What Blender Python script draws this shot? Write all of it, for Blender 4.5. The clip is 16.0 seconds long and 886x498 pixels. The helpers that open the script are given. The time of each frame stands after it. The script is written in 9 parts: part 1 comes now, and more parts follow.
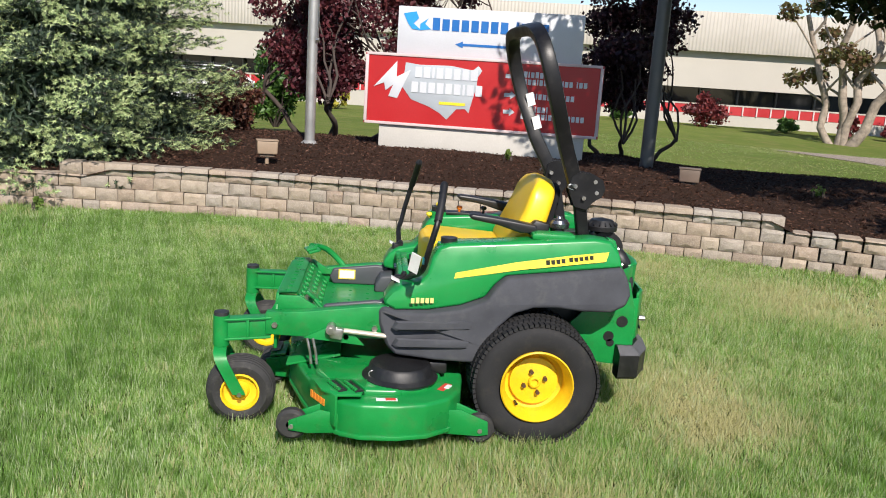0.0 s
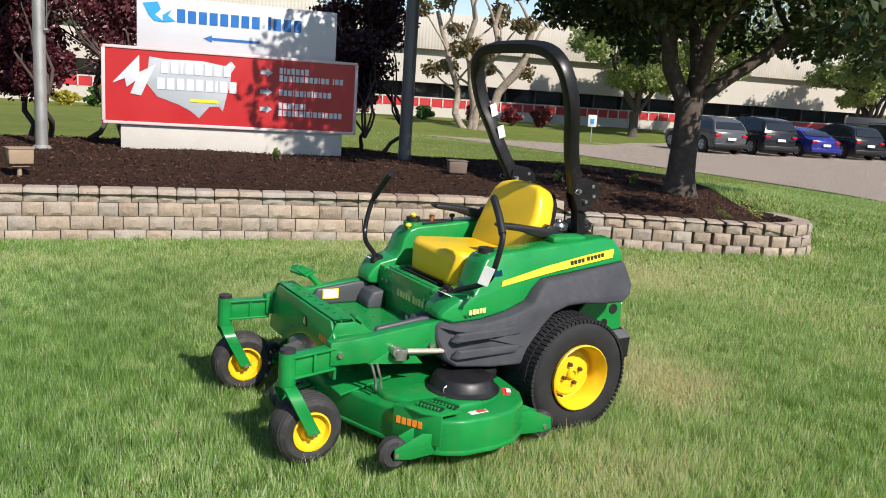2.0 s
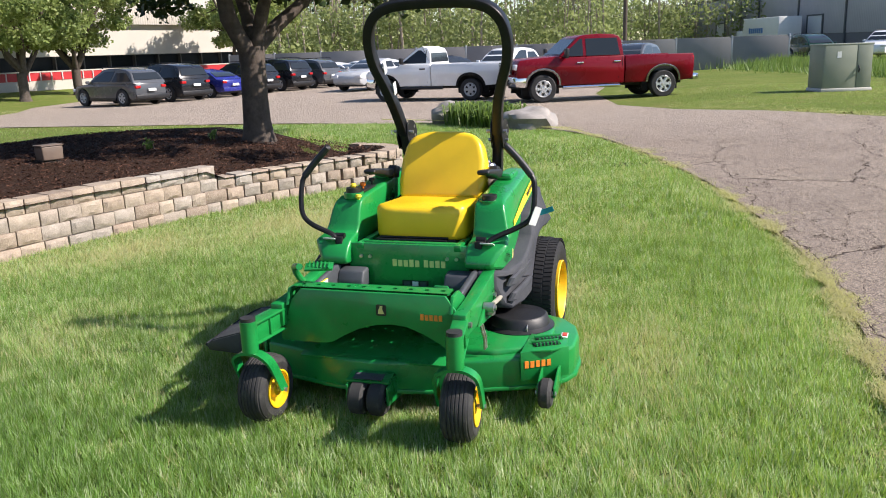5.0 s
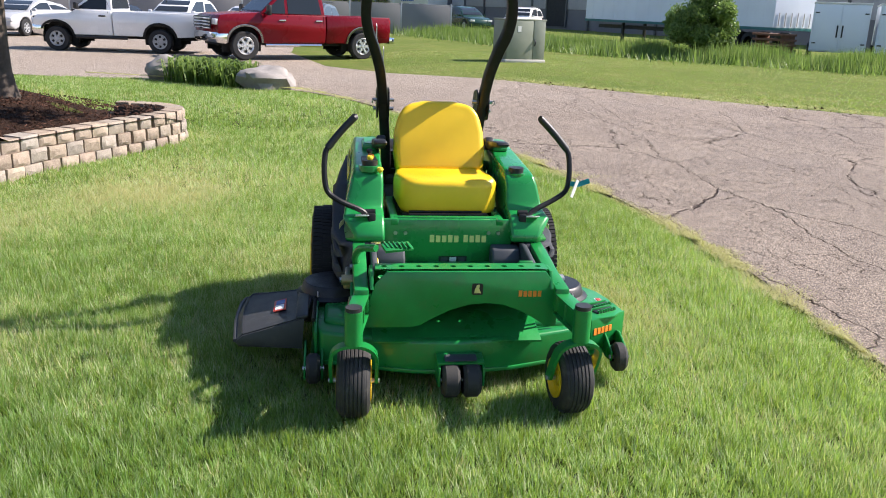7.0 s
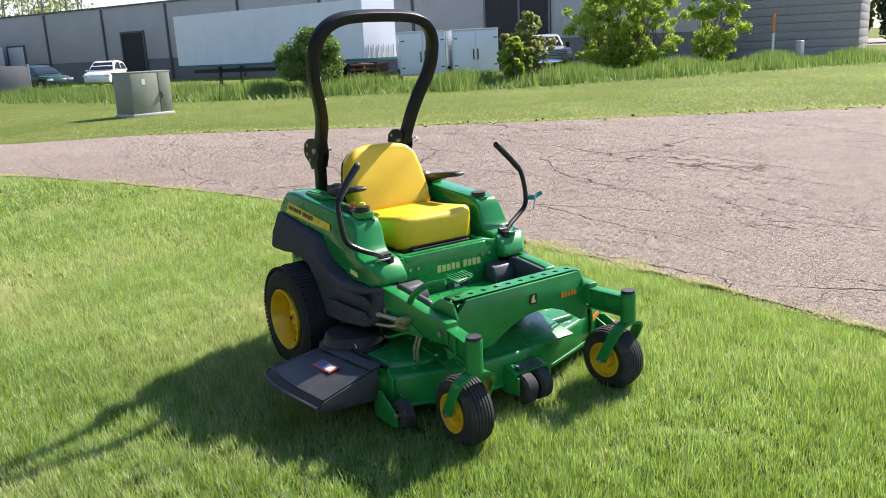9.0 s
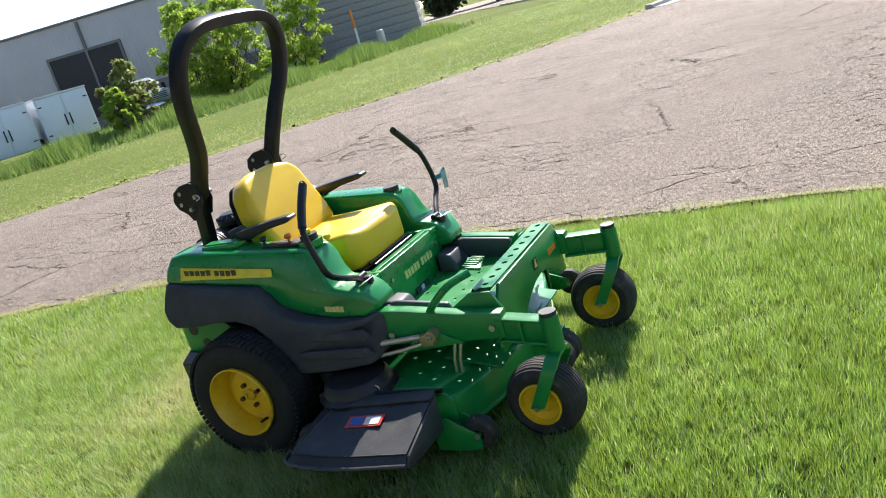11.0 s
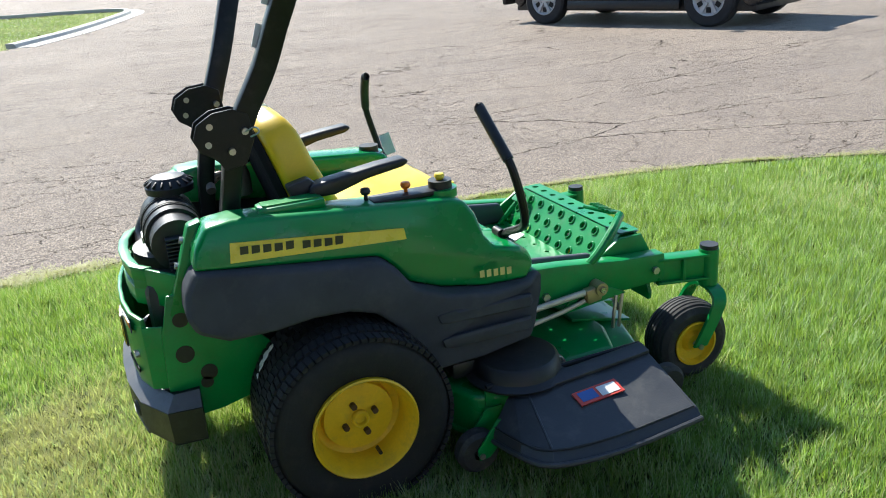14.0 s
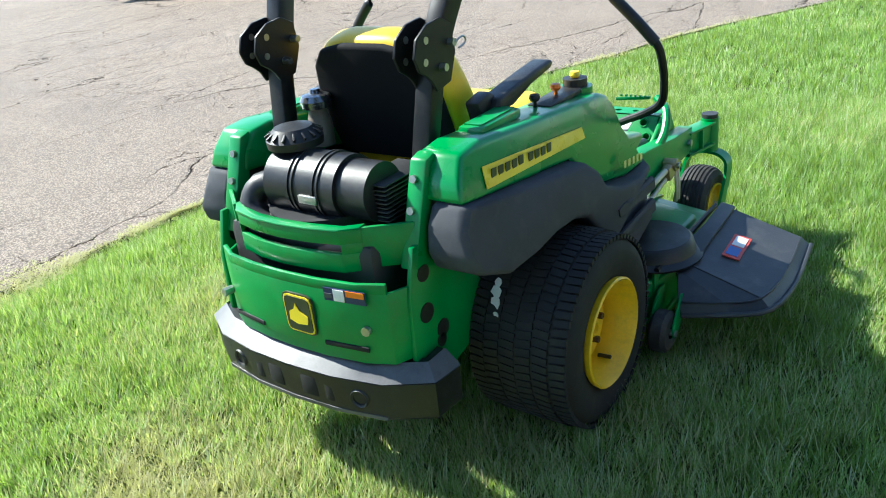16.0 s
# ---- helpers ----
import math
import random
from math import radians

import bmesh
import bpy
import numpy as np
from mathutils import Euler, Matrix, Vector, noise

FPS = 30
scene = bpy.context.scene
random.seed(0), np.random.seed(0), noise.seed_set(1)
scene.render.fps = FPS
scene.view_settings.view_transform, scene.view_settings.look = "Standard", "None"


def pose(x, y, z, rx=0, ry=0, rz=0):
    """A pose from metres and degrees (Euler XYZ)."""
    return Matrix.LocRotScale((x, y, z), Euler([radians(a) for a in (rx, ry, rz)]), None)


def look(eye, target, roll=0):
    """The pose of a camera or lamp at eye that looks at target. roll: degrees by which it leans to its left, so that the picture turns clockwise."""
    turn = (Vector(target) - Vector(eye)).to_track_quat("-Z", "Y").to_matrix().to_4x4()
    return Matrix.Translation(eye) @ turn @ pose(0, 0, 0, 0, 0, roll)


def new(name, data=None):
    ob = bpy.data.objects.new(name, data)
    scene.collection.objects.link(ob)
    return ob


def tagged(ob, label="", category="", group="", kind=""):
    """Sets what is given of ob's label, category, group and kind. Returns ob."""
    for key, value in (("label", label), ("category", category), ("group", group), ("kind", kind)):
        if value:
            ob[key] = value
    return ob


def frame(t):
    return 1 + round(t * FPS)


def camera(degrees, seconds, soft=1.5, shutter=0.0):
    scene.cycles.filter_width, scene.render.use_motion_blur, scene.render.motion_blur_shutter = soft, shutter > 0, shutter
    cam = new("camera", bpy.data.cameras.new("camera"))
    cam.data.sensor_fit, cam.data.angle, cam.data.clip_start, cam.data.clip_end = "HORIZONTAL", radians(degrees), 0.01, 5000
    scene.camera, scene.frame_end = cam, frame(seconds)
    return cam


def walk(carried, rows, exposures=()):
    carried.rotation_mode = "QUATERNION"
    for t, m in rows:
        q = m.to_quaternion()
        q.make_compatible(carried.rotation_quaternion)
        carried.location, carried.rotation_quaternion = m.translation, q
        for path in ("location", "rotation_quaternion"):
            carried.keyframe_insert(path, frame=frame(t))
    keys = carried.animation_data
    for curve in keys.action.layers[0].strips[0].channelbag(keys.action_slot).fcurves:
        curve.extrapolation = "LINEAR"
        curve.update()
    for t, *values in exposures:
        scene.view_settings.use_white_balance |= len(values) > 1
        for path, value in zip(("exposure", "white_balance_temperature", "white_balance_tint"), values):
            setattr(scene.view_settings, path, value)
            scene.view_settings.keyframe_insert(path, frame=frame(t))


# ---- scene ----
cam = camera(56.7, 16.0, soft=1.0)
PATH = [
    (0, (-0.682, -3.791, 1.526), (-0.513, -1.839, 1.122), 3.8),
    (0.5, (-1.07, -3.652, 1.556), (-0.646, -1.742, 1.138), 4.4),
    (1, (-1.571, -3.635, 1.539), (-0.928, -1.789, 1.118), 4.1),
    (1.5, (-1.948, -3.485, 1.511), (-1.137, -1.701, 1.111), 3.1),
    (2, (-2.369, -3.325, 1.531), (-1.359, -1.64, 1.156), 3.9),
    (2.5, (-2.827, -3.184, 1.521), (-1.602, -1.653, 1.125), 3.9),
    (3, (-3.132, -2.853, 1.514), (-1.778, -1.446, 1.08), 1.2),
    (3.5, (-3.459, -2.516, 1.51), (-1.936, -1.28, 1.117), -0.0),
    (4, (-3.677, -2.138, 1.497), (-2.022, -1.08, 1.122), 1.0),
    (4.5, (-3.847, -1.699, 1.515), (-2.064, -0.889, 1.107), 1.0),
    (5, (-4.067, -1.264, 1.534), (-2.212, -0.685, 1.064), -2.1),
    (7.3, (-4.155, 0.798, 1.582), (-2.261, 0.395, 1.082), 2.2),
    (7.5, (-4.18, 1.014, 1.558), (-2.299, 0.509, 1.107), 1.7),
    (8, (-4.084, 1.428, 1.568), (-2.248, 0.764, 1.135), 1.3),
    (8.5, (-3.9, 1.834, 1.599), (-2.19, 0.895, 1.158), 0.2),
    (9, (-3.676, 2.221, 1.599), (-2.086, 1.106, 1.122), -2.8),
    (9.5, (-3.297, 2.436, 1.59), (-1.908, 1.078, 1.109), -4.2),
    (10, (-2.938, 2.633, 1.591), (-1.664, 1.178, 1.083), -7.0),
    (10.2, (-2.809, 2.725, 1.596), (-1.604, 1.231, 1.035), -9.4),
    (12.3, (-1.106, 2.888, 1.561), (-0.691, 1.043, 0.91), -12.8),
    (12.5, (-0.814, 2.86, 1.52), (-0.561, 1.005, 0.817), -8.8),
    (13, (-0.305, 2.768, 1.539), (-0.407, 0.904, 0.823), -8.6),
    (13.5, (0.075, 2.621, 1.546), (-0.279, 0.78, 0.847), -6.1),
    (14, (0.509, 2.539, 1.545), (-0.178, 0.794, 0.85), -4.3),
    (14.5, (0.981, 2.465, 1.548), (0.183, 0.81, 0.756), -3.9),
    (15, (1.335, 2.136, 1.611), (0.316, 0.652, 0.739), -3.8),
    (15.5, (1.713, 1.847, 1.56), (0.442, 0.559, 0.709), -3.4),
    (16, (1.777, 1.45, 1.476), (0.342, 0.332, 0.646), -6.9),
]
# the film's camera opens up as it turns towards the sun, and its white balance drifts
EXPOSURE = [(0.0, 0.37, 6500, 14), (3.0, 0.49, 6500, 14), (5.0, 0.76, 6500, 17), (7.5, 1.01, 6500, 18), (9.0, 1.06, 6500, 18), (10.0, 1.05, 6500, 17),
            (12.5, 0.94, 6120, 8), (14.0, 1.09, 6060, 7), (15.0, 1.25, 5980, 7), (16.0, 1.5, 5900, 3)]
walk(cam, [(t, look(eye, aim, roll)) for t, eye, aim, roll in PATH], EXPOSURE)

# ---- light ----
SUN_EL, SUN_AZ = 41.0, 172.0          # height over the horizon; bearing from +y, clockwise
world = bpy.data.worlds.new("sky")
scene.world = world
world.use_nodes = True
wn = world.node_tree.nodes
sky = wn.new("ShaderNodeTexSky")
sky.sky_type, sky.sun_disc = "NISHITA", False
sky.sun_elevation, sky.sun_rotation = radians(SUN_EL), radians(SUN_AZ)
sky.air_density, sky.dust_density, sky.ozone_density = 1.0, 0.15, 2.0
world.node_tree.links.new(sky.outputs[0], wn["Background"].inputs[0])
wn["Background"].inputs[1].default_value = 0.106
sun = new("sun", bpy.data.lights.new("sun", "SUN"))
sun.data.energy, sun.data.angle, sun.data.color = 5.25, radians(0.55), (1.0, 0.935, 0.83)
saz, sel = radians(SUN_AZ), radians(SUN_EL)
sun_from = Vector((math.sin(saz) * math.cos(sel), math.cos(saz) * math.cos(sel), math.sin(sel)))
sun.matrix_world = look(sun_from * 60, (0, 0, 0))

# ---- mesh helpers ----
npr = np.random.default_rng(11)


def smooth(a, b, x):
    t = min(max((x - a) / (b - a), 0.0), 1.0)
    return t * t * (3 - 2 * t)


def finish(name, bm, material, angle=35):
    """A mesh from a bmesh, smooth but for its sharp edges."""
    bmesh.ops.recalc_face_normals(bm, faces=bm.faces)
    lim = radians(angle)
    for f in bm.faces:
        f.smooth = True
    for e in bm.edges:
        if len(e.link_faces) != 2 or e.calc_face_angle() > lim:
            e.smooth = False
    me = bpy.data.meshes.new(name)
    bm.to_mesh(me)
    bm.free()
    if material:
        me.materials.append(material)
    return me


def part(name, bm, material, parent, label="", angle=35):
    ob = new(name, finish(name, bm, material, angle))
    ob.parent = parent
    if label:
        ob["label"] = label
    return ob


def thing(name, label, category, at=(0, 0, 0), turn=0, group="", kind=""):
    ob = new(name)
    ob.empty_display_size = 0.1
    ob.matrix_world = pose(*at, 0, 0, turn)
    return tagged(ob, label, category, group, kind)


def solo(name, bm, material, label, category="", group="", kind="", angle=35):
    return tagged(new(name, finish(name, bm, material, angle)), label, category, group, kind)


def B():
    return bmesh.new()


def bevelled(bm, faces_before, width, seg=2, angle=30):
    if width <= 0:
        return bm
    old = set(faces_before)
    es = [e for e in bm.edges if len(e.link_faces) == 2 and not any(f in old for f in e.link_faces)
          and e.calc_face_angle() > radians(angle)]
    bmesh.ops.bevel(bm, geom=es, offset=width, segments=seg, profile=0.5, affect="EDGES", clamp_overlap=True)
    return bm


def box(bm, c, s, bevel=0.0, rot=(0, 0, 0), seg=2):
    old = list(bm.faces)
    m = pose(*c, *rot) @ Matrix.Diagonal((*s, 1))
    bmesh.ops.create_cube(bm, size=1.0, matrix=m)
    return bevelled(bm, old, bevel, seg)


AX = {"x": lambda p, a: (a, p[0], p[1]), "y": lambda p, a: (p[0], a, p[1]), "z": lambda p, a: (p[0], p[1], a)}


def prism(bm, pts, axis, a, b, bevel=0.0, seg=2, inset=None):
    """A flat outline drawn out along an axis from a to b; inset(p) may move the outline's points at b."""
    old = list(bm.faces)
    f = AX[axis]
    lo = [bm.verts.new(f(p, a)) for p in pts]
    hi = [bm.verts.new(f(inset(p) if inset else p, b)) for p in pts]
    n = len(pts)
    fs = [bm.faces.new(lo), bm.faces.new(hi[::-1])]
    for i in range(n):
        fs.append(bm.faces.new((lo[i], hi[i], hi[(i + 1) % n], lo[(i + 1) % n])))
    bmesh.ops.recalc_face_normals(bm, faces=fs)
    return bevelled(bm, old, bevel, seg, 20)


def frames_along(pts, closed=False):
    """A frame for each point of a path, carried along without twist."""
    pts = [Vector(p) for p in pts]
    n = len(pts)
    tans = []
    for i in range(n):
        a = pts[i - 1] if i or closed else pts[i]
        b = pts[(i + 1) % n] if i < n - 1 or closed else pts[i]
        tans.append((b - a).normalized())
    up = Vector((0, 0, 1)) if abs(tans[0].z) < 0.9 else Vector((1, 0, 0))
    side = tans[0].cross(up).normalized()
    out = []
    for p, t in zip(pts, tans):
        side = (side - t * side.dot(t)).normalized()
        out.append((p, side, t.cross(side)))
    return out


def sweep(bm, pts, section, scale=None, closed=False):
    """A section (list of (u, v)) drawn along a path."""
    fr = frames_along(pts, closed)
    rings = []
    for i, (p, s, u) in enumerate(fr):
        k = scale[i] if scale else 1.0
        rings.append([bm.verts.new(p + s * a * k + u * b * k) for a, b in section])
    m = len(section)
    span = range(len(rings)) if closed else range(len(rings) - 1)
    for i in span:
        r0, r1 = rings[i], rings[(i + 1) % len(rings)]
        for j in range(m):
            bm.faces.new((r0[j], r0[(j + 1) % m], r1[(j + 1) % m], r1[j]))
    if not closed:
        bm.faces.new(rings[0][::-1])
        bm.faces.new(rings[-1])
    return bm


def circle(r, n=10):
    return [(r * math.cos(2 * math.pi * i / n), r * math.sin(2 * math.pi * i / n)) for i in range(n)]


def rrect(w, h, r, k=2):
    out = []
    for cx, cy, a0 in ((w / 2 - r, h / 2 - r, 0), (-w / 2 + r, h / 2 - r, 90), (-w / 2 + r, -h / 2 + r, 180), (w / 2 - r, -h / 2 + r, 270)):
        for i in range(k + 1):
            a = radians(a0 + 90 * i / k)
            out.append((cx + r * math.cos(a), cy + r * math.sin(a)))
    return out


def rrect_at(y, z, w, h, r):
    return [(y + a, z + b) for a, b in rrect(w, h, r)]


def curve_pts(pts, step=4):
    """A smooth line (Catmull-Rom) through points of any size."""
    P = [Vector(p) for p in pts]
    P = [P[0] * 2 - P[1]] + P + [P[-1] * 2 - P[-2]]
    out = []
    for i in range(1, len(P) - 2):
        for k in range(step):
            t = k / step
            a, b, c, d = P[i - 1], P[i], P[i + 1], P[i + 2]
            out.append(0.5 * (2 * b + (c - a) * t + (2 * a - 5 * b + 4 * c - d) * t * t + (3 * b - a - 3 * c + d) * t ** 3))
    out.append(P[-2])
    return out


def tube(bm, pts, r, n=10, step=0, scale=None):
    if step:
        pts = curve_pts(pts, step)
    return sweep(bm, pts, circle(r, n), scale)


def cyl(bm, p0, p1, r, n=16, bevel=0.0):
    old = list(bm.faces)
    sweep(bm, [p0, p1], circle(r, n))
    return bevelled(bm, old, bevel, 2, 50)


def lathe(bm, prof, m, n=32):
    """A profile of (radius, along) turned round the z axis of the pose m."""
    rings = []
    for r, h in prof:
        if r < 1e-5:
            rings.append([bm.verts.new(m @ Vector((0, 0, h)))])
        else:
            rings.append([bm.verts.new(m @ Vector((r * math.cos(2 * math.pi * i / n), r * math.sin(2 * math.pi * i / n), h))) for i in range(n)])
    for a, b in zip(rings, rings[1:]):
        for i in range(n):
            j = (i + 1) % n
            if len(a) == 1 and len(b) == 1:
                continue
            if len(a) == 1:
                bm.faces.new((a[0], b[i], b[j]))
            elif len(b) == 1:
                bm.faces.new((a[i], a[j], b[0]))
            else:
                bm.faces.new((a[i], a[j], b[j], b[i]))
    return bm


def facing(c, d):
    """A pose at c whose z axis points along d."""
    q = Vector(d).normalized().to_track_quat("Z", "Y")
    return Matrix.Translation(c) @ q.to_matrix().to_4x4()


def blob(bm, c, r, noise_amt=0.15, freq=1.5, sub=3, seed=0.0):
    """A lump with an uneven skin."""
    g = bmesh.ops.create_icosphere(bm, subdivisions=sub, radius=1.0)
    for v in g["verts"]:
        d = v.co.normalized()
        k = 1 + noise_amt * noise.noise(d * freq + Vector((seed, seed * 1.7, 3.1))) * 2 + noise_amt * 0.5 * noise.noise(d * freq * 3 + Vector((seed, 0, 0)))
        v.co = Vector((c[0] + d.x * r[0] * k, c[1] + d.y * r[1] * k, c[2] + d.z * r[2] * k))
    return bm


def mesh_from(name, verts, faces_idx, per, material):
    """A mesh from numpy arrays, all faces with the same count of corners."""
    me = bpy.data.meshes.new(name)
    nv, nf = len(verts), len(faces_idx)
    me.vertices.add(nv)
    me.vertices.foreach_set("co", np.ascontiguousarray(verts, dtype=np.float32).ravel())
    me.loops.add(nf * per)
    me.loops.foreach_set("vertex_index", np.ascontiguousarray(faces_idx, dtype=np.int32).ravel())
    me.polygons.add(nf)
    me.polygons.foreach_set("loop_start", np.arange(0, nf * per, per, dtype=np.int32))
    me.update(calc_edges=True)
    me.materials.append(material)
    return me


def leaf_mesh(name, centres, size, material, droop=0.3, spread=0.35, longer=1.6):
    """Many small bent leaves, each of two triangles folded on its midrib, at the centres given."""
    n = len(centres)
    d = npr.normal(size=(n, 3))
    d[:, 2] -= droop
    d /= np.linalg.norm(d, axis=1)[:, None]
    s = np.cross(d, npr.normal(size=(n, 3)))
    s /= np.linalg.norm(s, axis=1)[:, None] + 1e-9
    k = size * (1 + spread * npr.normal(size=(n, 1))).clip(0.4, 2.0)
    up = np.cross(s, d)
    a = centres - d * k * longer / 2
    b = centres + d * k * longer / 2
    l = centres + s * k / 2 + up * k * 0.15
    r = centres - s * k / 2 + up * k * 0.15
    v = np.stack([a, r, b, l], 1).reshape(-1, 3)
    i = np.arange(n)[:, None] * 4
    f = np.concatenate([i + [0, 1, 2], i + [0, 2, 3]], 1).reshape(-1, 3)
    return mesh_from(name, v, f, 3, material)


def letters(bm, words, x0, z0, h, at, w=0.62, gap=0.18, seed=1):
    """A line of plain upright bars, one for each character, of a writing's size."""
    x = x0
    for ch in words:
        if ch == "_":
            x += h * 0.45
            continue
        ww, hh = h * w, h
        if ch == "i":
            ww = h * 0.22
        if ch == "x":
            hh = h * 0.92
        at(bm, x + ww / 2, z0 + hh / 2, ww, hh)
        x += ww + h * gap
    return x


# ---- materials ----
class Nodes:
    def __init__(self, name):
        self.mat = bpy.data.materials.new(name)
        self.mat.use_nodes = True
        self.t = self.mat.node_tree
        self.bsdf = self.t.nodes["Principled BSDF"]

    def n(self, kind, **inp):
        nd = self.t.nodes.new("ShaderNode" + kind)
        for k, v in inp.items():
            self.put(nd, k, v)
        return nd

    def put(self, nd, k, v):
        sock = nd.inputs[int(k[1:])] if k[0] == "_" and k[1:].isdigit() else nd.inputs[k.replace("_", " ")]
        if isinstance(v, bpy.types.NodeSocket):
            self.t.links.new(v, sock)
        else:
            sock.default_value = v

    def noise(self, scale, detail=4, rough=0.6, vec=None, dist=0.0):
        nd = self.n("TexNoise", Scale=scale, Detail=detail, Roughness=rough, Distortion=dist)
        self.t.links.new(vec if vec else self.coord(), nd.inputs["Vector"])
        return nd.outputs["Fac"]

    def coord(self, kind="Object"):
        for nd in self.t.nodes:
            if nd.bl_idname == "ShaderNodeTexCoord":
                return nd.outputs[kind]
        return self.n("TexCoord").outputs[kind]

    def ramp(self, fac, stops):
        nd = self.n("ValToRGB", Fac=fac)
        el = nd.color_ramp.elements
        while len(el) < len(stops):
            el.new(0.5)
        for e, (p, c) in zip(el, stops):
            e.position = p
            e.color = c if len(c) == 4 else (*c, 1)
        return nd.outputs["Color"]

    def mix(self, fac, a, b, mode="MIX"):
        nd = self.t.nodes.new("ShaderNodeMix")
        nd.data_type, nd.blend_type = "RGBA", mode
        self.put(nd, "_0", fac)
        self.put(nd, "_6", a if not isinstance(a, tuple) or len(a) == 4 else (*a, 1))
        self.put(nd, "_7", b if not isinstance(b, tuple) or len(b) == 4 else (*b, 1))
        return nd.outputs[2]

    def math(self, op, a, b=0.0, clamp=False):
        nd = self.t.nodes.new("ShaderNodeMath")
        nd.operation, nd.use_clamp = op, clamp
        self.put(nd, "_0", a)
        self.put(nd, "_1", b)
        return nd.outputs[0]

    def remap(self, v, a, b, c=0.0, d=1.0):
        nd = self.n("MapRange", Value=v, From_Min=a, From_Max=b, To_Min=c, To_Max=d)
        return nd.outputs[0]

    def bump(self, height, strength=0.3, dist=0.01):
        nd = self.n("Bump", Height=height, Strength=strength, Distance=dist)
        self.put(self.bsdf, "Normal", nd.outputs[0])

    def out(self, color=None, rough=None, metal=None, spec=None):
        for k, v in (("Base Color", color), ("Roughness", rough), ("Metallic", metal), ("Specular IOR Level", spec)):
            if v is not None:
                self.put(self.bsdf, k.replace(" ", "_"), (*v, 1) if isinstance(v, tuple) and len(v) == 3 else v)
        return self.mat


def surf(name, c, rough=0.5, var=0.18, scale=6.0, fine=90.0, bump=0.12, metal=0.0, coat=0.0, dirt=None, dirt_amt=0.3, rvar=0.12, island=0.0, spec=None):
    """A plain surface with broad and fine unevenness, some dirt, and relief."""
    N = Nodes(name)
    big, small = N.noise(scale, 4), N.noise(fine, 3)
    lo = tuple(v * (1 - var) for v in c)
    hi = tuple(min(v * (1 + var), 1) for v in c)
    col = N.mix(N.remap(big, 0.3, 0.7), lo, hi)
    col = N.mix(N.remap(small, 0.3, 0.7, 0.0, 0.35), col, tuple(v * 0.75 for v in c))
    if dirt:
        spots = N.noise(scale * 2.3, 6, 0.7)
        col = N.mix(N.remap(spots, 0.52, 0.72, 0.0, dirt_amt), col, dirt)
    if island:
        geo = N.n("NewGeometry")
        col = N.mix(N.remap(geo.outputs["Random Per Island"], 0, 1, 0, island), col, tuple(v * 0.55 for v in c))
    N.bump(N.math("ADD", small, N.math("MULTIPLY", big, 0.6)), bump, 0.004)
    if coat:
        N.put(N.bsdf, "Coat_Weight", coat)
        N.put(N.bsdf, "Coat_Roughness", 0.08)
    return N.out(col, N.remap(big, 0.3, 0.7, max(rough - rvar, 0.03), min(rough + rvar, 1)), metal, spec)


def per_object(name, cols, rough=0.85, bump=0.5, scale=14.0, fine=110.0, dirt=None):
    """Stone or board whose tone changes from piece to piece."""
    N = Nodes(name)
    info = N.n("ObjectInfo")
    rnd = info.outputs["Random"]
    col = N.ramp(rnd, [(i / (len(cols) - 1), c) for i, c in enumerate(cols)])
    shift = N.n("VectorMath", _0=N.coord(), _1=(0, 0, 0))
    shift.operation = "ADD"
    add = N.n("CombineXYZ", X=N.math("MULTIPLY", rnd, 37.0), Y=N.math("MULTIPLY", rnd, 11.0))
    N.t.links.new(add.outputs[0], shift.inputs[1])
    v = shift.outputs[0]
    big, small = N.noise(scale, 5, 0.65, v), N.noise(fine, 4, 0.7, v)
    col = N.mix(N.remap(big, 0.3, 0.7, 0.0, 0.45), col, tuple(x * 0.6 for x in cols[0]))
    col = N.mix(N.remap(small, 0.45, 0.75, 0.0, 0.4), col, tuple(min(x * 1.5, 1) for x in cols[-1]))
    if dirt:
        col = N.mix(N.remap(N.noise(3.0, 5, 0.7, v), 0.55, 0.75, 0, 0.5), col, dirt)
    N.bump(N.math("ADD", big, N.math("MULTIPLY", small, 0.5)), bump, 0.012)
    return N.out(col, rough)


def leaf_mat(name, cols, see=0.35, rough=0.5):
    """Leaves: tone by leaf and by region, some light coming through."""
    N = Nodes(name)
    geo = N.n("NewGeometry")
    big = N.noise(0.9, 3)
    col = N.ramp(N.math("ADD", N.math("MULTIPLY", geo.outputs["Random Per Island"], 0.7), N.remap(big, 0.3, 0.7, 0.0, 0.3)),
                 [(i / (len(cols) - 1), c) for i, c in enumerate(cols)])
    tr = N.n("BsdfTranslucent", Color=col)
    mx = N.n("MixShader", Fac=see)
    N.t.links.new(N.bsdf.outputs[0], mx.inputs[1])
    N.t.links.new(tr.outputs[0], mx.inputs[2])
    N.t.links.new(mx.outputs[0], N.t.nodes["Material Output"].inputs[0])
    return N.out(col, rough)


def glass_mat(name, tint=(0.02, 0.025, 0.03), rough=0.04):
    """Dark tinted window glass, seen from outside."""
    N = Nodes(name)
    N.put(N.bsdf, "IOR", 1.5)
    return N.out(tint, N.remap(N.noise(4.0), 0.3, 0.7, rough, rough + 0.05), 0.0, 0.35)


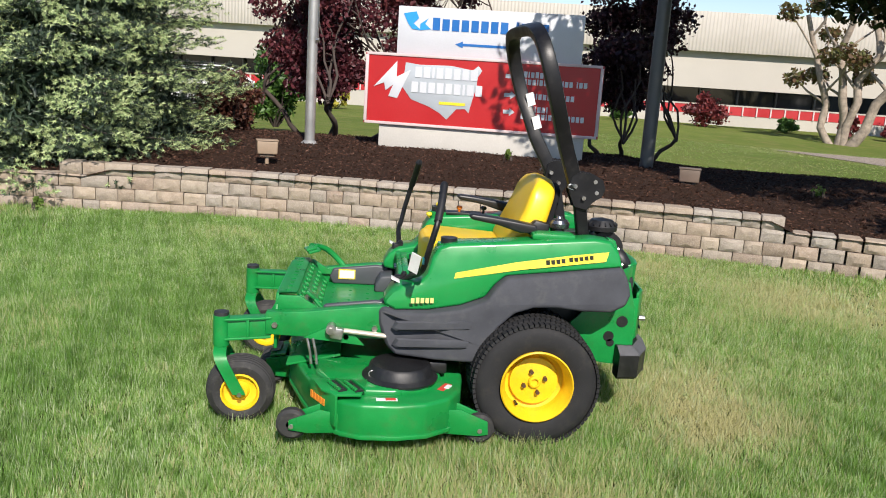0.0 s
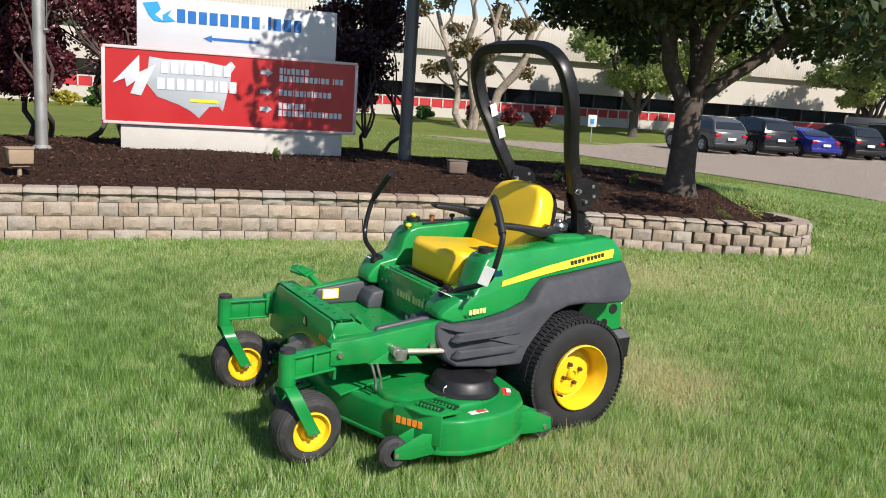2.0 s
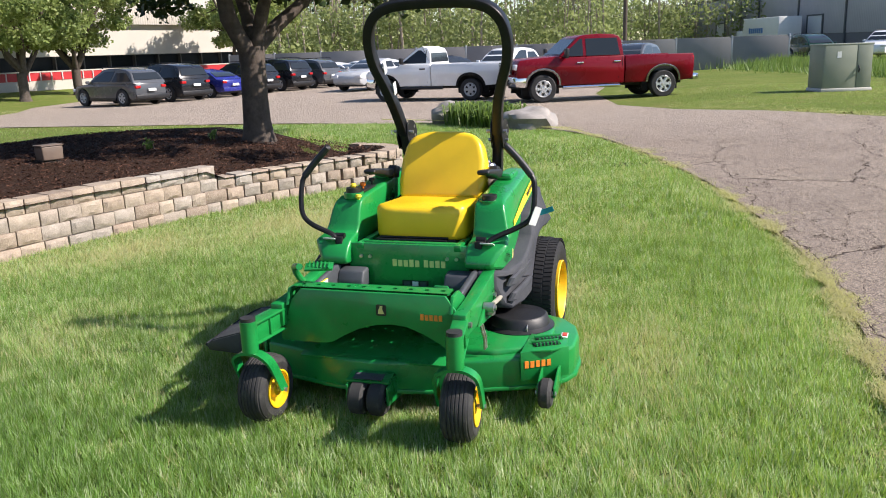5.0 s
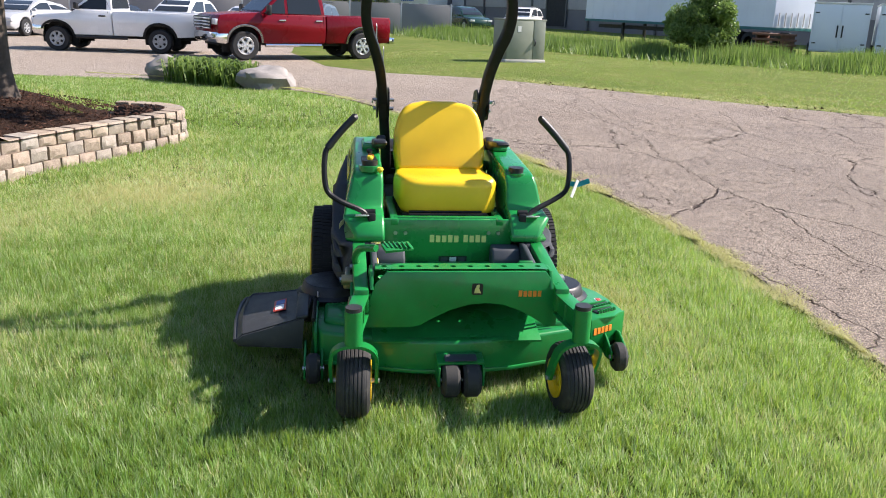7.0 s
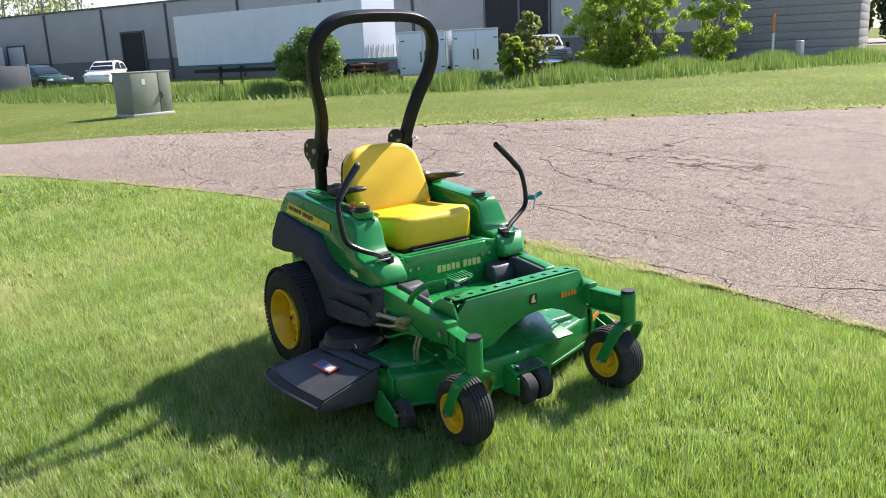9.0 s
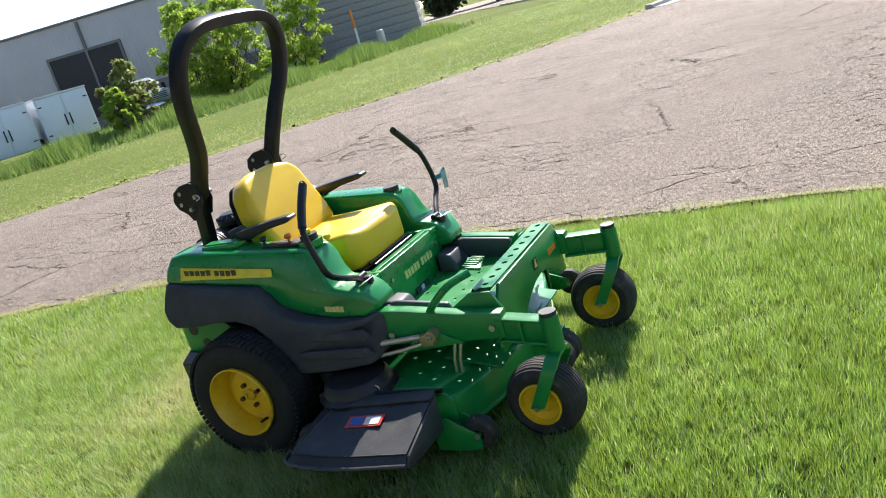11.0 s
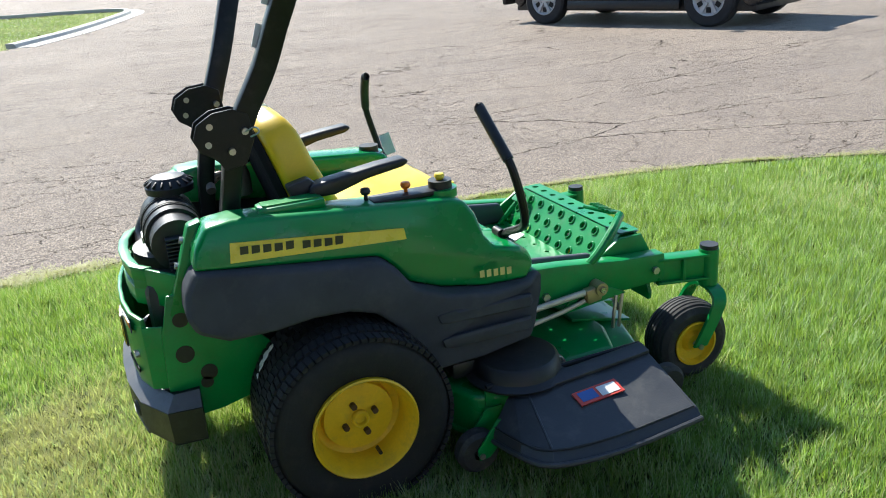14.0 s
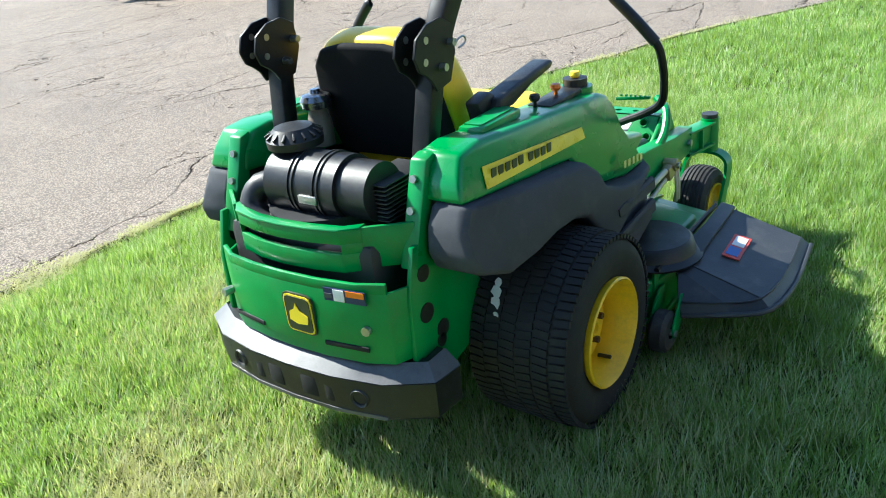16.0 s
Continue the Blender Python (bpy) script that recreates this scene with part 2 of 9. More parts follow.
green = surf("green_paint", (0.004, 0.225, 0.046), 0.30, 0.12, 5, 220, 0.03, coat=0.3, dirt=(0.07, 0.13, 0.05), dirt_amt=0.12, spec=0.4)
green_worn = surf("green_paint_worn", (0.004, 0.215, 0.044), 0.36, 0.2, 7, 160, 0.06, coat=0.15, dirt=(0.08, 0.11, 0.045), dirt_amt=0.28, spec=0.38)
green_dusty = surf("green_deck_paint", (0.004, 0.212, 0.043), 0.34, 0.2, 4, 180, 0.05, coat=0.2, dirt=(0.08, 0.12, 0.045), dirt_amt=0.32, spec=0.38)
yellow_seat = surf("yellow_vinyl", (0.80, 0.52, 0.012), 0.38, 0.06, 6, 260, 0.06, rvar=0.06)
yellow_paint = surf("yellow_wheel_paint", (0.80, 0.50, 0.010), 0.42, 0.1, 9, 120, 0.05, dirt=(0.30, 0.20, 0.05), dirt_amt=0.35)
yellow_decal = surf("yellow_decal", (0.80, 0.62, 0.03), 0.35, 0.06, 12, 200, 0.02)
grey_plastic = surf("grey_fender_plastic", (0.062, 0.065, 0.074), 0.66, 0.18, 7, 420, 0.16, dirt=(0.13, 0.13, 0.12), dirt_amt=0.25, spec=0.08)
grey_light = surf("grey_side_box_plastic", (0.055, 0.060, 0.068), 0.5, 0.12, 7, 300, 0.1)
black_plastic = surf("black_plastic", (0.010, 0.010, 0.011), 0.46, 0.2, 9, 260, 0.12, dirt=(0.06, 0.06, 0.05), dirt_amt=0.25)
black_paint = surf("black_steel_paint", (0.008, 0.008, 0.009), 0.42, 0.2, 8, 180, 0.05, spec=0.3, dirt=(0.06, 0.055, 0.05), dirt_amt=0.2)
rubber = surf("tyre_rubber", (0.022, 0.022, 0.023), 0.72, 0.25, 7, 160, 0.25, dirt=(0.05, 0.045, 0.037), dirt_amt=0.4, spec=0.22)
rubber_ground = surf("caster_rubber", (0.024, 0.0235, 0.0235), 0.75, 0.25, 9, 160, 0.2, dirt=(0.10, 0.095, 0.08), dirt_amt=0.5)
chute_rubber = surf("chute_rubber", (0.030, 0.032, 0.036), 0.5, 0.2, 6, 140, 0.15, dirt=(0.09, 0.09, 0.08), dirt_amt=0.4)
steel = surf("bare_steel", (0.45, 0.44, 0.42), 0.35, 0.15, 20, 200, 0.05, metal=0.9, dirt=(0.2, 0.13, 0.08), dirt_amt=0.3)
dark_metal = surf("dark_engine_metal", (0.035, 0.035, 0.037), 0.5, 0.25, 10, 200, 0.12, metal=0.3)
white_sticker = surf("white_label", (0.72, 0.72, 0.70), 0.45, 0.06, 20, 200, 0.02)
red_mark = surf("red_label_print", (0.55, 0.06, 0.04), 0.45, 0.1, 20, 200, 0.02)
blue_mark = surf("blue_label_print", (0.04, 0.12, 0.38), 0.45, 0.1, 20, 200, 0.02)
orange_knob = surf("orange_knob", (0.80, 0.20, 0.01), 0.4, 0.08, 20, 200, 0.03)
ink_dark = surf("dark_lettering", (0.03, 0.035, 0.02), 0.4, 0.1, 30, 200, 0.01)
ink_navy = surf("navy_label_print", (0.02, 0.03, 0.10), 0.45, 0.1, 20, 200, 0.02)
ink_gold = surf("gold_lettering", (0.70, 0.62, 0.22), 0.4, 0.1, 30, 200, 0.01)
ink_orange = surf("orange_lettering", (0.85, 0.26, 0.03), 0.4, 0.1, 30, 200, 0.01)
white_paint = surf("white_paint", (0.70, 0.70, 0.68), 0.5, 0.05, 1.5, 40, 0.05, dirt=(0.5, 0.48, 0.42), dirt_amt=0.15)
bumper_worn = surf("scuffed_bumper_plastic", (0.085, 0.085, 0.09), 0.45, 0.25, 12, 200, 0.06, dirt=(0.04, 0.04, 0.04), dirt_amt=0.5)
# black for shade painted into slots, gaps and wells; also plain dark trim
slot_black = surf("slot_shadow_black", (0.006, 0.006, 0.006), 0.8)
teal_film = leaf_mat("teal_ribbon", [(0.02, 0.30, 0.36), (0.03, 0.38, 0.42)], 0.5)
rusty_nut = surf("rusty_nut", (0.10, 0.055, 0.03), 0.6, 0.2, 30, 200, 0.1, metal=0.4)
tan_metal = surf("dull_tan_metal", (0.20, 0.17, 0.14), 0.5, 0.2, 14, 160, 0.08, metal=0.3)
dark_chrome = surf("dark_chrome", (0.25, 0.25, 0.26), 0.2, 0.1, 12, 120, 0.02, metal=0.9)
seat_fabric = surf("black_seat_fabric", (0.012, 0.012, 0.013), 0.85, 0.15, 12, 400, 0.2, spec=0.12)
chrome = surf("chrome", (0.75, 0.75, 0.76), 0.12, 0.05, 9, 100, 0.01, metal=1.0, rvar=0.05)
glass_dark = glass_mat("window_glass")

# ---- ground, road, bed and wall ----
WALL = [(-9.0, 4.15), (-6.0, 4.38), (-4.4, 4.45), (-2.7, 4.43), (-1.1, 4.25), (0.3, 3.97), (1.65, 3.65), (3.1, 3.22), (4.07, 2.76),
        (4.75, 2.40), (5.22, 2.22), (5.60, 2.24), (5.88, 2.42), (6.05, 2.72), (6.10, 3.05)]
BED_BACK = [(6.20, 3.40), (6.35, 3.95), (6.6, 4.6), (6.75, 5.5), (6.6, 6.6), (5.9, 7.7), (4.2, 8.4), (1.0, 8.7), (-2.5, 9.2), (-6.0, 9.6), (-9.0, 9.6)]
ROAD_NEAR = [(-60, 22), (-30, 11), (-14, 4.0), (-9, 1.2), (-5.5, -0.87), (-4.2, -1.38), (-3.3, -1.78), (-2.2, -2.03), (-1.1, -2.1), (0, -2.14),
             (1.2, -2.14), (2.2, -2.04), (3.8, -1.77), (5.8, -1.3), (8.2, -0.5), (10.4, 0.45), (11.9, 1.5), (13.2, 3.6),
             (14.0, 6.0), (14.6, 8.6), (14.3, 13.4), (14.2, 17.5), (13.6, 25.3)]
LOT_EDGE = [(17.5, 25.2), (21.0, 23.9), (22.2, 24.2), (26, 27.0), (40, 30), (80, 32), (80, 7), (40, 2.6), (26, 2.2), (20.0, 0.9), (17.2, -0.8)]
ROAD_FAR = [(15.5, -2.6), (13.6, -4.6), (11.3, -6.9), (9.4, -9.0), (7.1, -11.8), (5.3, -14.0), (3.5, -16.3), (2.2, -18.8), (1.0, -22.0), (-0.2, -26.5), (-0.9, -30.0),
            (-0.6, -32.4), (1.2, -34.0), (5.0, -36.5), (11.5, -46.0), (22.0, -60.0), (32.0, -70.0), (60, -76), (60, -110), (-80, -110)]


def line_y(pts, x):
    for (x0, y0), (x1, y1) in zip(pts, pts[1:]):
        if x0 <= x <= x1:
            return y0 + (y1 - y0) * (x - x0) / (x1 - x0)
    return pts[0][1] if x < pts[0][0] else pts[-1][1]


def inside(poly, x, y):
    hit = False
    for (x0, y0), (x1, y1) in zip(poly, poly[1:] + poly[:1]):
        if (y0 > y) != (y1 > y) and x < (x1 - x0) * (y - y0) / (y1 - y0) + x0:
            hit = not hit
    return hit


def far_from(poly, x, y, closed=True):
    best = 1e9
    for (x0, y0), (x1, y1) in zip(poly, poly[1:] + (poly[:1] if closed else [])):
        dx, dy = x1 - x0, y1 - y0
        t = min(max(((x - x0) * dx + (y - y0) * dy) / (dx * dx + dy * dy + 1e-12), 0), 1)
        best = min(best, (x - x0 - t * dx) ** 2 + (y - y0 - t * dy) ** 2)
    return math.sqrt(best)


def inside_many(poly, x, y):
    hit = np.zeros(len(x), bool)
    for (x0, y0), (x1, y1) in zip(poly, poly[1:] + poly[:1]):
        if y0 != y1:
            hit ^= ((y0 > y) != (y1 > y)) & (x < (x1 - x0) * (y - y0) / (y1 - y0) + x0)
    return hit


def far_many(poly, x, y, closed=True):
    best = np.full(len(x), 1e9)
    for (x0, y0), (x1, y1) in zip(poly, poly[1:] + (poly[:1] if closed else [])):
        dx, dy = x1 - x0, y1 - y0
        t = np.clip(((x - x0) * dx + (y - y0) * dy) / (dx * dx + dy * dy + 1e-12), 0, 1)
        best = np.minimum(best, (x - x0 - t * dx) ** 2 + (y - y0 - t * dy) ** 2)
    return np.sqrt(best)


WALL_FINE = [tuple(p) for p in curve_pts([(x, y, 0) for x, y in WALL], 6)]
WALL_FINE = [(p[0], p[1]) for p in WALL_FINE]
NEAR_FINE = [(p[0], p[1]) for p in curve_pts([(x, y, 0) for x, y in ROAD_NEAR], 8)]
FAR_FINE = [(p[0], p[1]) for p in curve_pts([(x, y, 0) for x, y in ROAD_FAR[:-1]], 6)] + ROAD_FAR[-1:]
BED = WALL_FINE + BED_BACK
ROAD = NEAR_FINE + LOT_EDGE + FAR_FINE + [(-80, 22)]


LAWN = 0.034      # the turf stands a little higher than the drive


def gz(x, y):
    """The height of the ground."""
    z = -0.17 * smooth(9, 18, x) * smooth(-3.5, 1.5, y) - 0.33 * smooth(14, 42, y) * smooth(-40, 0, x + y)
    z += 0.50 * smooth(27.5, 37.0, y) * smooth(4, 14, x)
    if -16 < x < 13:
        z += LAWN * smooth(0.0, 0.45, y - line_y(NEAR_FINE, x)) * smooth(12.5, 9.0, x) * smooth(-16, -10, x)
    if 2.0 < y < 16 and -16 < x < 12:
        back = smooth(0.3, 1.6, y - max(line_y(WALL_FINE[:-8], x), 2.3) if x < 6.1 else (y - 3.2))
        d = 0 if inside(BED, x, y) else far_from(BED, x, y)
        z += 0.40 * back * (1 - smooth(0.0, 4.2, d))
    return z


def bed_z(x, y):
    d = far_from(WALL_FINE, x, y, False)
    top = 0.455 if -3.5 < x < 3.0 else 0.365
    top -= 0.13 * smooth(4.7, 5.6, x) * (1 - smooth(3.1, 4.3, y))
    return top + 0.17 * smooth(0.1, 2.6, d) - 0.06 * smooth(3.5, 5.5, d) + 0.015 * noise.noise((x * 2, y * 2, 0.4))


lawn = Nodes("lawn_soil")
lc = lawn.mix(lawn.remap(lawn.noise(0.35, 5, 0.6), 0.35, 0.65), (0.070, 0.095, 0.026), (0.105, 0.128, 0.038))
lc = lawn.mix(lawn.remap(lawn.noise(14.0, 4, 0.7), 0.4, 0.7, 0.0, 0.6), lc, (0.050, 0.062, 0.018))
lc = lawn.mix(lawn.remap(lawn.noise(2.2, 6, 0.7), 0.56, 0.70, 0.0, 0.5), lc, (0.20, 0.165, 0.075))
near_at = lawn.n("SeparateXYZ", Vector=lawn.coord())
away = lawn.math("MAXIMUM", lawn.math("SUBTRACT", lawn.math("ABSOLUTE", lawn.math("SUBTRACT", near_at.outputs[0], 2.0)), 8.0), lawn.math("SUBTRACT", lawn.math("ABSOLUTE", lawn.math("SUBTRACT", near_at.outputs[1], 1.2)), 4.0))
turf = lawn.mix(lawn.remap(lawn.noise(0.22, 5, 0.65), 0.35, 0.65), (0.110, 0.150, 0.032), (0.170, 0.205, 0.050))
turf = lawn.mix(lawn.remap(lawn.noise(26.0, 4, 0.7), 0.40, 0.68, 0.0, 0.75), turf, (0.075, 0.115, 0.020))
turf = lawn.mix(lawn.remap(lawn.noise(1.1, 6, 0.7), 0.50, 0.68, 0.0, 0.6), turf, (0.21, 0.185, 0.075))
lc = lawn.mix(lawn.remap(away, 0.0, 2.5), lc, turf)
lawn.bump(lawn.noise(60.0, 4, 0.7), 0.8, 0.03)
lawn_mat = lawn.out(lc, 0.95, None, 0.08)

grass = Nodes("grass_blades")
geo = grass.n("NewGeometry")
att = grass.n("Attribute")
att.attribute_name = "dry"
rnd = geo.outputs["Random Per Island"]
gc = grass.ramp(rnd, [(0.0, (0.060, 0.150, 0.032)), (0.35, (0.172, 0.345, 0.070)), (0.66, (0.35, 0.54, 0.165)), (0.84, (0.59, 0.69, 0.36)), (1.0, (0.84, 0.85, 0.63))])
gc = grass.mix(grass.remap(grass.noise(0.5, 3), 0.35, 0.65, 0.0, 0.4), gc, (0.110, 0.265, 0.036))
tone = grass.n("Attribute")
tone.attribute_name = "tone"
gc = grass.mix(grass.math("MULTIPLY", tone.outputs["Fac"], 0.76), gc, (0.040, 0.105, 0.016))
gc = grass.mix(grass.math("GREATER_THAN", att.outputs["Fac"], grass.math("MULTIPLY", rnd, 0.97)), gc, (0.55, 0.50, 0.27))
# blades are bent and fluted, so each one scatters light as the sward does
soft = grass.n("VectorMath", _0=geo.outputs["Normal"], _1=(0, 0, 0.42))
soft.operation = "ADD"
unit = grass.n("VectorMath", _0=soft.outputs[0])
unit.operation = "NORMALIZE"
grass.put(grass.bsdf, "Normal", unit.outputs[0])
tr = grass.n("BsdfTranslucent", Color=grass.mix(0.5, gc, (0.46, 0.60, 0.05)))
mx = grass.n("MixShader", Fac=0.50)
grass.t.links.new(grass.bsdf.outputs[0], mx.inputs[1])
grass.t.links.new(tr.outputs[0], mx.inputs[2])
grass.t.links.new(mx.outputs[0], grass.t.nodes["Material Output"].inputs[0])
grass_mat = grass.out(gc, 0.48, spec=0.24)

tar = Nodes("old_asphalt")
base = tar.coord()
warp = tar.n("TexNoise", Vector=base, Scale=1.3, Detail=5.0, Roughness=0.65)
off = tar.n("VectorMath", _0=warp.outputs["Color"], _1=(0.5, 0.5, 0.5))
off.operation = "SUBTRACT"
amt = tar.n("VectorMath", _0=off.outputs[0])
amt.operation = "SCALE"
tar.put(amt, "Scale", 0.42)
moved = tar.n("VectorMath", _0=base, _1=amt.outputs[0])
moved.operation = "ADD"


def cracks(stretch, scale, width, turn):
    mp = tar.n("Mapping", Vector=moved.outputs[0])
    mp.inputs["Rotation"].default_value = (0, 0, radians(turn))
    mp.inputs["Scale"].default_value = stretch
    vo = tar.n("TexVoronoi", Vector=mp.outputs[0], Scale=scale)
    vo.feature = "DISTANCE_TO_EDGE"
    return tar.remap(vo.outputs["Distance"], 0.0, width, 1.15, 0.0)


c1 = cracks((0.26, 1.05, 1), 0.85, 0.0065, 8)
c2 = cracks((0.75, 1.35, 1), 3.2, 0.011, -12)
gate = tar.remap(tar.noise(0.45, 4, 0.6), 0.43, 0.52)
gate1 = tar.remap(tar.noise(0.4, 4, 0.6), 0.36, 0.48)
ck = tar.math("MAXIMUM", tar.math("MULTIPLY", c1, gate1), tar.math("MULTIPLY", c2, gate))
ck = tar.math("MULTIPLY", ck, tar.remap(tar.noise(9.0, 5, 0.7), 0.34, 0.50, 0.4, 1.0))
speck = tar.noise(120.0, 5, 0.75)
stones = tar.n("TexVoronoi", Vector=base, Scale=95.0)
ac = tar.mix(tar.remap(tar.noise(0.25, 5, 0.6), 0.35, 0.65), (0.46, 0.365, 0.275), (0.585, 0.475, 0.365))
lot_at = tar.n("SeparateXYZ", Vector=base)
lot = tar.remap(tar.math("ADD", lot_at.outputs[0], tar.math("MULTIPLY", lot_at.outputs[1], 0.25)), 8.0, 16.0)
ck = tar.math("MULTIPLY", ck, tar.math("SUBTRACT", 1.0, tar.math("MULTIPLY", lot, 0.65)))
ac = tar.mix(tar.remap(tar.noise(0.55, 6, 0.62, None, 0.6), 0.46, 0.62, 0.0, 0.40), ac, (0.265, 0.215, 0.175))
ac = tar.mix(tar.remap(tar.noise(0.8, 5, 0.6, moved.outputs[0]), 0.56, 0.68, 0.0, 0.6), ac, (0.47, 0.385, 0.315))
ac = tar.mix(tar.remap(tar.noise(3.5, 6, 0.7), 0.35, 0.7, 0.0, 0.45), ac, (0.30, 0.24, 0.19))
ac = tar.mix(tar.math("MULTIPLY", lot, 0.6), ac, (0.66, 0.56, 0.45))
ac = tar.mix(tar.remap(speck, 0.40, 0.66, 0.0, 0.6), ac, (0.57, 0.46, 0.375))
ac = tar.mix(tar.remap(stones.outputs["Distance"], 0.25, 0.6, 0.0, 0.7), ac, (0.10, 0.09, 0.082))
pits = tar.remap(tar.noise(34.0, 5, 0.72), 0.50, 0.66)
ac = tar.mix(tar.math("MULTIPLY", pits, 0.30), ac, (0.095, 0.080, 0.070))
ac = tar.mix(tar.math("MULTIPLY", ck, 0.88), ac, (0.022, 0.012, 0.011))
tar.bump(tar.math("SUBTRACT", tar.math("ADD", speck, tar.math("MULTIPLY", stones.outputs["Distance"], -0.6)), tar.math("ADD", tar.math("MULTIPLY", ck, 2.2), tar.math("MULTIPLY", pits, 0.6))), 0.9, 0.013)
asphalt = tar.out(ac, tar.remap(speck, 0.35, 0.65, 0.76, 0.62), None, tar.remap(ck, 0.0, 0.6, 0.07, 0.02))

mulch = Nodes("dark_bark_mulch")
geo2 = mulch.n("NewGeometry")
mc = mulch.ramp(mulch.math("ADD", mulch.math("MULTIPLY", geo2.outputs["Random Per Island"], 0.75), mulch.remap(mulch.noise(30, 4), 0.3, 0.7, 0, 0.25)),
                [(0, (0.018, 0.009, 0.007)), (0.5, (0.056, 0.028, 0.019)), (0.82, (0.120, 0.062, 0.043)), (1, (0.26, 0.16, 0.12))])
mulch.bump(mulch.noise(70, 5, 0.7), 0.9, 0.02)
mulch_mat = mulch.out(mc, 0.9, None, 0.12)
mulch_base = Nodes("mulch_bed")
mb = mulch_base.mix(mulch_base.remap(mulch_base.noise(45, 5, 0.75), 0.35, 0.65), (0.018, 0.011, 0.008), (0.070, 0.039, 0.026))
mulch_base.bump(mulch_base.noise(55, 5, 0.75), 1.0, 0.03)
mulch_bed_mat = mulch_base.out(mb, 0.92, None, 0.1)


def sheet(name, poly, step, height, material, extra=None):
    """A sheet inside an outline, its points on a loose net, at the height given."""
    import_pts = [Vector((x, y)) for x, y in poly]
    n = len(import_pts)
    edges = [(i, (i + 1) % n) for i in range(n)]
    xs, ys = [p[0] for p in poly], [p[1] for p in poly]
    for gx, gy, st in (extra or [((min(xs), max(xs)), (min(ys), max(ys)), step)]):
        px, py = [a.ravel() for a in np.meshgrid(np.arange(gx[0] + st / 2, gx[1], st), np.arange(gy[0] + st / 2, gy[1], st))]
        px, py = px + npr.uniform(-.2, .2, len(px)) * st, py + npr.uniform(-.2, .2, len(py)) * st
        ok = inside_many(poly, px, py) & (far_many(poly, px, py) > st * 0.35)
        import_pts += [Vector((a, b)) for a, b in zip(px[ok].tolist(), py[ok].tolist())]
    from_cdt = delaunay(import_pts, edges, [], 1, 1e-5)
    bm = B()
    vs = [bm.verts.new((p.x, p.y, height(p.x, p.y))) for p in from_cdt[0]]
    for f in from_cdt[2]:
        bm.faces.new([vs[i] for i in f])
    return finish(name, bm, material, 80)


from mathutils.geometry import delaunay_2d_cdt as delaunay

# the ground: one sheet to the horizon, a little sunk under the road
def lines(lo, hi, fine_lo, fine_hi, step):
    out, v, s = [], fine_lo, step
    while v > lo:
        s *= 1.28
        v -= s
        out.append(max(v, lo))
    out = out[::-1]
    v = fine_lo
    while v <= fine_hi:
        out.append(v)
        v += step
    s = step
    while v < hi:
        out.append(v)
        s *= 1.28
        v += s
    return out + [hi]


gx, gy = lines(-900, 900, -12, 26, 0.3), lines(-900, 900, -12, 18, 0.3)
bm = B()
grid = []
mx_, my_ = [a.ravel() for a in np.meshgrid(np.array(gx), np.array(gy))]
sunk = np.where(inside_many(ROAD, mx_, my_), 0.06 * np.clip(far_many(ROAD, mx_, my_) * 2, 0, 1), 0)
sunk += np.where(inside_many(BED, mx_, my_) & (far_many(BED, mx_, my_) > 0.6), 0.3, 0)
sunk += np.where((mx_ > -9) & (mx_ < 13) & (my_ < 4.4), 0.012, 0)
sunk = sunk.reshape(len(gy), len(gx)).tolist()
for j, y in enumerate(gy):
    grid.append([bm.verts.new((x, y, gz(x, y) - sunk[j][i])) for i, x in enumerate(gx)])
for a, b in zip(grid, grid[1:]):
    for i in range(len(gx) - 1):
        bm.faces.new((a[i], a[i + 1], b[i + 1], b[i]))
solo("ground", bm, lawn_mat, "green lawn with dry straw patches round the wall and road", "lawn", kind="structure", angle=80)

road = new("road", sheet("road", ROAD, 2.0, lambda x, y: gz(x, y) + 0.012, asphalt,
                         [((-12, 26), (-16, 12), 1.2), ((-80, 80), (-110, 32), 6.0)]))
tagged(road, "weathered grey asphalt drive with many cracks", "road", kind="structure")

kerb_mat = surf("pale_concrete_kerb", (0.46, 0.44, 0.40), 0.85, 0.12, 3, 60, 0.3, dirt=(0.24, 0.22, 0.19), dirt_amt=0.4)
kerb_line = [(p[0], p[1], 0.0) for p in curve_pts([(x, y, 0) for x, y in ROAD_FAR[7:16]], 6)]
bm = B()
rings = []
for i, p in enumerate(kerb_line):
    q0, q1 = kerb_line[max(i - 1, 0)], kerb_line[min(i + 1, len(kerb_line) - 1)]
    t_ = Vector((q1[0] - q0[0], q1[1] - q0[1])).normalized()
    rings.append([bm.verts.new((p[0] + t_.y * o, p[1] - t_.x * o, z)) for o, z in ((0.55, 0.0), (0.55, 0.022), (0.12, 0.026), (0.08, 0.10), (0.04, 0.12), (-0.12, 0.12), (-0.12, 0.0))])
for ra, rb_ in zip(rings, rings[1:]):
    for j in range(7):
        bm.faces.new((ra[j], ra[(j + 1) % 7], rb_[(j + 1) % 7], rb_[j]))
bm.faces.new(rings[0])
bm.faces.new(rings[-1][::-1])
solo("kerb", bm, kerb_mat, "pale concrete kerb with gutter round the lawn tip", "kerb", kind="structure")

bed = new("mulch_bed", sheet("mulch_bed", BED, 0.22, bed_z, mulch_bed_mat))
tagged(bed, "raised planting bed covered with dark bark mulch", "planting bed", kind="structure")

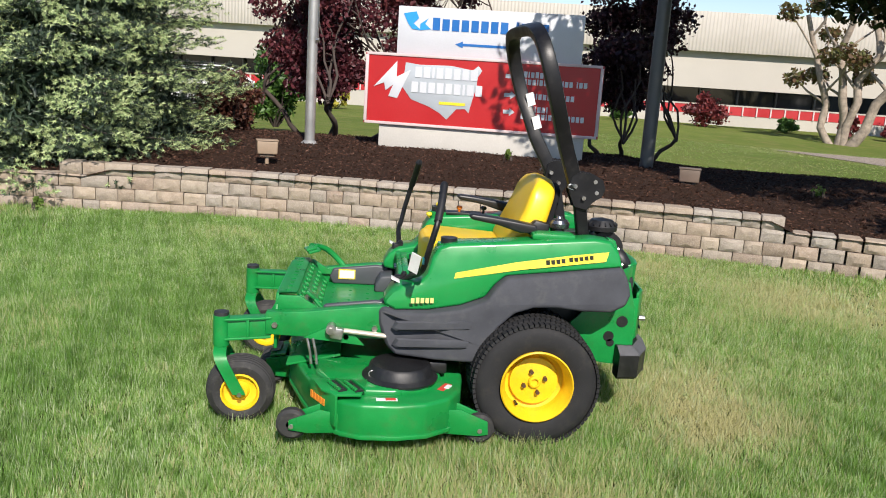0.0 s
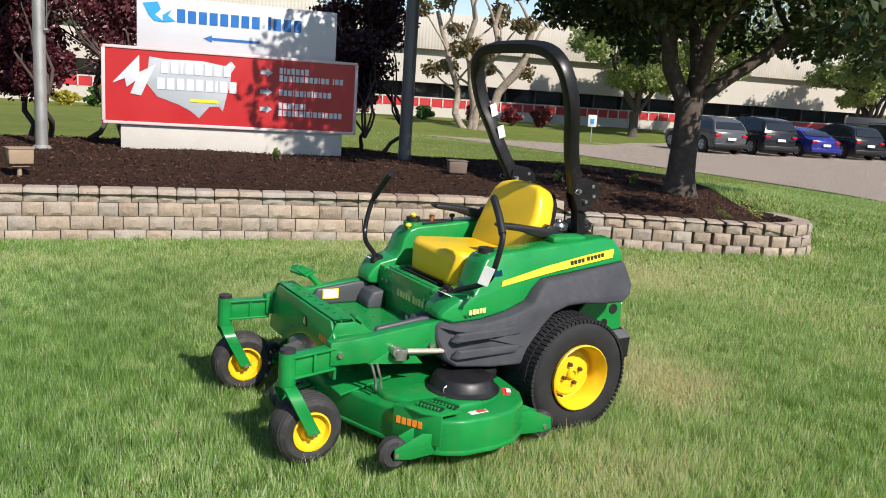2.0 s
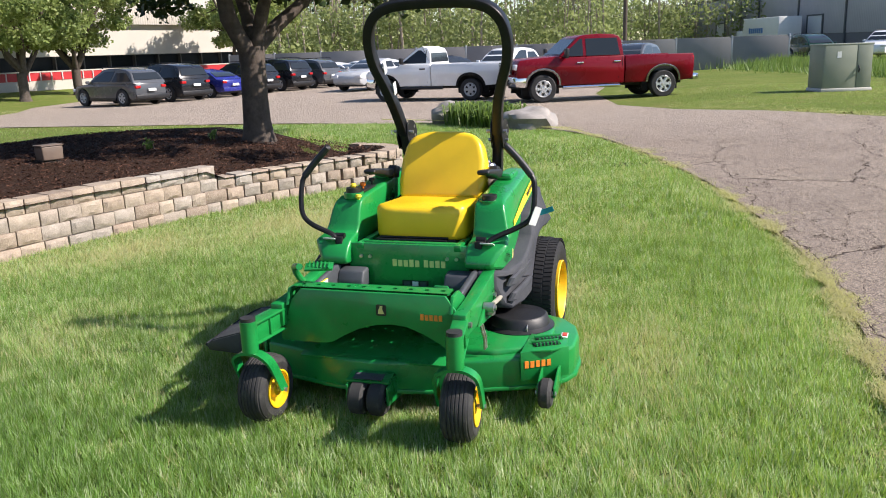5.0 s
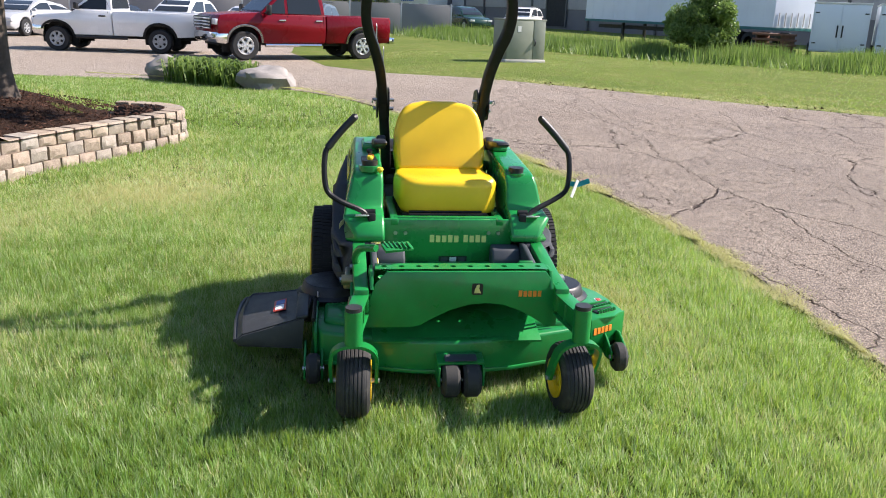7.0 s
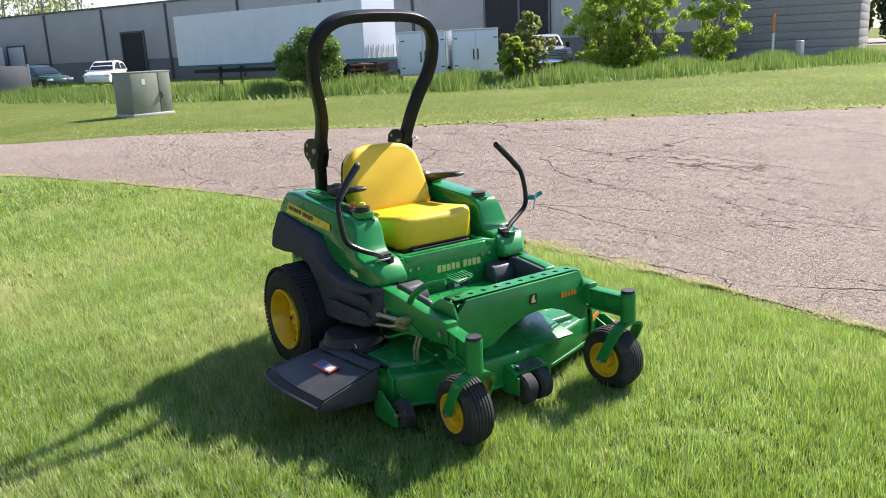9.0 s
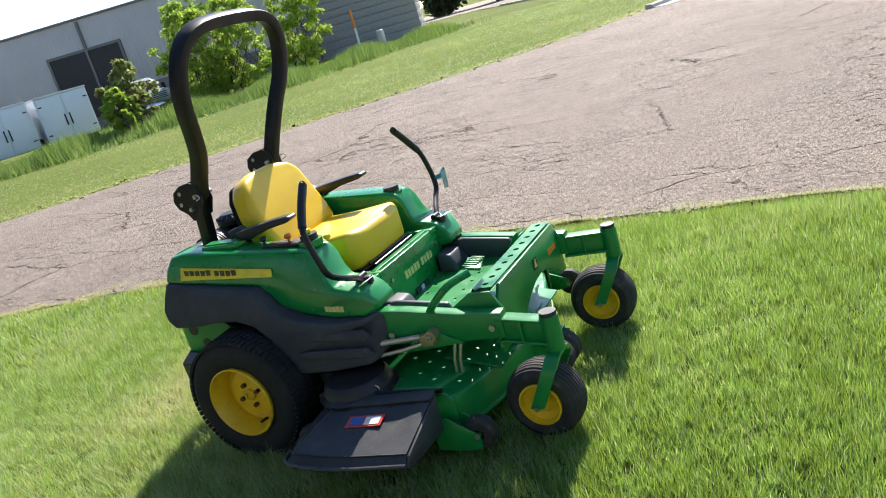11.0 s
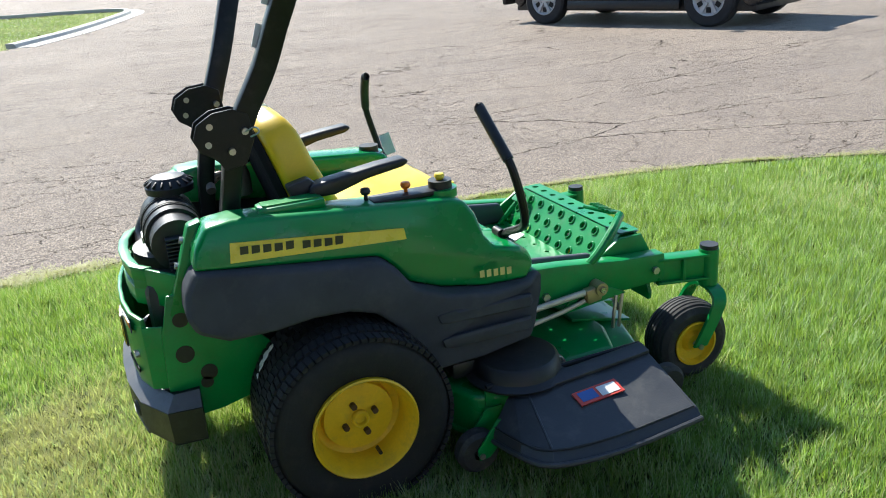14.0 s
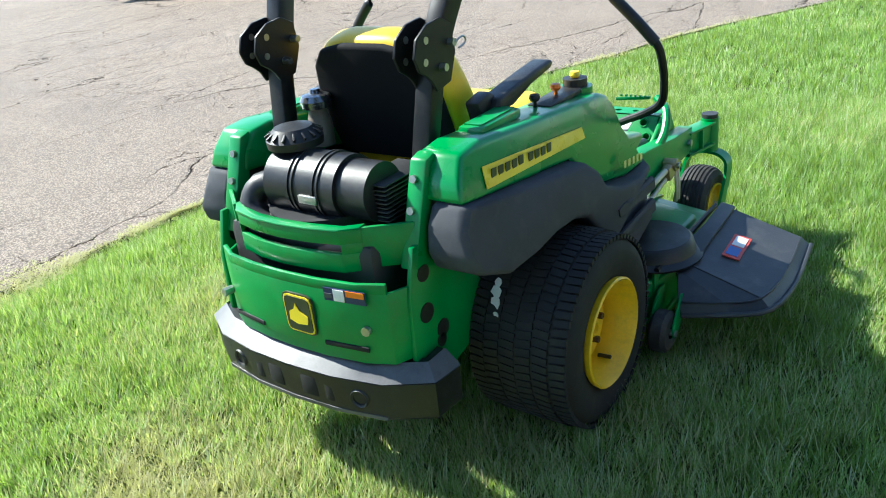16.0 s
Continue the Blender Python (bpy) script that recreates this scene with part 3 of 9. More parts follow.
# bark chips, thick enough to give the bed its rough skin
N_CHIP = 26000
cx = npr.uniform(-6.5, 6.3, N_CHIP * 2)
cy = npr.uniform(2.2, 9.6, N_CHIP * 2)
ok = inside_many(BED, cx, cy) & (far_many(WALL_FINE, cx, cy, False) > 0.2)
cx, cy = cx[ok][:N_CHIP], cy[ok][:N_CHIP]
bed_d = far_many(WALL_FINE, cx, cy, False)
sm = lambda a, b, q: np.clip((q - a) / (b - a), 0, 1) ** 2 * (3 - 2 * np.clip((q - a) / (b - a), 0, 1))
cz = np.where((cx > -3.5) & (cx < 3.0), 0.455, 0.365) + 0.17 * sm(0.1, 2.6, bed_d) - 0.06 * sm(3.5, 5.5, bed_d)
cz += np.array([0.015 * noise.noise((a * 2, b * 2, 0.4)) for a, b in zip(cx.tolist(), cy.tolist())]) + 0.008
cen = np.stack([cx, cy, cz], 1)
n = len(cen)
dirs = npr.normal(size=(n, 3)) * (1, 1, 0.35)
dirs /= np.linalg.norm(dirs, axis=1)[:, None]
sid = np.cross(dirs, npr.normal(size=(n, 3)) * 0.4 + (0, 0, 1))
sid /= np.linalg.norm(sid, axis=1)[:, None]
nor = np.cross(sid, dirs)
ln, wd, th = npr.uniform(0.012, 0.034, (n, 1)), npr.uniform(0.004, 0.010, (n, 1)), npr.uniform(0.002, 0.005, (n, 1))
v = np.stack([cen - dirs * ln + nor * th, cen + sid * wd, cen + dirs * ln + nor * th, cen - sid * wd, cen + nor * th * 2.2], 1).reshape(-1, 3)
i5 = np.arange(n)[:, None] * 5
f = np.concatenate([i5 + [0, 3, 4], i5 + [3, 2, 4], i5 + [2, 1, 4], i5 + [1, 0, 4]], 1).reshape(-1, 3)
tagged(new("mulch_chips", mesh_from("mulch_chips", v, f, 3, mulch_mat)), "loose dark brown bark chips lying on the bed", "mulch", kind="stuff")

# ---- retaining wall of split-faced blocks ----
block_mat = per_object("split_face_block", [(0.23, 0.175, 0.13), (0.36, 0.285, 0.21), (0.28, 0.25, 0.215), (0.42, 0.34, 0.255), (0.32, 0.24, 0.18), (0.37, 0.335, 0.29)], 0.9, 0.9, 16, 90,
                       dirt=(0.16, 0.13, 0.10))
wall_core = surf("wall_fill", (0.08, 0.07, 0.06), 0.95)
COURSE, BLOCK = 0.122, 0.215


def block_mesh(k, w=BLOCK, h=COURSE, d=0.20):
    """A block with a rough split face towards -y; its base at z 0."""
    bm = B()
    r = random.Random(100 + k)
    nx, nz = 6, 4
    front = []
    for j in range(nz + 1):
        row = []
        for i in range(nx + 1):
            u, q = i / nx, j / nz
            edge = min(u, 1 - u) * 5 < 0.6 or min(q, 1 - q) * 3 < 0.4
            y = (0.003 + 0.005 * r.random()) if edge else -0.001 - 0.014 * r.random() - 0.004 * math.sin(u * math.pi)
            row.append(bm.verts.new(((u - 0.5) * (w - 0.007) + (0 if edge else r.uniform(-.006, .006)), y, 0.002 + q * (h - 0.004) + (0 if edge else r.uniform(-.008, .008)))))
        front.append(row)
    back = [[bm.verts.new(((u - 0.5) * (w - 0.03), d, 0.002 + q * (h - 0.005))) for u in (0, 1)] for q in (0, 1)]
    for a, b in zip(front, front[1:]):
        for i in range(nx):
            bm.faces.new((a[i], a[i + 1], b[i + 1], b[i]))
    bm.faces.new([*front[-1], back[1][1], back[1][0]])
    bm.faces.new([*front[0][::-1], back[0][0], back[0][1]])
    bm.faces.new([front[j][0] for j in range(nz + 1)][::-1] + [back[0][0], back[1][0]])
    bm.faces.new([front[j][-1] for j in range(nz + 1)] + [back[1][1], back[0][1]])
    bm.faces.new([back[0][1], back[0][0], back[1][0], back[1][1]])
    return finish("block", bm, block_mat, 28)


def along(pts):
    """Cumulated lengths, and a function from a length to place and heading."""
    acc = [0.0]
    for a, b in zip(pts, pts[1:]):
        acc.append(acc[-1] + math.dist(a, b))

    def at(s):
        s = min(max(s, 0.0), acc[-1] - 1e-6)
        for i in range(len(acc) - 1):
            if acc[i] <= s <= acc[i + 1]:
                t = (s - acc[i]) / (acc[i + 1] - acc[i])
                (x0, y0), (x1, y1) = pts[i], pts[i + 1]
                return x0 + (x1 - x0) * t, y0 + (y1 - y0) * t, math.degrees(math.atan2(y1 - y0, x1 - x0))
    return acc[-1], at


retaining_wall = thing("retaining_wall", "low retaining wall of tan split-faced concrete blocks", "retaining wall", kind="structure")


def build_wall():
    total, at = along(WALL_FINE)
    widths = (0.165, 0.215, 0.215, 0.265)
    shapes = [[block_mesh(k * 4 + q, w) for q in range(4)] for k, w in enumerate(widths)]
    narrow = [block_mesh(20 + q, 0.180) for q in range(5)]
    easy = [block_mesh(30 + q, 0.203) for q in range(5)]      # on the bend the faces stand apart
    r = random.Random(5)
    bm = B()
    for course in range(4):
        s = 0.11 * (course % 2) + 1.2
        while s < total - 0.08:
            k = r.randrange(4)
            w = BLOCK if at(s)[0] > 2.9 else widths[k]
            x, y, a = at(s + w / 2)
            high = 4 if -3.75 < x < 3.02 else 3
            if course < high and not (x < -6.6):
                ob = new("brick", r.choice(narrow if x > 4.3 else easy) if w == BLOCK and x > 2.9 else r.choice(shapes[k]))
                back = 0.012 * course + r.uniform(-.007, .007)
                ang = radians(a)
                ob.matrix_world = pose(x - math.sin(ang) * back, y + math.cos(ang) * back, course * COURSE + 0.018 + r.uniform(-.003, .003),
                                       r.uniform(-1.2, 1.2), r.uniform(-.8, .8), a + r.uniform(-1.8, 1.8))
                ob.parent = retaining_wall
            s += w
    # the footing course, proud of the wall and half sunk in the turf
    s = 1.2
    while s < total - 0.1:
        x, y, a = at(s + 0.11)
        if x > -6.6:
            ob = new("brick", r.choice(shapes[1]))
            ang = radians(a)
            ob.matrix_world = pose(x + math.sin(ang) * 0.022, y - math.cos(ang) * 0.022, -0.085 + r.uniform(-.008, .004), r.uniform(-1, 1), r.uniform(-1, 1), a + r.uniform(-2, 2))
            ob.parent = retaining_wall
        s += BLOCK
    # the packed fill behind the blocks
    for (xa, ya), (xb, yb) in zip(WALL_FINE, WALL_FINE[1:]):
        ang = math.atan2(yb - ya, xb - xa)
        L = math.dist((xa, ya), (xb, yb))
        box(bm, ((xa + xb) / 2 - math.sin(ang) * 0.19, (ya + yb) / 2 + math.cos(ang) * 0.19, 0.16), (L + 0.03, 0.10, 0.36), 0, (0, 0, math.degrees(ang)))
    part("fill", bm, wall_core, retaining_wall, "packed dark fill behind the blocks")

# ---- the mower: it stands at the origin and faces -x ----
mower = thing("zero_turn_mower", "green and yellow ride-on mower with black roll bar", "lawn mower")


def M(name, bm, material, label="", parent=None, angle=35):
    return part(name, bm, material, parent or mower, label, angle)


def rear_wheel(s):
    c = Vector((0.02, s * 0.475, 0.306))
    m = facing(c, (0, s, 0))
    R, half = 0.270, 0.142
    bm = B()
    prof = [(0.142, -half + 0.015), (0.165, -half), (0.222, -half - 0.006), (0.247, -half + 0.004), (0.260, -half + 0.022), (R - 0.003, -half + 0.06),
            (R, 0.0), (R - 0.003, half - 0.06), (0.260, half - 0.022), (0.247, half - 0.004), (0.222, half + 0.006), (0.165, half), (0.142, half - 0.015)]
    lathe(bm, prof, m, 64)
    wheel = M("rear_wheel", bm, rubber, "wide black turf tyre on a yellow steel rim")
    # tread: rows of small wavy lugs round the tyre
    bm = B()
    rows = 6
    for k in range(rows):
        h = (-0.5 + k / (rows - 1)) * 2 * (half - 0.024)
        rr = R - 0.003 - 0.012 * abs(h / half) ** 4
        for i in range(74):
            a = 2 * math.pi * (i + 0.5 * (k % 2)) / 74
            mm = m @ pose(rr * math.cos(a), rr * math.sin(a), h, 0, 0, math.degrees(a)) @ pose(0, 0, 0, 5 if k % 2 else -5)
            q = mm @ Matrix.Diagonal((0.012, 0.0170, 0.0425, 1))
            bmesh.ops.create_cube(bm, size=1, matrix=q)
    M("tread", bm, rubber, "worn turf tread lugs", wheel)
    bm = B()
    prof = [(0.152, half - 0.005), (0.154, half + 0.010), (0.149, half + 0.014), (0.142, half + 0.004), (0.138, half - 0.022), (0.129, half - 0.034),
            (0.127, half - 0.085), (0.106, half - 0.092), (0.102, half - 0.070), (0.040, half - 0.062), (0.0, half - 0.060)]
    lathe(bm, prof, m, 48)
    M("rim", bm, yellow_paint, "dished yellow steel rim", wheel)
    bm = B()
    lathe(bm, [(0.026, half - 0.066), (0.026, half - 0.050), (0.021, half - 0.044), (0.016, half - 0.044), (0.014, half - 0.054), (0.0, half - 0.055)], m, 24)
    M("hub", bm, yellow_paint, "round hub cap", wheel)
    for i in range(4):
        bm = B()
        a = radians(20 + 90 * i)
        p = m @ Vector((0.047 * math.cos(a), 0.047 * math.sin(a), half - 0.066))
        q = m @ Vector((0.047 * math.cos(a), 0.047 * math.sin(a), half - 0.044))
        cyl(bm, p, q, 0.0095, 6, 0.001)
        M("lug_nut", bm, rusty_nut, "brown lug nut", wheel)
    bm = B()
    a = radians(-70 if s > 0 else 230)
    cyl(bm, m @ Vector((0.119 * math.cos(a), 0.119 * math.sin(a), half - 0.06)), m @ Vector((0.115 * math.cos(a), 0.115 * math.sin(a), half - 0.022)), 0.006, 8)
    M("valve", bm, black_plastic, "rubber valve stem", wheel)


for s in (-1, 1):
    rear_wheel(s)
# a chalky scuff on the tread
for k, (y, a, w, h) in enumerate(((0.398, 45, 0.018, 0.030), (0.402, 40, 0.026, 0.036), (0.408, 35, 0.022, 0.030), (0.416, 29, 0.010, 0.016))):
    bm = B()
    p = Vector((0.02 + 0.2785 * math.cos(radians(a)), y, 0.306 + 0.2785 * math.sin(radians(a))))
    prism(bm, [(-h, -w * .4), (-h * .3, -w), (h * .2, -w * .5), (h, -w * .3), (h * .5, w * .6), (-h * .2, w), (-h * .8, w * .5)], "z", -0.001, 0.001)
    bmesh.ops.scale(bm, vec=(0.6, 0.6, 1), verts=bm.verts)
    bm.transform(Matrix.Translation(p) @ pose(0, 0, 0, 0, 90 - a, 0) @ pose(0, 0, 0, 0, 0, 20 * k))
    M("chalk_mark", bm, white_sticker, "white chalk scuff on the tread")


def caster(s, swing):
    ty = s * 0.432
    top = Vector((-1.300, ty, 0.0))
    # pivot tube
    bm = B()
    cyl(bm, top + Vector((0, 0, 0.375)), top + Vector((0, 0, 0.505)), 0.034, 20, 0.003)
    tube_ob = M("caster_tube", bm, green_worn, "upright green pivot tube")
    bm = B()
    cyl(bm, top + Vector((0, 0, 0.504)), top + Vector((0, 0, 0.520)), 0.031, 18, 0.004)
    M("cap", bm, dark_metal, "worn grey grease cap", tube_ob)
    # the yoke and the wheel swing together
    rot = Matrix.Translation(top) @ pose(0, 0, 0, 0, 0, swing)
    yoke = [(-0.086, 0.186), (-0.086, 0.30), (-0.072, 0.345), (-0.03, 0.368), (0.03, 0.368), (0.072, 0.345), (0.086, 0.30), (0.086, 0.186)]
    pts = []
    for i, (y, z) in enumerate(yoke):
        lean = 0.085 * smooth(0.37, 0.176, z)
        pts.append(rot @ Vector((lean, y, z)))
    bm = B()
    fr = curve_pts(pts, 4)
    ring = []
    fore = (rot.to_3x3() @ Vector((1, 0, 0)))
    for i, p in enumerate(fr):
        t = (fr[min(i + 1, len(fr) - 1)] - fr[max(i - 1, 0)]).normalized()
        nrm = t.cross(fore).normalized()
        w = 0.026
        ring.append([bm.verts.new(p + fore * a + nrm * b) for a, b in ((-w, -.006), (w, -.006), (w, .006), (-w, .006))])
    for a, b in zip(ring, ring[1:]):
        for j in range(4):
            bm.faces.new((a[j], a[(j + 1) % 4], b[(j + 1) % 4], b[j]))
    bm.faces.new(ring[0][::-1])
    bm.faces.new(ring[-1])
    M("caster_yoke", bm, green_worn, "bent green caster yoke")
    hub = rot @ Vector((0.085, 0, 0.186))
    axis = rot.to_3x3() @ Vector((0, 1, 0))
    m = facing(hub, axis)
    R, half = 0.145, 0.062
    bm = B()
    prof = [(0.070, -half + .012), (0.085, -half), (0.112, -half - .002), (0.132, -half + .010)]
    nrib = 6
    for k in range(nrib):
        u0, u1 = -half + 0.016 + k * (2 * half - 0.032) / nrib, -half + 0.016 + (k + 0.78) * (2 * half - 0.032) / nrib
        dome = lambda u: R - 0.013 * (u / half) ** 2
        prof += [(dome(u0) - 0.004, u0 - 0.0005), (dome(u0), u0 + 0.0015), (dome(u1), u1 - 0.0015), (dome(u1) - 0.004, u1 + 0.0005)]
    prof += [(0.132, half - .010), (0.112, half + .002), (0.085, half), (0.070, half - .012)]
    lathe(bm, prof, m, 48)
    wheel = M("caster_wheel", bm, rubber_ground, "ribbed black caster tyre on a yellow rim")
    bm = B()
    for q in (1, -1):
        lathe(bm, [(0.080, q * (half - .006)), (0.081, q * (half + .004)), (0.074, q * (half + .005)), (0.068, q * (half - .016)), (0.040, q * (half - .022)), (0.030, q * (half - .004)), (0.0, q * (half - .003))], m, 32)
    M("rim", bm, yellow_paint, "yellow caster rim", wheel)
    bm = B()
    cyl(bm, hub - axis * 0.098, hub + axis * 0.098, 0.0095, 10, 0.002)
    M("axle_bolt", bm, steel, "steel axle bolt", wheel)


caster(-1, 4)
caster(1, -3)

# side covers: green upper shells over grey fenders
COVER = [(0.335, 0.892), (0.372, 0.84), (0.385, 0.788), (0.12, 0.757), (-0.118, 0.730), (-0.160, 0.692), (-0.200, 0.634), (-0.30, 0.594), (-0.44, 0.571),
         (-0.58, 0.563), (-0.626, 0.572), (-0.630, 0.60), (-0.600, 0.645), (-0.560, 0.676), (-0.475, 0.692), (-0.450, 0.728), (-0.432, 0.795), (-0.405, 0.835),
         (-0.36, 0.850), (-0.20, 0.862), (0.05, 0.882), (0.26, 0.900)]
FENDER = [(0.385, 0.788), (0.415, 0.738), (0.425, 0.675), (0.405, 0.628), (0.33, 0.607), (0.20, 0.606), (0.10, 0.617), (0.0, 0.612), (-0.08, 0.585), (-0.145, 0.520), (-0.19, 0.43),
          (-0.215, 0.375), (-0.25, 0.362), (-0.40, 0.368), (-0.575, 0.380), (-0.610, 0.405), (-0.648, 0.500), (-0.652, 0.556), (-0.626, 0.572), (-0.58, 0.563), (-0.44, 0.571),
          (-0.30, 0.594), (-0.200, 0.634), (-0.160, 0.692), (-0.118, 0.730), (0.12, 0.757)]


def side(s):
    bm = B()
    prism(bm, COVER, "y", s * 0.285, s * 0.452, 0.022, 3)
    for v in bm.verts:   # the shell leans in towards its top
        if abs(v.co.y) > 0.4:
            v.co.y -= s * 0.05 * smooth(0.70, 0.95, v.co.z)
            v.co.y += s * 0.03 * smooth(-0.35, -0.55, v.co.x) * smooth(0.75, 0.62, v.co.z)
            v.co.y -= s * 0.07 * smooth(-0.54, -0.64, v.co.x)
    M("side_cover", bm, green, "glossy green moulded side cover")
    bm = B()
    prism(bm, FENDER, "y", s * 0.345, s * 0.520, 0.028, 3)
    for v in bm.verts:
        if abs(v.co.y) > 0.42:
            v.co.y -= s * 0.055 * smooth(0.66, 0.80, v.co.z)
            v.co.y -= s * 0.09 * smooth(-0.52, -0.66, v.co.x)
            v.co.y -= s * 0.05 * smooth(0.34, 0.43, v.co.x)
    f = M("fender", bm, grey_plastic, "matt grey plastic fender")
    for x0, z0, x1, z1 in ((-0.590, 0.492, -0.255, 0.520), (-0.585, 0.420, -0.265, 0.438)):
        bm = B()
        rim_ = [(x0, z0), (x0 + 0.016, z0 + 0.034), (x1 - 0.055, z1 + 0.026), (x1, z1 + 0.020), (x1 - 0.008, z1 - 0.006), (x1 - 0.03, z1 - 0.010), (x0 + 0.02, z0 - 0.006)]
        tops = []
        for grow, out in ((1.0, -0.006), (1.0, 0.0035), (0.93, 0.0060)):
            cx, cz = sum(p[0] for p in rim_) / 7, sum(p[1] for p in rim_) / 7
            ring = []
            for x, z in rim_:
                x, z = cx + (x - cx) * grow, cz + (z - cz) * (grow if grow == 1 else 0.70)
                y = 0.520 - 0.09 * smooth(-0.52, -0.66, x) + out
                ring.append(bm.verts.new((x, s * y, z)))
            tops.append(ring)
        for ra, rb_ in zip(tops, tops[1:]):
            for k in range(7):
                bm.faces.new((ra[k], ra[(k + 1) % 7], rb_[(k + 1) % 7], rb_[k]))
        bm.faces.new(tops[-1])
        M("louvre", bm, grey_plastic, "raised louvre panel", f)


for s in (-1, 1):
    side(s)


def skin_y(s, z, x=0.0):
    """The outer face of the green cover at a height."""
    return s * (0.4535 - 0.05 * smooth(0.70, 0.95, z) + 0.03 * smooth(-0.35, -0.55, x) * smooth(0.75, 0.62, z) - 0.07 * smooth(-0.54, -0.64, x))


# decal stripes with their row of plain lettering bars
def stripe(s):
    # a long tapering stripe; its rear end is the deeper one
    a = [(0.322, 0.850), (0.308, 0.810), (-0.05, 0.762), (-0.338, 0.712), (-0.333, 0.736), (-0.08, 0.790), (0.16, 0.829)] if s < 0 else \
        [(0.287, 0.795), (0.279, 0.846), (-0.203, 0.797), (-0.205, 0.766)]
    bm = B()
    lo = [bm.verts.new((x, skin_y(s, z, x) + s * 0.002, z)) for x, z in a]
    hi = [bm.verts.new((x, skin_y(s, z, x) + s * 0.0045, z)) for x, z in a]
    bm.faces.new(hi)
    for i in range(len(a)):
        bm.faces.new((lo[i], lo[(i + 1) % len(a)], hi[(i + 1) % len(a)], hi[i]))
    d = M("decal", bm, yellow_decal, "tapered yellow stripe decal")
    bm = B()

    def bar(b, u, w_, ww, hh):
        x = u
        z = w_ + (0.150 * (x - 0.18) if s < 0 else 0.090 * (x - 0.15))
        box(b, (x, skin_y(s, z, x) + s * 0.0052, z), (ww, 0.0022, hh), 0, (0, math.degrees(-math.atan(0.14 if s < 0 else 0.095)), 0))
    letters(bm, "oxxx_oxxxx", 0.050 if s < 0 else -0.022, 0.801 if s < 0 else 0.794, 0.024 if s < 0 else 0.033, bar, 0.66, 0.26)
    tagged(M("lettering", bm, ink_dark, "dark lettering bars", d), kind="stuff")
    bm = B()

    def bar2(b, u, w_, ww, hh):
        box(b, (u, skin_y(s, w_, u) + s * 0.004, w_), (ww, 0.002, hh))
    letters(bm, "xoxxx", -0.515, 0.604, 0.024, bar2, 0.6, 0.25)
    tagged(M("model_lettering", bm, ink_gold, "gold lettering bars", d), kind="stuff")


for s in (-1, 1):
    stripe(s)

# cup holder and filler cap on the consoles
for s in (-1, 1):
    bm = B()
    drop = 0.0 if s > 0 else 0.026
    cyl(bm, (-0.36, s * 0.345, 0.842 - drop), (-0.36, s * 0.345, 0.868 - drop), 0.050, 24, 0.004)
    M("console_rise", bm, green, "green console top")
    bm = B()
    cyl(bm, (-0.36, s * 0.345, 0.866 - drop), (-0.36, s * 0.345, 0.892 - drop), 0.036, 18, 0.006)
    M("filler_cap", bm, black_plastic, "black fuel filler cap")
    bm = B()
    box(bm, (0.09, s * 0.335, 0.892), (0.19, 0.075, 0.028), 0.01)
    M("console_tray", bm, green, "raised green tray rim")
    bm = B()
    box(bm, (0.09, s * 0.335, 0.9075), (0.16, 0.05, 0.004), 0.0)
    M("tray_hollow", bm, green_worn, "worn green tray floor")
for x, y, z, mt, lab in ((-0.254, 0.338, 0.885, orange_knob, "orange choke knob"), (-0.36, 0.345, 0.895, yellow_decal, "yellow blade switch"), (-0.13, 0.34, 0.888, black_plastic, "black throttle knob"),
                         (-0.41, 0.30, 0.850, yellow_decal, "small yellow knob")):
    bm = B()
    cyl(bm, (x, y, 0.84), (x, y, z), 0.006, 8)
    lathe(bm, [(0.0, -0.010), (0.012, -0.008), (0.016, 0.0), (0.013, 0.009), (0.0, 0.012)], Matrix.Translation((x, y, z + 0.006)), 14)
    M("control_knob", bm, mt, lab)
bm = B()
box(bm, (-0.24, 0.345, 0.864), (0.20, 0.072, 0.014), 0.004)
M("control_panel", bm, black_plastic, "black control panel")

# front panel under the seat, and the seat frame
bm = B()
box(bm, (-0.555, 0, 0.555), (0.022, 0.60, 0.215), 0.006)
panel = M("front_panel", bm, green, "green front panel below the seat")
bm = B()


def front_bar(b, u, w_, ww, hh):
    box(b, (-0.5672, u, w_), (0.0024, ww, hh))


letters(bm, "xoxo_xoxxo", -0.180, 0.556, 0.034, front_bar, 0.60, 0.22)
tagged(M("lettering", bm, ink_gold, "pale lettering bars", panel), kind="stuff")
bm = B()
box(bm, (-0.5668, -0.03, 0.472), (0.002, 0.13, 0.036))
lab = M("label", bm, black_plastic, "small black warning label", panel)
for u, mt in ((-0.070, grey_light), (-0.03, white_sticker), (0.010, grey_light)):
    bm = B()
    box(bm, (-0.5685, u, 0.472), (0.002, 0.030, 0.026))
    M("label_field", bm, mt, "", lab)
for y in (-0.235, -0.19, 0.19, 0.235):
    bm = B()
    cyl(bm, (-0.564, y, 0.60), (-0.574, y, 0.60), 0.009, 8, 0.002)
    M("bolt", bm, steel, "steel bolt", panel)
bm = B()
for y in (-0.24, 0.24):
    box(bm, (-0.34, y, 0.650), (0.46, 0.035, 0.03), 0.005)
box(bm, (-0.53, 0, 0.655), (0.03, 0.48, 0.026), 0.005)
M("seat_frame", bm, green, "green seat support frame")
bm = B()
for x, z in ((-0.50, 0.668), (-0.475, 0.675)):
    tube(bm, [(x, -0.17, z), (x, 0.17, z)], 0.006, 8)
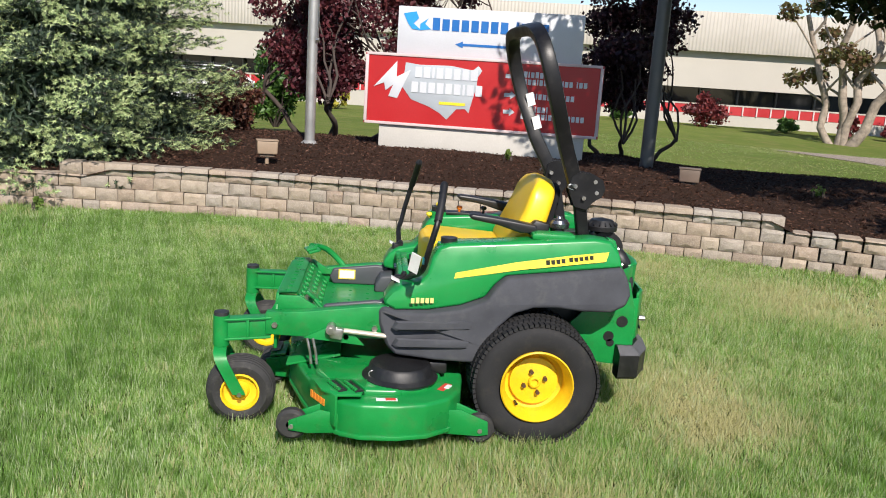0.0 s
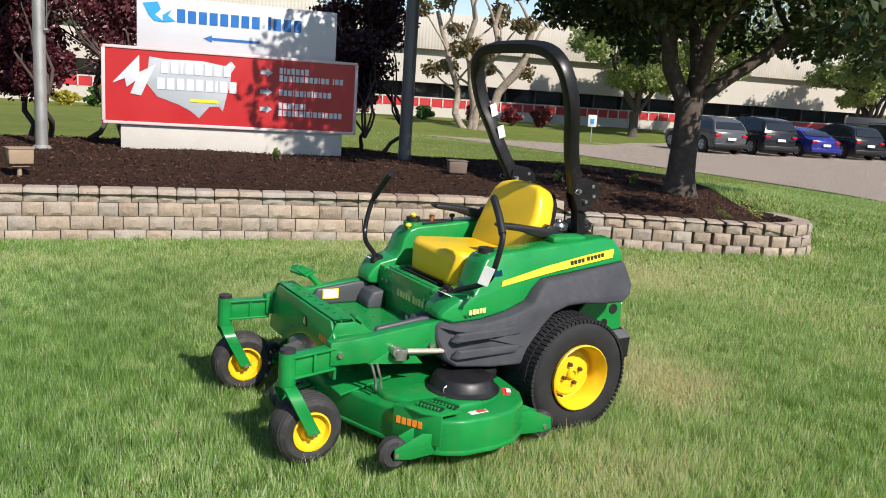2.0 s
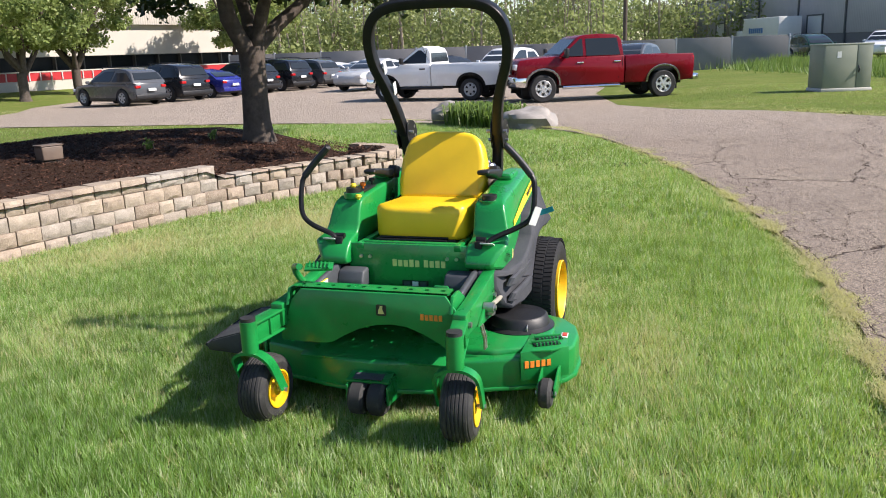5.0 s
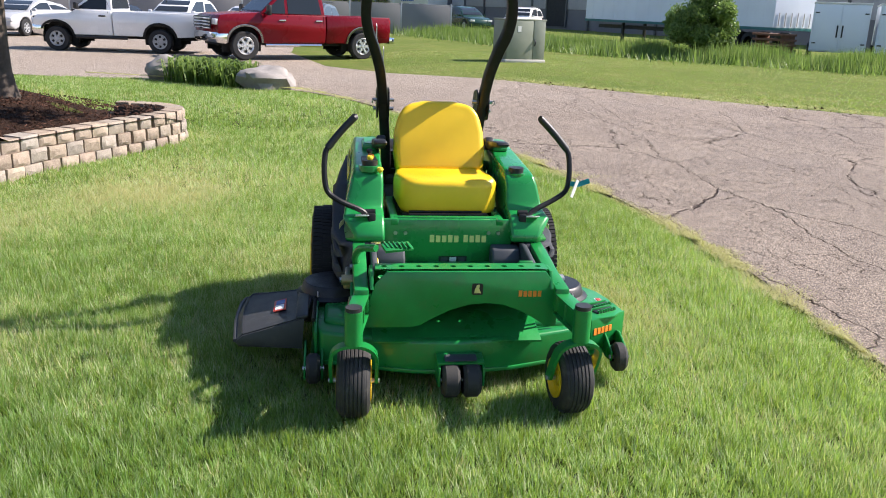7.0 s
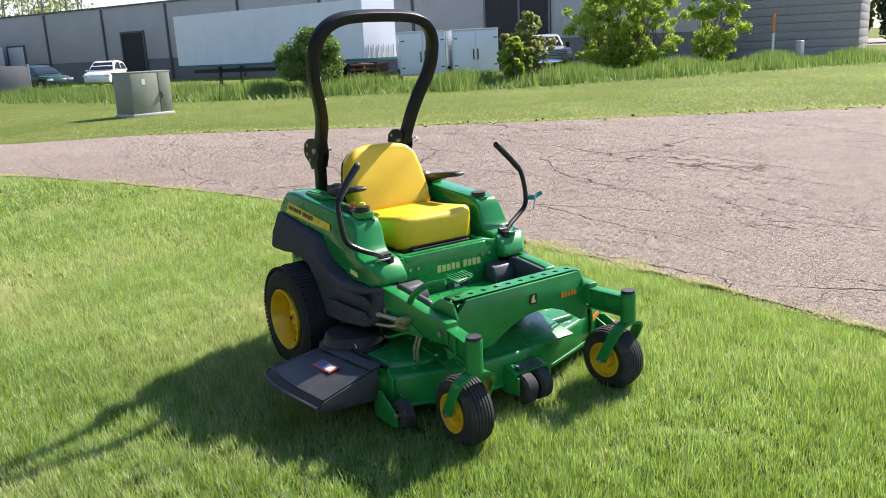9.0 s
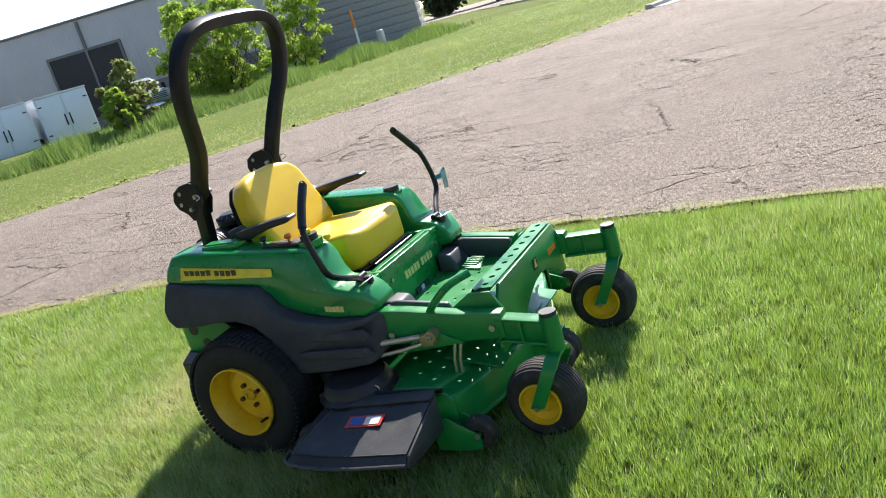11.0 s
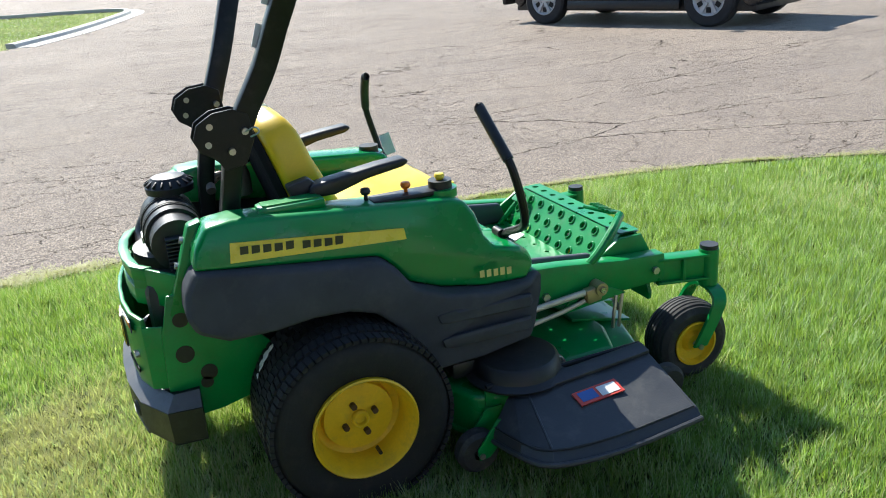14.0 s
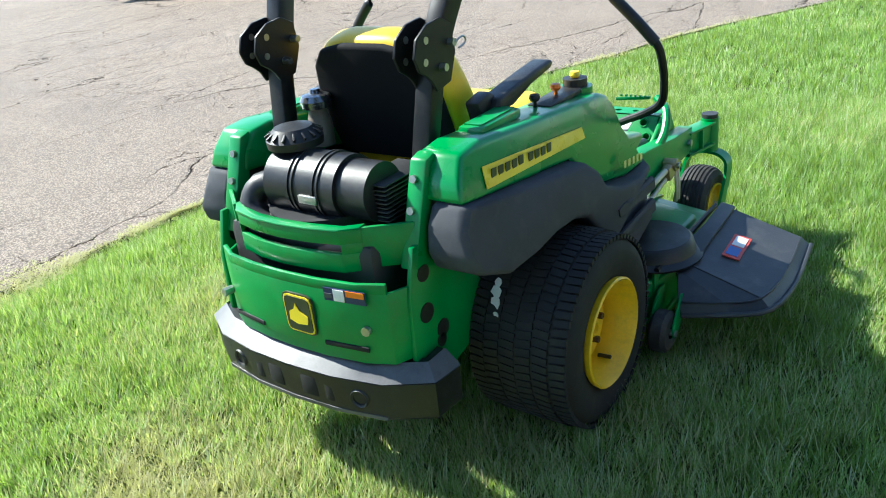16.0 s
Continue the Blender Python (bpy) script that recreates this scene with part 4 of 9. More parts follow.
box(bm, (-0.42, 0, 0.655), (0.10, 0.40, 0.02), 0.004)
M("seat_latch", bm, black_paint, "black seat latch rod")
bm = B()
box(bm, (-0.22, 0, 0.58), (0.55, 0.50, 0.10), 0.01)
box(bm, (0.12, 0, 0.52), (0.50, 0.52, 0.30), 0.02)
M("inner_body", bm, dark_metal, "dark inner frame under the seat")

# seat
seat = new("seat")
seat.parent = mower
bm = B()
outline = [(-0.455, -0.19), (-0.468, -0.12), (-0.468, 0.12), (-0.455, 0.19), (-0.42, 0.237), (-0.20, 0.255), (-0.02, 0.235), (0.0, 0.18), (0.0, -0.18), (-0.02, -0.235), (-0.20, -0.255), (-0.42, -0.237)]
prism(bm, [(x, y * 0.95 - 0.018) for x, y in outline], "z", 0.666, 0.802, 0.040, 4)
for v in bm.verts:
    if v.co.z > 0.75:
        v.co.z += 0.022 * smooth(-0.22, -0.42, v.co.x) * (1 if v.co.x > -0.43 else 0.6) - 0.022 * smooth(0.2, 0.0, abs(v.co.y)) * smooth(-0.4, -0.2, v.co.x)
    if v.co.z < 0.72 and v.co.x < -0.3:
        v.co.z -= 0.01
M("seat_cushion", bm, yellow_seat, "smooth yellow vinyl seat cushion", seat)
bm = B()
back = [(-0.235, 0.0), (-0.248, 0.10), (-0.243, 0.21), (-0.218, 0.30), (-0.17, 0.350), (-0.08, 0.368), (0.08, 0.368), (0.17, 0.350), (0.218, 0.30), (0.243, 0.21), (0.248, 0.10), (0.235, 0.0)]
back = [(y * 0.93 - 0.015, z) for y, z in back]
prism(bm, back, "x", -0.06, 0.055, 0.038, 4)
lean_m = Matrix.Translation((-0.025, 0, 0.766)) @ pose(0, 0, 0, 0, 17, 0)
for v in bm.verts:
    if v.co.x < 0:
        side_pad = smooth(0.10, 0.20, abs(v.co.y + 0.015))
        v.co.x += 0.02 * (1 - side_pad) - 0.025 * smooth(0.2, 0.02, v.co.z)
    v.co = lean_m @ v.co
M("seat_back", bm, yellow_seat, "high yellow vinyl backrest", seat)
bm = B()
prism(bm, [(y * 0.95, z * 0.975 + 0.002) for y, z in back], "x", 0.052, 0.078, 0.012, 3)
for v in bm.verts:
    v.co = lean_m @ v.co
M("seat_shell", bm, seat_fabric, "black plastic seat back shell", seat)
for s in (-1, 1):
    bm = B()
    prism(bm, [(0.065, 0.875), (0.085, 0.935), (0.02, 0.950), (-0.02, 0.915), (-0.01, 0.885)], "y", s * 0.255, s * 0.30, 0.008)
    ar = M("armrest_bracket", bm, black_plastic, "black armrest bracket", seat)
    bm = B()
    prof = [(0.03, 0.895), (0.02, 0.932), (-0.08, 0.946), (-0.18, 0.960), (-0.265, 0.968), (-0.280, 0.956), (-0.26, 0.942), (-0.15, 0.925), (-0.05, 0.895)]
    prism(bm, prof, "y", s * 0.262, s * 0.325, 0.013, 3)
    M("armrest", bm, black_plastic, "black padded armrest", seat)

# steering levers
def lever(s, tag):
    fw = -0.045 if s > 0 else 0.02
    inn = 0.955 if s > 0 else 1.0
    pts = [(-0.555, s * 0.355, 0.655), (-0.535 + fw * .4, s * 0.40 * inn, 0.695), (-0.510 + fw, s * 0.50 * inn, 0.738), (-0.495 + fw, s * 0.560 * inn, 0.778), (-0.482 + fw, s * 0.576 * inn, 0.84), (-0.462 + fw, s * 0.576 * inn, 0.92), (-0.450 + fw, s * 0.562 * inn, 0.968), (-0.435 + fw, s * 0.505 * inn, 1.035), (-0.425 + fw, s * 0.445 * inn, 1.095)]
    bm = B()
    tube(bm, pts, 0.0125, 10, 4)
    lv = M("steering_lever", bm, black_paint, "bent black steering lever")
    bm = B()
    tube(bm, [pts[6], pts[7], pts[8], tuple(Vector(pts[8]) + (Vector(pts[8]) - Vector(pts[7])) * 0.1)], 0.0165, 12, 3)
    M("grip", bm, black_plastic, "black foam grip", lv)
    bm = B()
    box(bm, (-0.56, s * 0.345, 0.655), (0.05, 0.035, 0.07), 0.006, (0, 0, s * 10))
    cyl(bm, (-0.545, s * 0.37, 0.69), (-0.545, s * 0.325, 0.69), 0.014, 12, 0.002)
    M("pivot", bm, black_paint, "black lever pivot", lv)
    bm = B()
    box(bm, (-0.582, s * 0.385, 0.6805), (0.040, 0.060, 0.004), 0.001, (0, 24, 0))
    M("instruction_label", bm, white_sticker, "pale instruction label", lv)
    if tag:
        bm = B()
        box(bm, (-0.515, -0.592, 0.80), (0.045, 0.003, 0.085), 0.0, (12, 18, -31))
        M("paper_tag", bm, white_sticker, "white paper tag tied to the lever", lv)
        bm = B()
        sweep(bm, [(-0.478, -0.580, 0.815), (-0.484, -0.612, 0.812), (-0.480, -0.640, 0.820), (-0.488, -0.668, 0.832)], [(-0.001, -0.012), (0.001, -0.012), (0.001, 0.012), (-0.001, 0.012)])
        M("ribbon", bm, teal_film, "thin teal plastic ribbon", lv)


lever(-1, True)
lever(1, False)

# roll bar
def roll_bar():
    rops = new("roll_bar")
    rops.parent = mower
    for s in (-1, 1):
        bm = B()
        sweep(bm, curve_pts([(0.262, s * 0.238, 0.50), (0.255, s * 0.240, 0.80), (0.230, s * 0.250, 0.95), (0.200, s * 0.262, 1.10)], 3), rrect(0.052, 0.052, 0.007))
        M("lower_post", bm, black_paint, "black square roll bar post", rops)
        for q in (-1, 1):
            bm = B()
            prism(bm, [(0.182, 1.018), (0.240, 1.006), (0.256, 1.034), (0.274, 1.050), (0.300, 1.066), (0.314, 1.100), (0.300, 1.140), (0.255, 1.166), (0.200, 1.172), (0.160, 1.152), (0.152, 1.085)],
                  "y", s * 0.262 + q * 0.029 - 0.004, s * 0.262 + q * 0.029 + 0.004, 0.0015, 1)
            hp = M("hinge_plate", bm, black_paint, "black hinge plate", rops)
            for x, z in ((0.266, 1.132), (0.276, 1.084)):
                bm = B()
                cyl(bm, (x, s * 0.262 + q * 0.029 - 0.006, z), (x, s * 0.262 + q * 0.029 + 0.006, z), 0.009, 10)
                M("pin_hole", bm, steel, "bright pin hole bush", hp)
        bm = B()
        for x, z in ((0.176, 1.110), (0.218, 1.060)):
            cyl(bm, (x, s * 0.205, z), (x, s * 0.312, z), 0.0095, 8, 0.002)
        tube(bm, [(0.176, s * 0.312, 1.110), (0.151, s * 0.319, 1.120), (0.141, s * 0.319, 1.105), (0.166, s * 0.315, 1.095)], 0.0025, 6, 3)
        M("hinge_pin", bm, steel, "steel hinge pin with a clip", rops)
    bm = B()
    half = [(0.188, 0.262, 1.10), (0.168, 0.268, 1.16), (0.125, 0.284, 1.27), (0.085, 0.316, 1.38), (0.055, 0.346, 1.46), (0.026, 0.360, 1.55), (-0.004, 0.348, 1.645), (-0.024, 0.305, 1.712), (-0.035, 0.232, 1.750), (-0.040, 0.115, 1.765)]
    pts = [(x, -y, z) for x, y, z in half] + [(x - 0.028 * smooth(1.08, 1.30, z) * smooth(0.0, 0.2, y), y, z) for x, y, z in half[::-1]]
    fr = curve_pts(pts, 4)
    ring = []
    for i, p in enumerate(fr):
        t = (fr[min(i + 1, len(fr) - 1)] - fr[max(i - 1, 0)]).normalized()
        # the hoop lies in a plane that leans forward
        nrm = Vector((0.93, 0, 0.37))
        b = t.cross(nrm).normalized()
        a = b.cross(t).normalized()
        ring.append([bm.verts.new(p + a * u + b * v) for u, v in rrect(0.062, 0.050, 0.008)])
    for a, b in zip(ring, ring[1:]):
        for j in range(len(a)):
            bm.faces.new((a[j], a[(j + 1) % len(a)], b[(j + 1) % len(a)], b[j]))
    bm.faces.new(ring[0][::-1])
    bm.faces.new(ring[-1])
    hoop = M("hoop", bm, black_paint, "black roll bar hoop, upright", rops)
    for p0, p1, y in (((0.102, 1.31), (0.082, 1.37), 0.268), ((0.068, 1.42), (0.050, 1.48), 0.305)):
        bm = B()
        prism(bm, [(p0[0] - 0.018, p0[1]), (p0[0] + 0.018, p0[1] + 0.014), (p1[0] + 0.018, p1[1] + 0.014), (p1[0] - 0.018, p1[1])], "y", y - 0.002, y + 0.002)
        M("reflector_label", bm, white_sticker, "white warning label on the hoop", hoop)


roll_bar()

# front frame and foot platform
for s in (-1, 1):
    bm = B()
    prism(bm, [(-0.60, 0.425), (-0.60, 0.572), (-0.72, 0.562), (-0.95, 0.532), (-1.12, 0.522), (-1.12, 0.425), (-0.95, 0.42)], "y", s * 0.372, s * 0.428, 0.006)
    rail = M("frame_rail", bm, green_worn, "green side frame rail")
    bm = B()
    prism(bm, [(-0.86, 0.505), (-0.985, 0.582), (-1.070, 0.582), (-1.105, 0.515)], "y", s * 0.352, s * 0.366, 0.003)
    M("gusset", bm, green_worn, "green end gusset", rail)
    for x, z in ((-1.08, 0.470), (-0.78, 0.43), (-0.66, 0.47)):
        bm = B()
        cyl(bm, (x, s * 0.424, z), (x, s * 0.440, z), 0.013, 6, 0.002)
        M("bolt", bm, steel, "steel bolt", rail)
    bm = B()
    # caster arm: a box beam with flanges, reaching out to the pivot tube
    a, b = Vector((-1.10, s * 0.40, 0.455)), Vector((-1.287, s * 0.432, 0.447))
    sweep(bm, [a, b], rrect(0.034, 0.075, 0.004))
    sweep(bm, [a + Vector((0, 0, .042)), b + Vector((0, 0, .042))], rrect(0.062, 0.010, 0.003))
    sweep(bm, [a + Vector((0, 0, -.042)), b + Vector((0, 0, -.042))], rrect(0.062, 0.010, 0.003))
    box(bm, (-1.19, s * 0.418, 0.451), (0.012, 0.056, 0.076), 0.002)
    M("caster_arm", bm, green_worn, "green caster arm", rail)
def perforated(bm, o, eu, ev, nu, nv, r, th=0.006, shift=0.0):
    """A plate from o along eu and ev in nu by nv cells, each with a round hole; returns the holes' centres."""
    o, eu, ev = Vector(o), Vector(eu), Vector(ev)
    nrm = eu.cross(ev).normalized()
    cu, cv = eu / nu, ev / nv
    lu, lv = cu.length, cv.length
    rim = [(-1, -1), (0, -1), (1, -1), (1, 0), (1, 1), (0, 1), (-1, 1), (-1, 0)]
    mids = []
    for a in range(nu):
        for b in range(nv):
            c = o + cu * (a + 0.5) + cv * (b + 0.5)
            h = c + cv * (shift if a % 2 else -shift)
            mids.append(h)
            outer = [c + cu * (x / 2) + cv * (y / 2) for x, y in rim]
            inner = [h + cu * (r / lu * x / math.hypot(x, y)) + cv * (r / lv * y / math.hypot(x, y)) for x, y in rim]
            rows = [[bm.verts.new(q + nrm * k) for q in ring] for ring, k in ((outer, 0), (inner, 0), (inner, -th), (outer, -th))]
            for lo_, hi_ in zip(rows, rows[1:]):
                for k in range(8):
                    bm.faces.new((lo_[k], lo_[(k + 1) % 8], hi_[(k + 1) % 8], hi_[k]))
    bmesh.ops.remove_doubles(bm, verts=bm.verts, dist=0.0004)
    return mids, nrm


bm = B()
perforated(bm, (-0.57, -0.36, 0.459), (-0.345, 0, 0), (0, 0.72, 0), 4, 8, 0.0085, 0.006, 0.22)
M("foot_platform", bm, green_worn, "green foot platform floor with drain holes")
bm = B()
grip_slope = perforated(bm, (-0.908, -0.345, 0.455), (-0.092, 0, 0.130), (0, 0.69, 0), 3, 9, 0.0125, 0.006, 0.14)
perforated(bm, (-0.999, -0.345, 0.586), (-0.076, 0, 0.0), (0, 0.69, 0), 1, 10, 0.013, 0.006)
rest = M("foot_rest", bm, green_worn, "sloping green foot rest plate with raised holes")
bm = B()
face = [(-0.335, 0.585), (0.300, 0.585), (0.345, 0.535), (0.375, 0.450), (0.405, 0.376), (0.400, 0.352), (0.20, 0.352), (0.165, 0.360), (0.110, 0.392), (0.045, 0.424), (-0.03, 0.446), (-0.10, 0.452),
        (-0.17, 0.444), (-0.24, 0.418), (-0.30, 0.384), (-0.350, 0.350), (-0.390, 0.352), (-0.395, 0.50)]
prism(bm, face, "x", -1.088, -1.074, 0.003)
fb = M("front_plate", bm, green_worn, "green front plate with a wide arched cut-out", rest)
bm = B()
prism(bm, rrect_at(-0.06, 0.512, 0.044, 0.048, 0.007), "x", -1.091, -1.087)
M("badge", bm, black_plastic, "small dark badge", fb)
bm = B()
prism(bm, [(-0.074, 0.497), (-0.047, 0.497), (-0.049, 0.512), (-0.057, 0.530), (-0.068, 0.532), (-0.066, 0.516)], "x", -1.0930, -1.0910)
M("badge_mark", bm, ink_gold, "gold mark", fb)
bm = B()


def trak_bar(b, u, w_, ww, hh):
    box(b, (-1.0895, -u, w_), (0.003, ww, hh))


letters(bm, "oxxxx", 0.228, 0.480, 0.026, trak_bar, 0.55, 0.2)
tagged(M("lettering", bm, ink_orange, "orange lettering bars", fb), kind="stuff")
# raised rims round the holes
gm = bmesh.new()
lathe(gm, [(0.0195, -0.001), (0.0165, 0.0048), (0.0135, 0.0048), (0.0122, -0.003)], Matrix.Identity(4), 10)
grip_mesh = finish("grip_rim", gm, green_worn)
for p in grip_slope[0]:
    ob = new("grip_rim", grip_mesh)
    ob.parent = rest
    ob.matrix_world = facing(p - grip_slope[1] * 0.006, -grip_slope[1])
# foot pedal that lifts the deck
bm = B()
tube(bm, [(-0.80, 0.395, 0.50), (-0.86, 0.42, 0.57), (-0.93, 0.40, 0.632), (-1.0, 0.34, 0.655)], 0.015, 10, 4)
lift = M("deck_lift_pedal", bm, green_worn, "curved green deck lift arm")
bm = B()
box(bm, (-0.985, 0.255, 0.655), (0.06, 0.12, 0.012), 0.003, (0, -14, 18))
for i in range(6):
    box(bm, (-0.985, 0.21 + i * 0.018, 0.664), (0.05, 0.006, 0.008), 0.001, (0, -14, 18))
M("pedal", bm, green_worn, "ridged green pedal", lift)
bm = B()
tube(bm, [(-0.86, -0.30, 0.47), (-0.92, -0.285, 0.54), (-0.945, -0.28, 0.565)], 0.009, 8, 3)
box(bm, (-0.945, -0.28, 0.572), (0.045, 0.06, 0.014), 0.004, (0, 40, 0))
M("brake_pedal", bm, green_worn, "small green pedal")
# grey storage boxes either side of the foot well
for s in (-1, 1):
    bm = B()
    prism(bm, [(-0.60, 0.465), (-0.60, 0.565), (-0.66, 0.572), (-0.88, 0.545), (-0.90, 0.50), (-0.88, 0.465)], "y", s * 0.325, s * 0.352, 0.010, 3)
    st = M("footwell_box", bm, grey_light, "grey plastic footwell side box")
    bm = B()
    prism(bm, [(-0.575, 0.462), (-0.575, 0.553), (-0.640, 0.545), (-0.665, 0.50), (-0.668, 0.462)], "y", s * 0.195, s * 0.328, 0.012, 3)
    M("pocket", bm, grey_light, "grey moulded pocket", st)
    if s > 0:
        bm = B()
        box(bm, (-0.81, 0.3235, 0.518), (0.085, 0.003, 0.05), 0.0)
        lb = M("label", bm, yellow_decal, "yellow bordered label", st)
        bm = B()
        box(bm, (-0.81, 0.3210, 0.518), (0.075, 0.003, 0.040), 0.0)
        M("label_face", bm, white_sticker, "pale label face", lb)
# damper rods beside the rails
rod_steel = surf("dusty_rod_steel", (0.58, 0.53, 0.43), 0.4, 0.15, 14, 200, 0.05, metal=0.5)
brass_dull = surf("dull_brass", (0.42, 0.33, 0.18), 0.45, 0.15, 14, 200, 0.06, metal=0.6)
for s in (-1, 1):
    bm = B()
    tube(bm, [(-0.56, s * 0.446, 0.440), (-0.79, s * 0.452, 0.463)], 0.011, 10)
    rod = M("damper_rod", bm, rod_steel, "dusty tan steel rod")
    if s > 0:
        bm = B()
        tube(bm, [(-0.56, s * 0.446, 0.388), (-0.70, s * 0.450, 0.412), (-0.79, s * 0.452, 0.434)], 0.008, 10)
        M("lower_rod", bm, rod_steel, "thin lower rod", rod)
    bm = B()
    box(bm, (-0.818, s * 0.452, 0.452), (0.055, 0.034, 0.050), 0.008, (0, 8, 0))
    cyl(bm, (-0.842, s * 0.430, 0.470), (-0.842, s * 0.476, 0.470), 0.022, 14, 0.003)
    M("rod_end", bm, brass_dull if s > 0 else steel, "dull metal joint block", rod)
    bm = B()
    cyl(bm, (-0.842, s * 0.474, 0.470), (-0.842, s * 0.484, 0.470), 0.011, 6, 0.002)
    M("bolt", bm, steel, "", rod)
    bm = B()
    prism(bm, [(-0.70, 0.395), (-0.96, 0.42), (-0.86, 0.47), (-0.76, 0.46)], "y", s * 0.428, s * 0.440, 0.003)
    M("link_plate", bm, green_worn, "green link plate", rod)
    bm = B()
    for dx in (-0.012, 0.012):
        tube(bm, [(-0.93 + dx, s * 0.44, 0.42), (-0.915 + dx, s * 0.45, 0.36), (-0.91 + dx, s * 0.45, 0.31)], 0.006, 8)
    M("hanger_link", bm, steel, "deck hanger links", rod)

# cutting deck
DECK = [(-1.060, 0.0), (-1.025, -0.23), (-0.950, -0.46), (-0.895, -0.60), (-0.850, -0.70), (-0.775, -0.765), (-0.70, -0.795), (-0.56, -0.795), (-0.44, -0.765), (-0.345, -0.695), (-0.295, -0.60), (-0.275, -0.46),
        (-0.262, -0.2), (-0.255, 0.2), (-0.27, 0.45), (-0.33, 0.57), (-0.42, 0.60), (-0.86, 0.60), (-0.935, 0.56), (-0.985, 0.40), (-1.045, 0.18)]
bm = B()
prism(bm, DECK, "z", 0.138, 0.276, 0.016, 3)
deck = M("mower_deck", bm, green_dusty, "wide stamped green cutting deck")
bm = B()
lip = [(x + (x + 0.6) * 0.012, y * 1.012) for x, y in DECK]
prism(bm, lip, "z", 0.132, 0.150, 0.004)
M("skirt_lip", bm, green_dusty, "folded lower lip", deck)
bm = B()
prism(bm, [(x, y) for x, y in [(-0.90, -0.48), (-0.82, -0.63), (-0.70, -0.69), (-0.56, -0.69), (-0.44, -0.63), (-0.37, -0.5), (-0.36, 0.5), (-0.44, 0.55), (-0.84, 0.55), (-0.90, 0.40)]], "z", 0.255, 0.300, 0.018, 3)
M("deck_top", bm, green_dusty, "raised deck top", deck)
for s in (-1, 1):
    bm = B()
    c = (-0.545 if s < 0 else -0.50, s * 0.52, 0)
    lathe(bm, [(0.158, 0.296), (0.160, 0.303), (0.150, 0.308), (0.139, 0.315), (0.129, 0.349), (0.119, 0.357), (0.0, 0.361)], Matrix.Translation(c), 36)
    box(bm, (c[0] + 0.10, c[1] + s * -0.11, 0.325), (0.20, 0.16, 0.055), 0.012)
    cv = M("spindle_cover", bm, black_plastic, "round black belt cover", deck)
    bm = B()
    tube(bm, [(c[0] - 0.115 + 0.016 * math.cos(a), c[1] + s * 0.06, 0.322 + 0.016 * math.sin(a)) for a in [k * math.pi / 5 for k in range(11)]], 0.003, 6)
    M("pull_ring", bm, steel, "wire pull ring", cv)
bm = B()
prism(bm, [(-0.905, -0.60), (-0.86, -0.72), (-0.795, -0.775), (-0.70, -0.765), (-0.68, -0.60)], "z", 0.296, 0.306, 0.002)
step_ = M("deck_step", bm, green_dusty, "green step plate", deck)
# solid black slabs: the shade in the step's slots is put into colour
for cx in (-0.800, -0.735):
    bm = B()
    box(bm, (cx, -0.690, 0.308), (0.036, 0.115, 0.008), 0.002, (0, 0, 28.6))
    sl = M("serrated_slot", bm, black_plastic, "serrated step slot painted black for shade", step_)
    bm = B()
    box(bm, (cx + 0.021, -0.690 + 0.0115, 0.311), (0.006, 0.118, 0.014), 0.001, (0, 0, 28.6))
    M("slot_lip", bm, green_dusty, "", sl)
    for q in range(7):
        bm = B()
        k = (q - 3) * 0.016
        box(bm, (cx - 0.012 + 0.479 * k, -0.6965 - 0.878 * k, 0.314), (0.012, 0.006, 0.012), 0.0, (0, 0, 28.6))
        M("tooth", bm, green_dusty, "", sl)
bm = B()
prism(bm, [(-0.915, -0.60), (-0.800, -0.785), (-0.791, -0.780), (-0.905, -0.595)], "z", 0.175, 0.305, 0.003)
fd = M("front_flange", bm, green_dusty, "green front corner plate", deck)
bm = B()


def iron_bar(b, u, w_, ww, hh):
    t = (u + 0.60) / -0.18
    x = -0.915 + 0.115 * (u + 0.60) / -0.185
    box(b, (x - 0.0015, u - 0.001, w_), (0.003, ww * 1.15, hh), 0, (0, 0, 31.9))


letters(bm, "oxxxx", -0.715, 0.232, 0.030, lambda b, u, w_, ww, hh: iron_bar(b, -1.33 - u, w_, ww, hh), 0.5, 0.2)
tagged(M("lettering", bm, ink_orange, "orange lettering bars", fd), kind="stuff")
for x, y, mt in ((-0.60, -0.735, white_sticker), (-0.36, -0.58, red_mark)):
    bm = B()
    box(bm, (x, y, 0.2755), (0.085, 0.030, 0.003), 0.0, (0, 0, 4 if x < -0.5 else 62))
    lb = M("warning_label", bm, mt, "worn white and red warning label", deck)
    bm = B()
    box(bm, (x + 0.015, y, 0.2785), (0.04, 0.020, 0.003), 0.0, (0, 0, 4 if x < -0.5 else 62))
    M("label_print", bm, red_mark if x < -0.5 else white_sticker, "", lb)
# sloping plate seen through the front arch
bm = B()
box(bm, (-0.920, 0.0, 0.292), (0.24, 0.70, 0.010), 0.002, (0, -13, 0))
M("front_baffle", bm, green_dusty, "sloping green plate below the foot rest", deck)


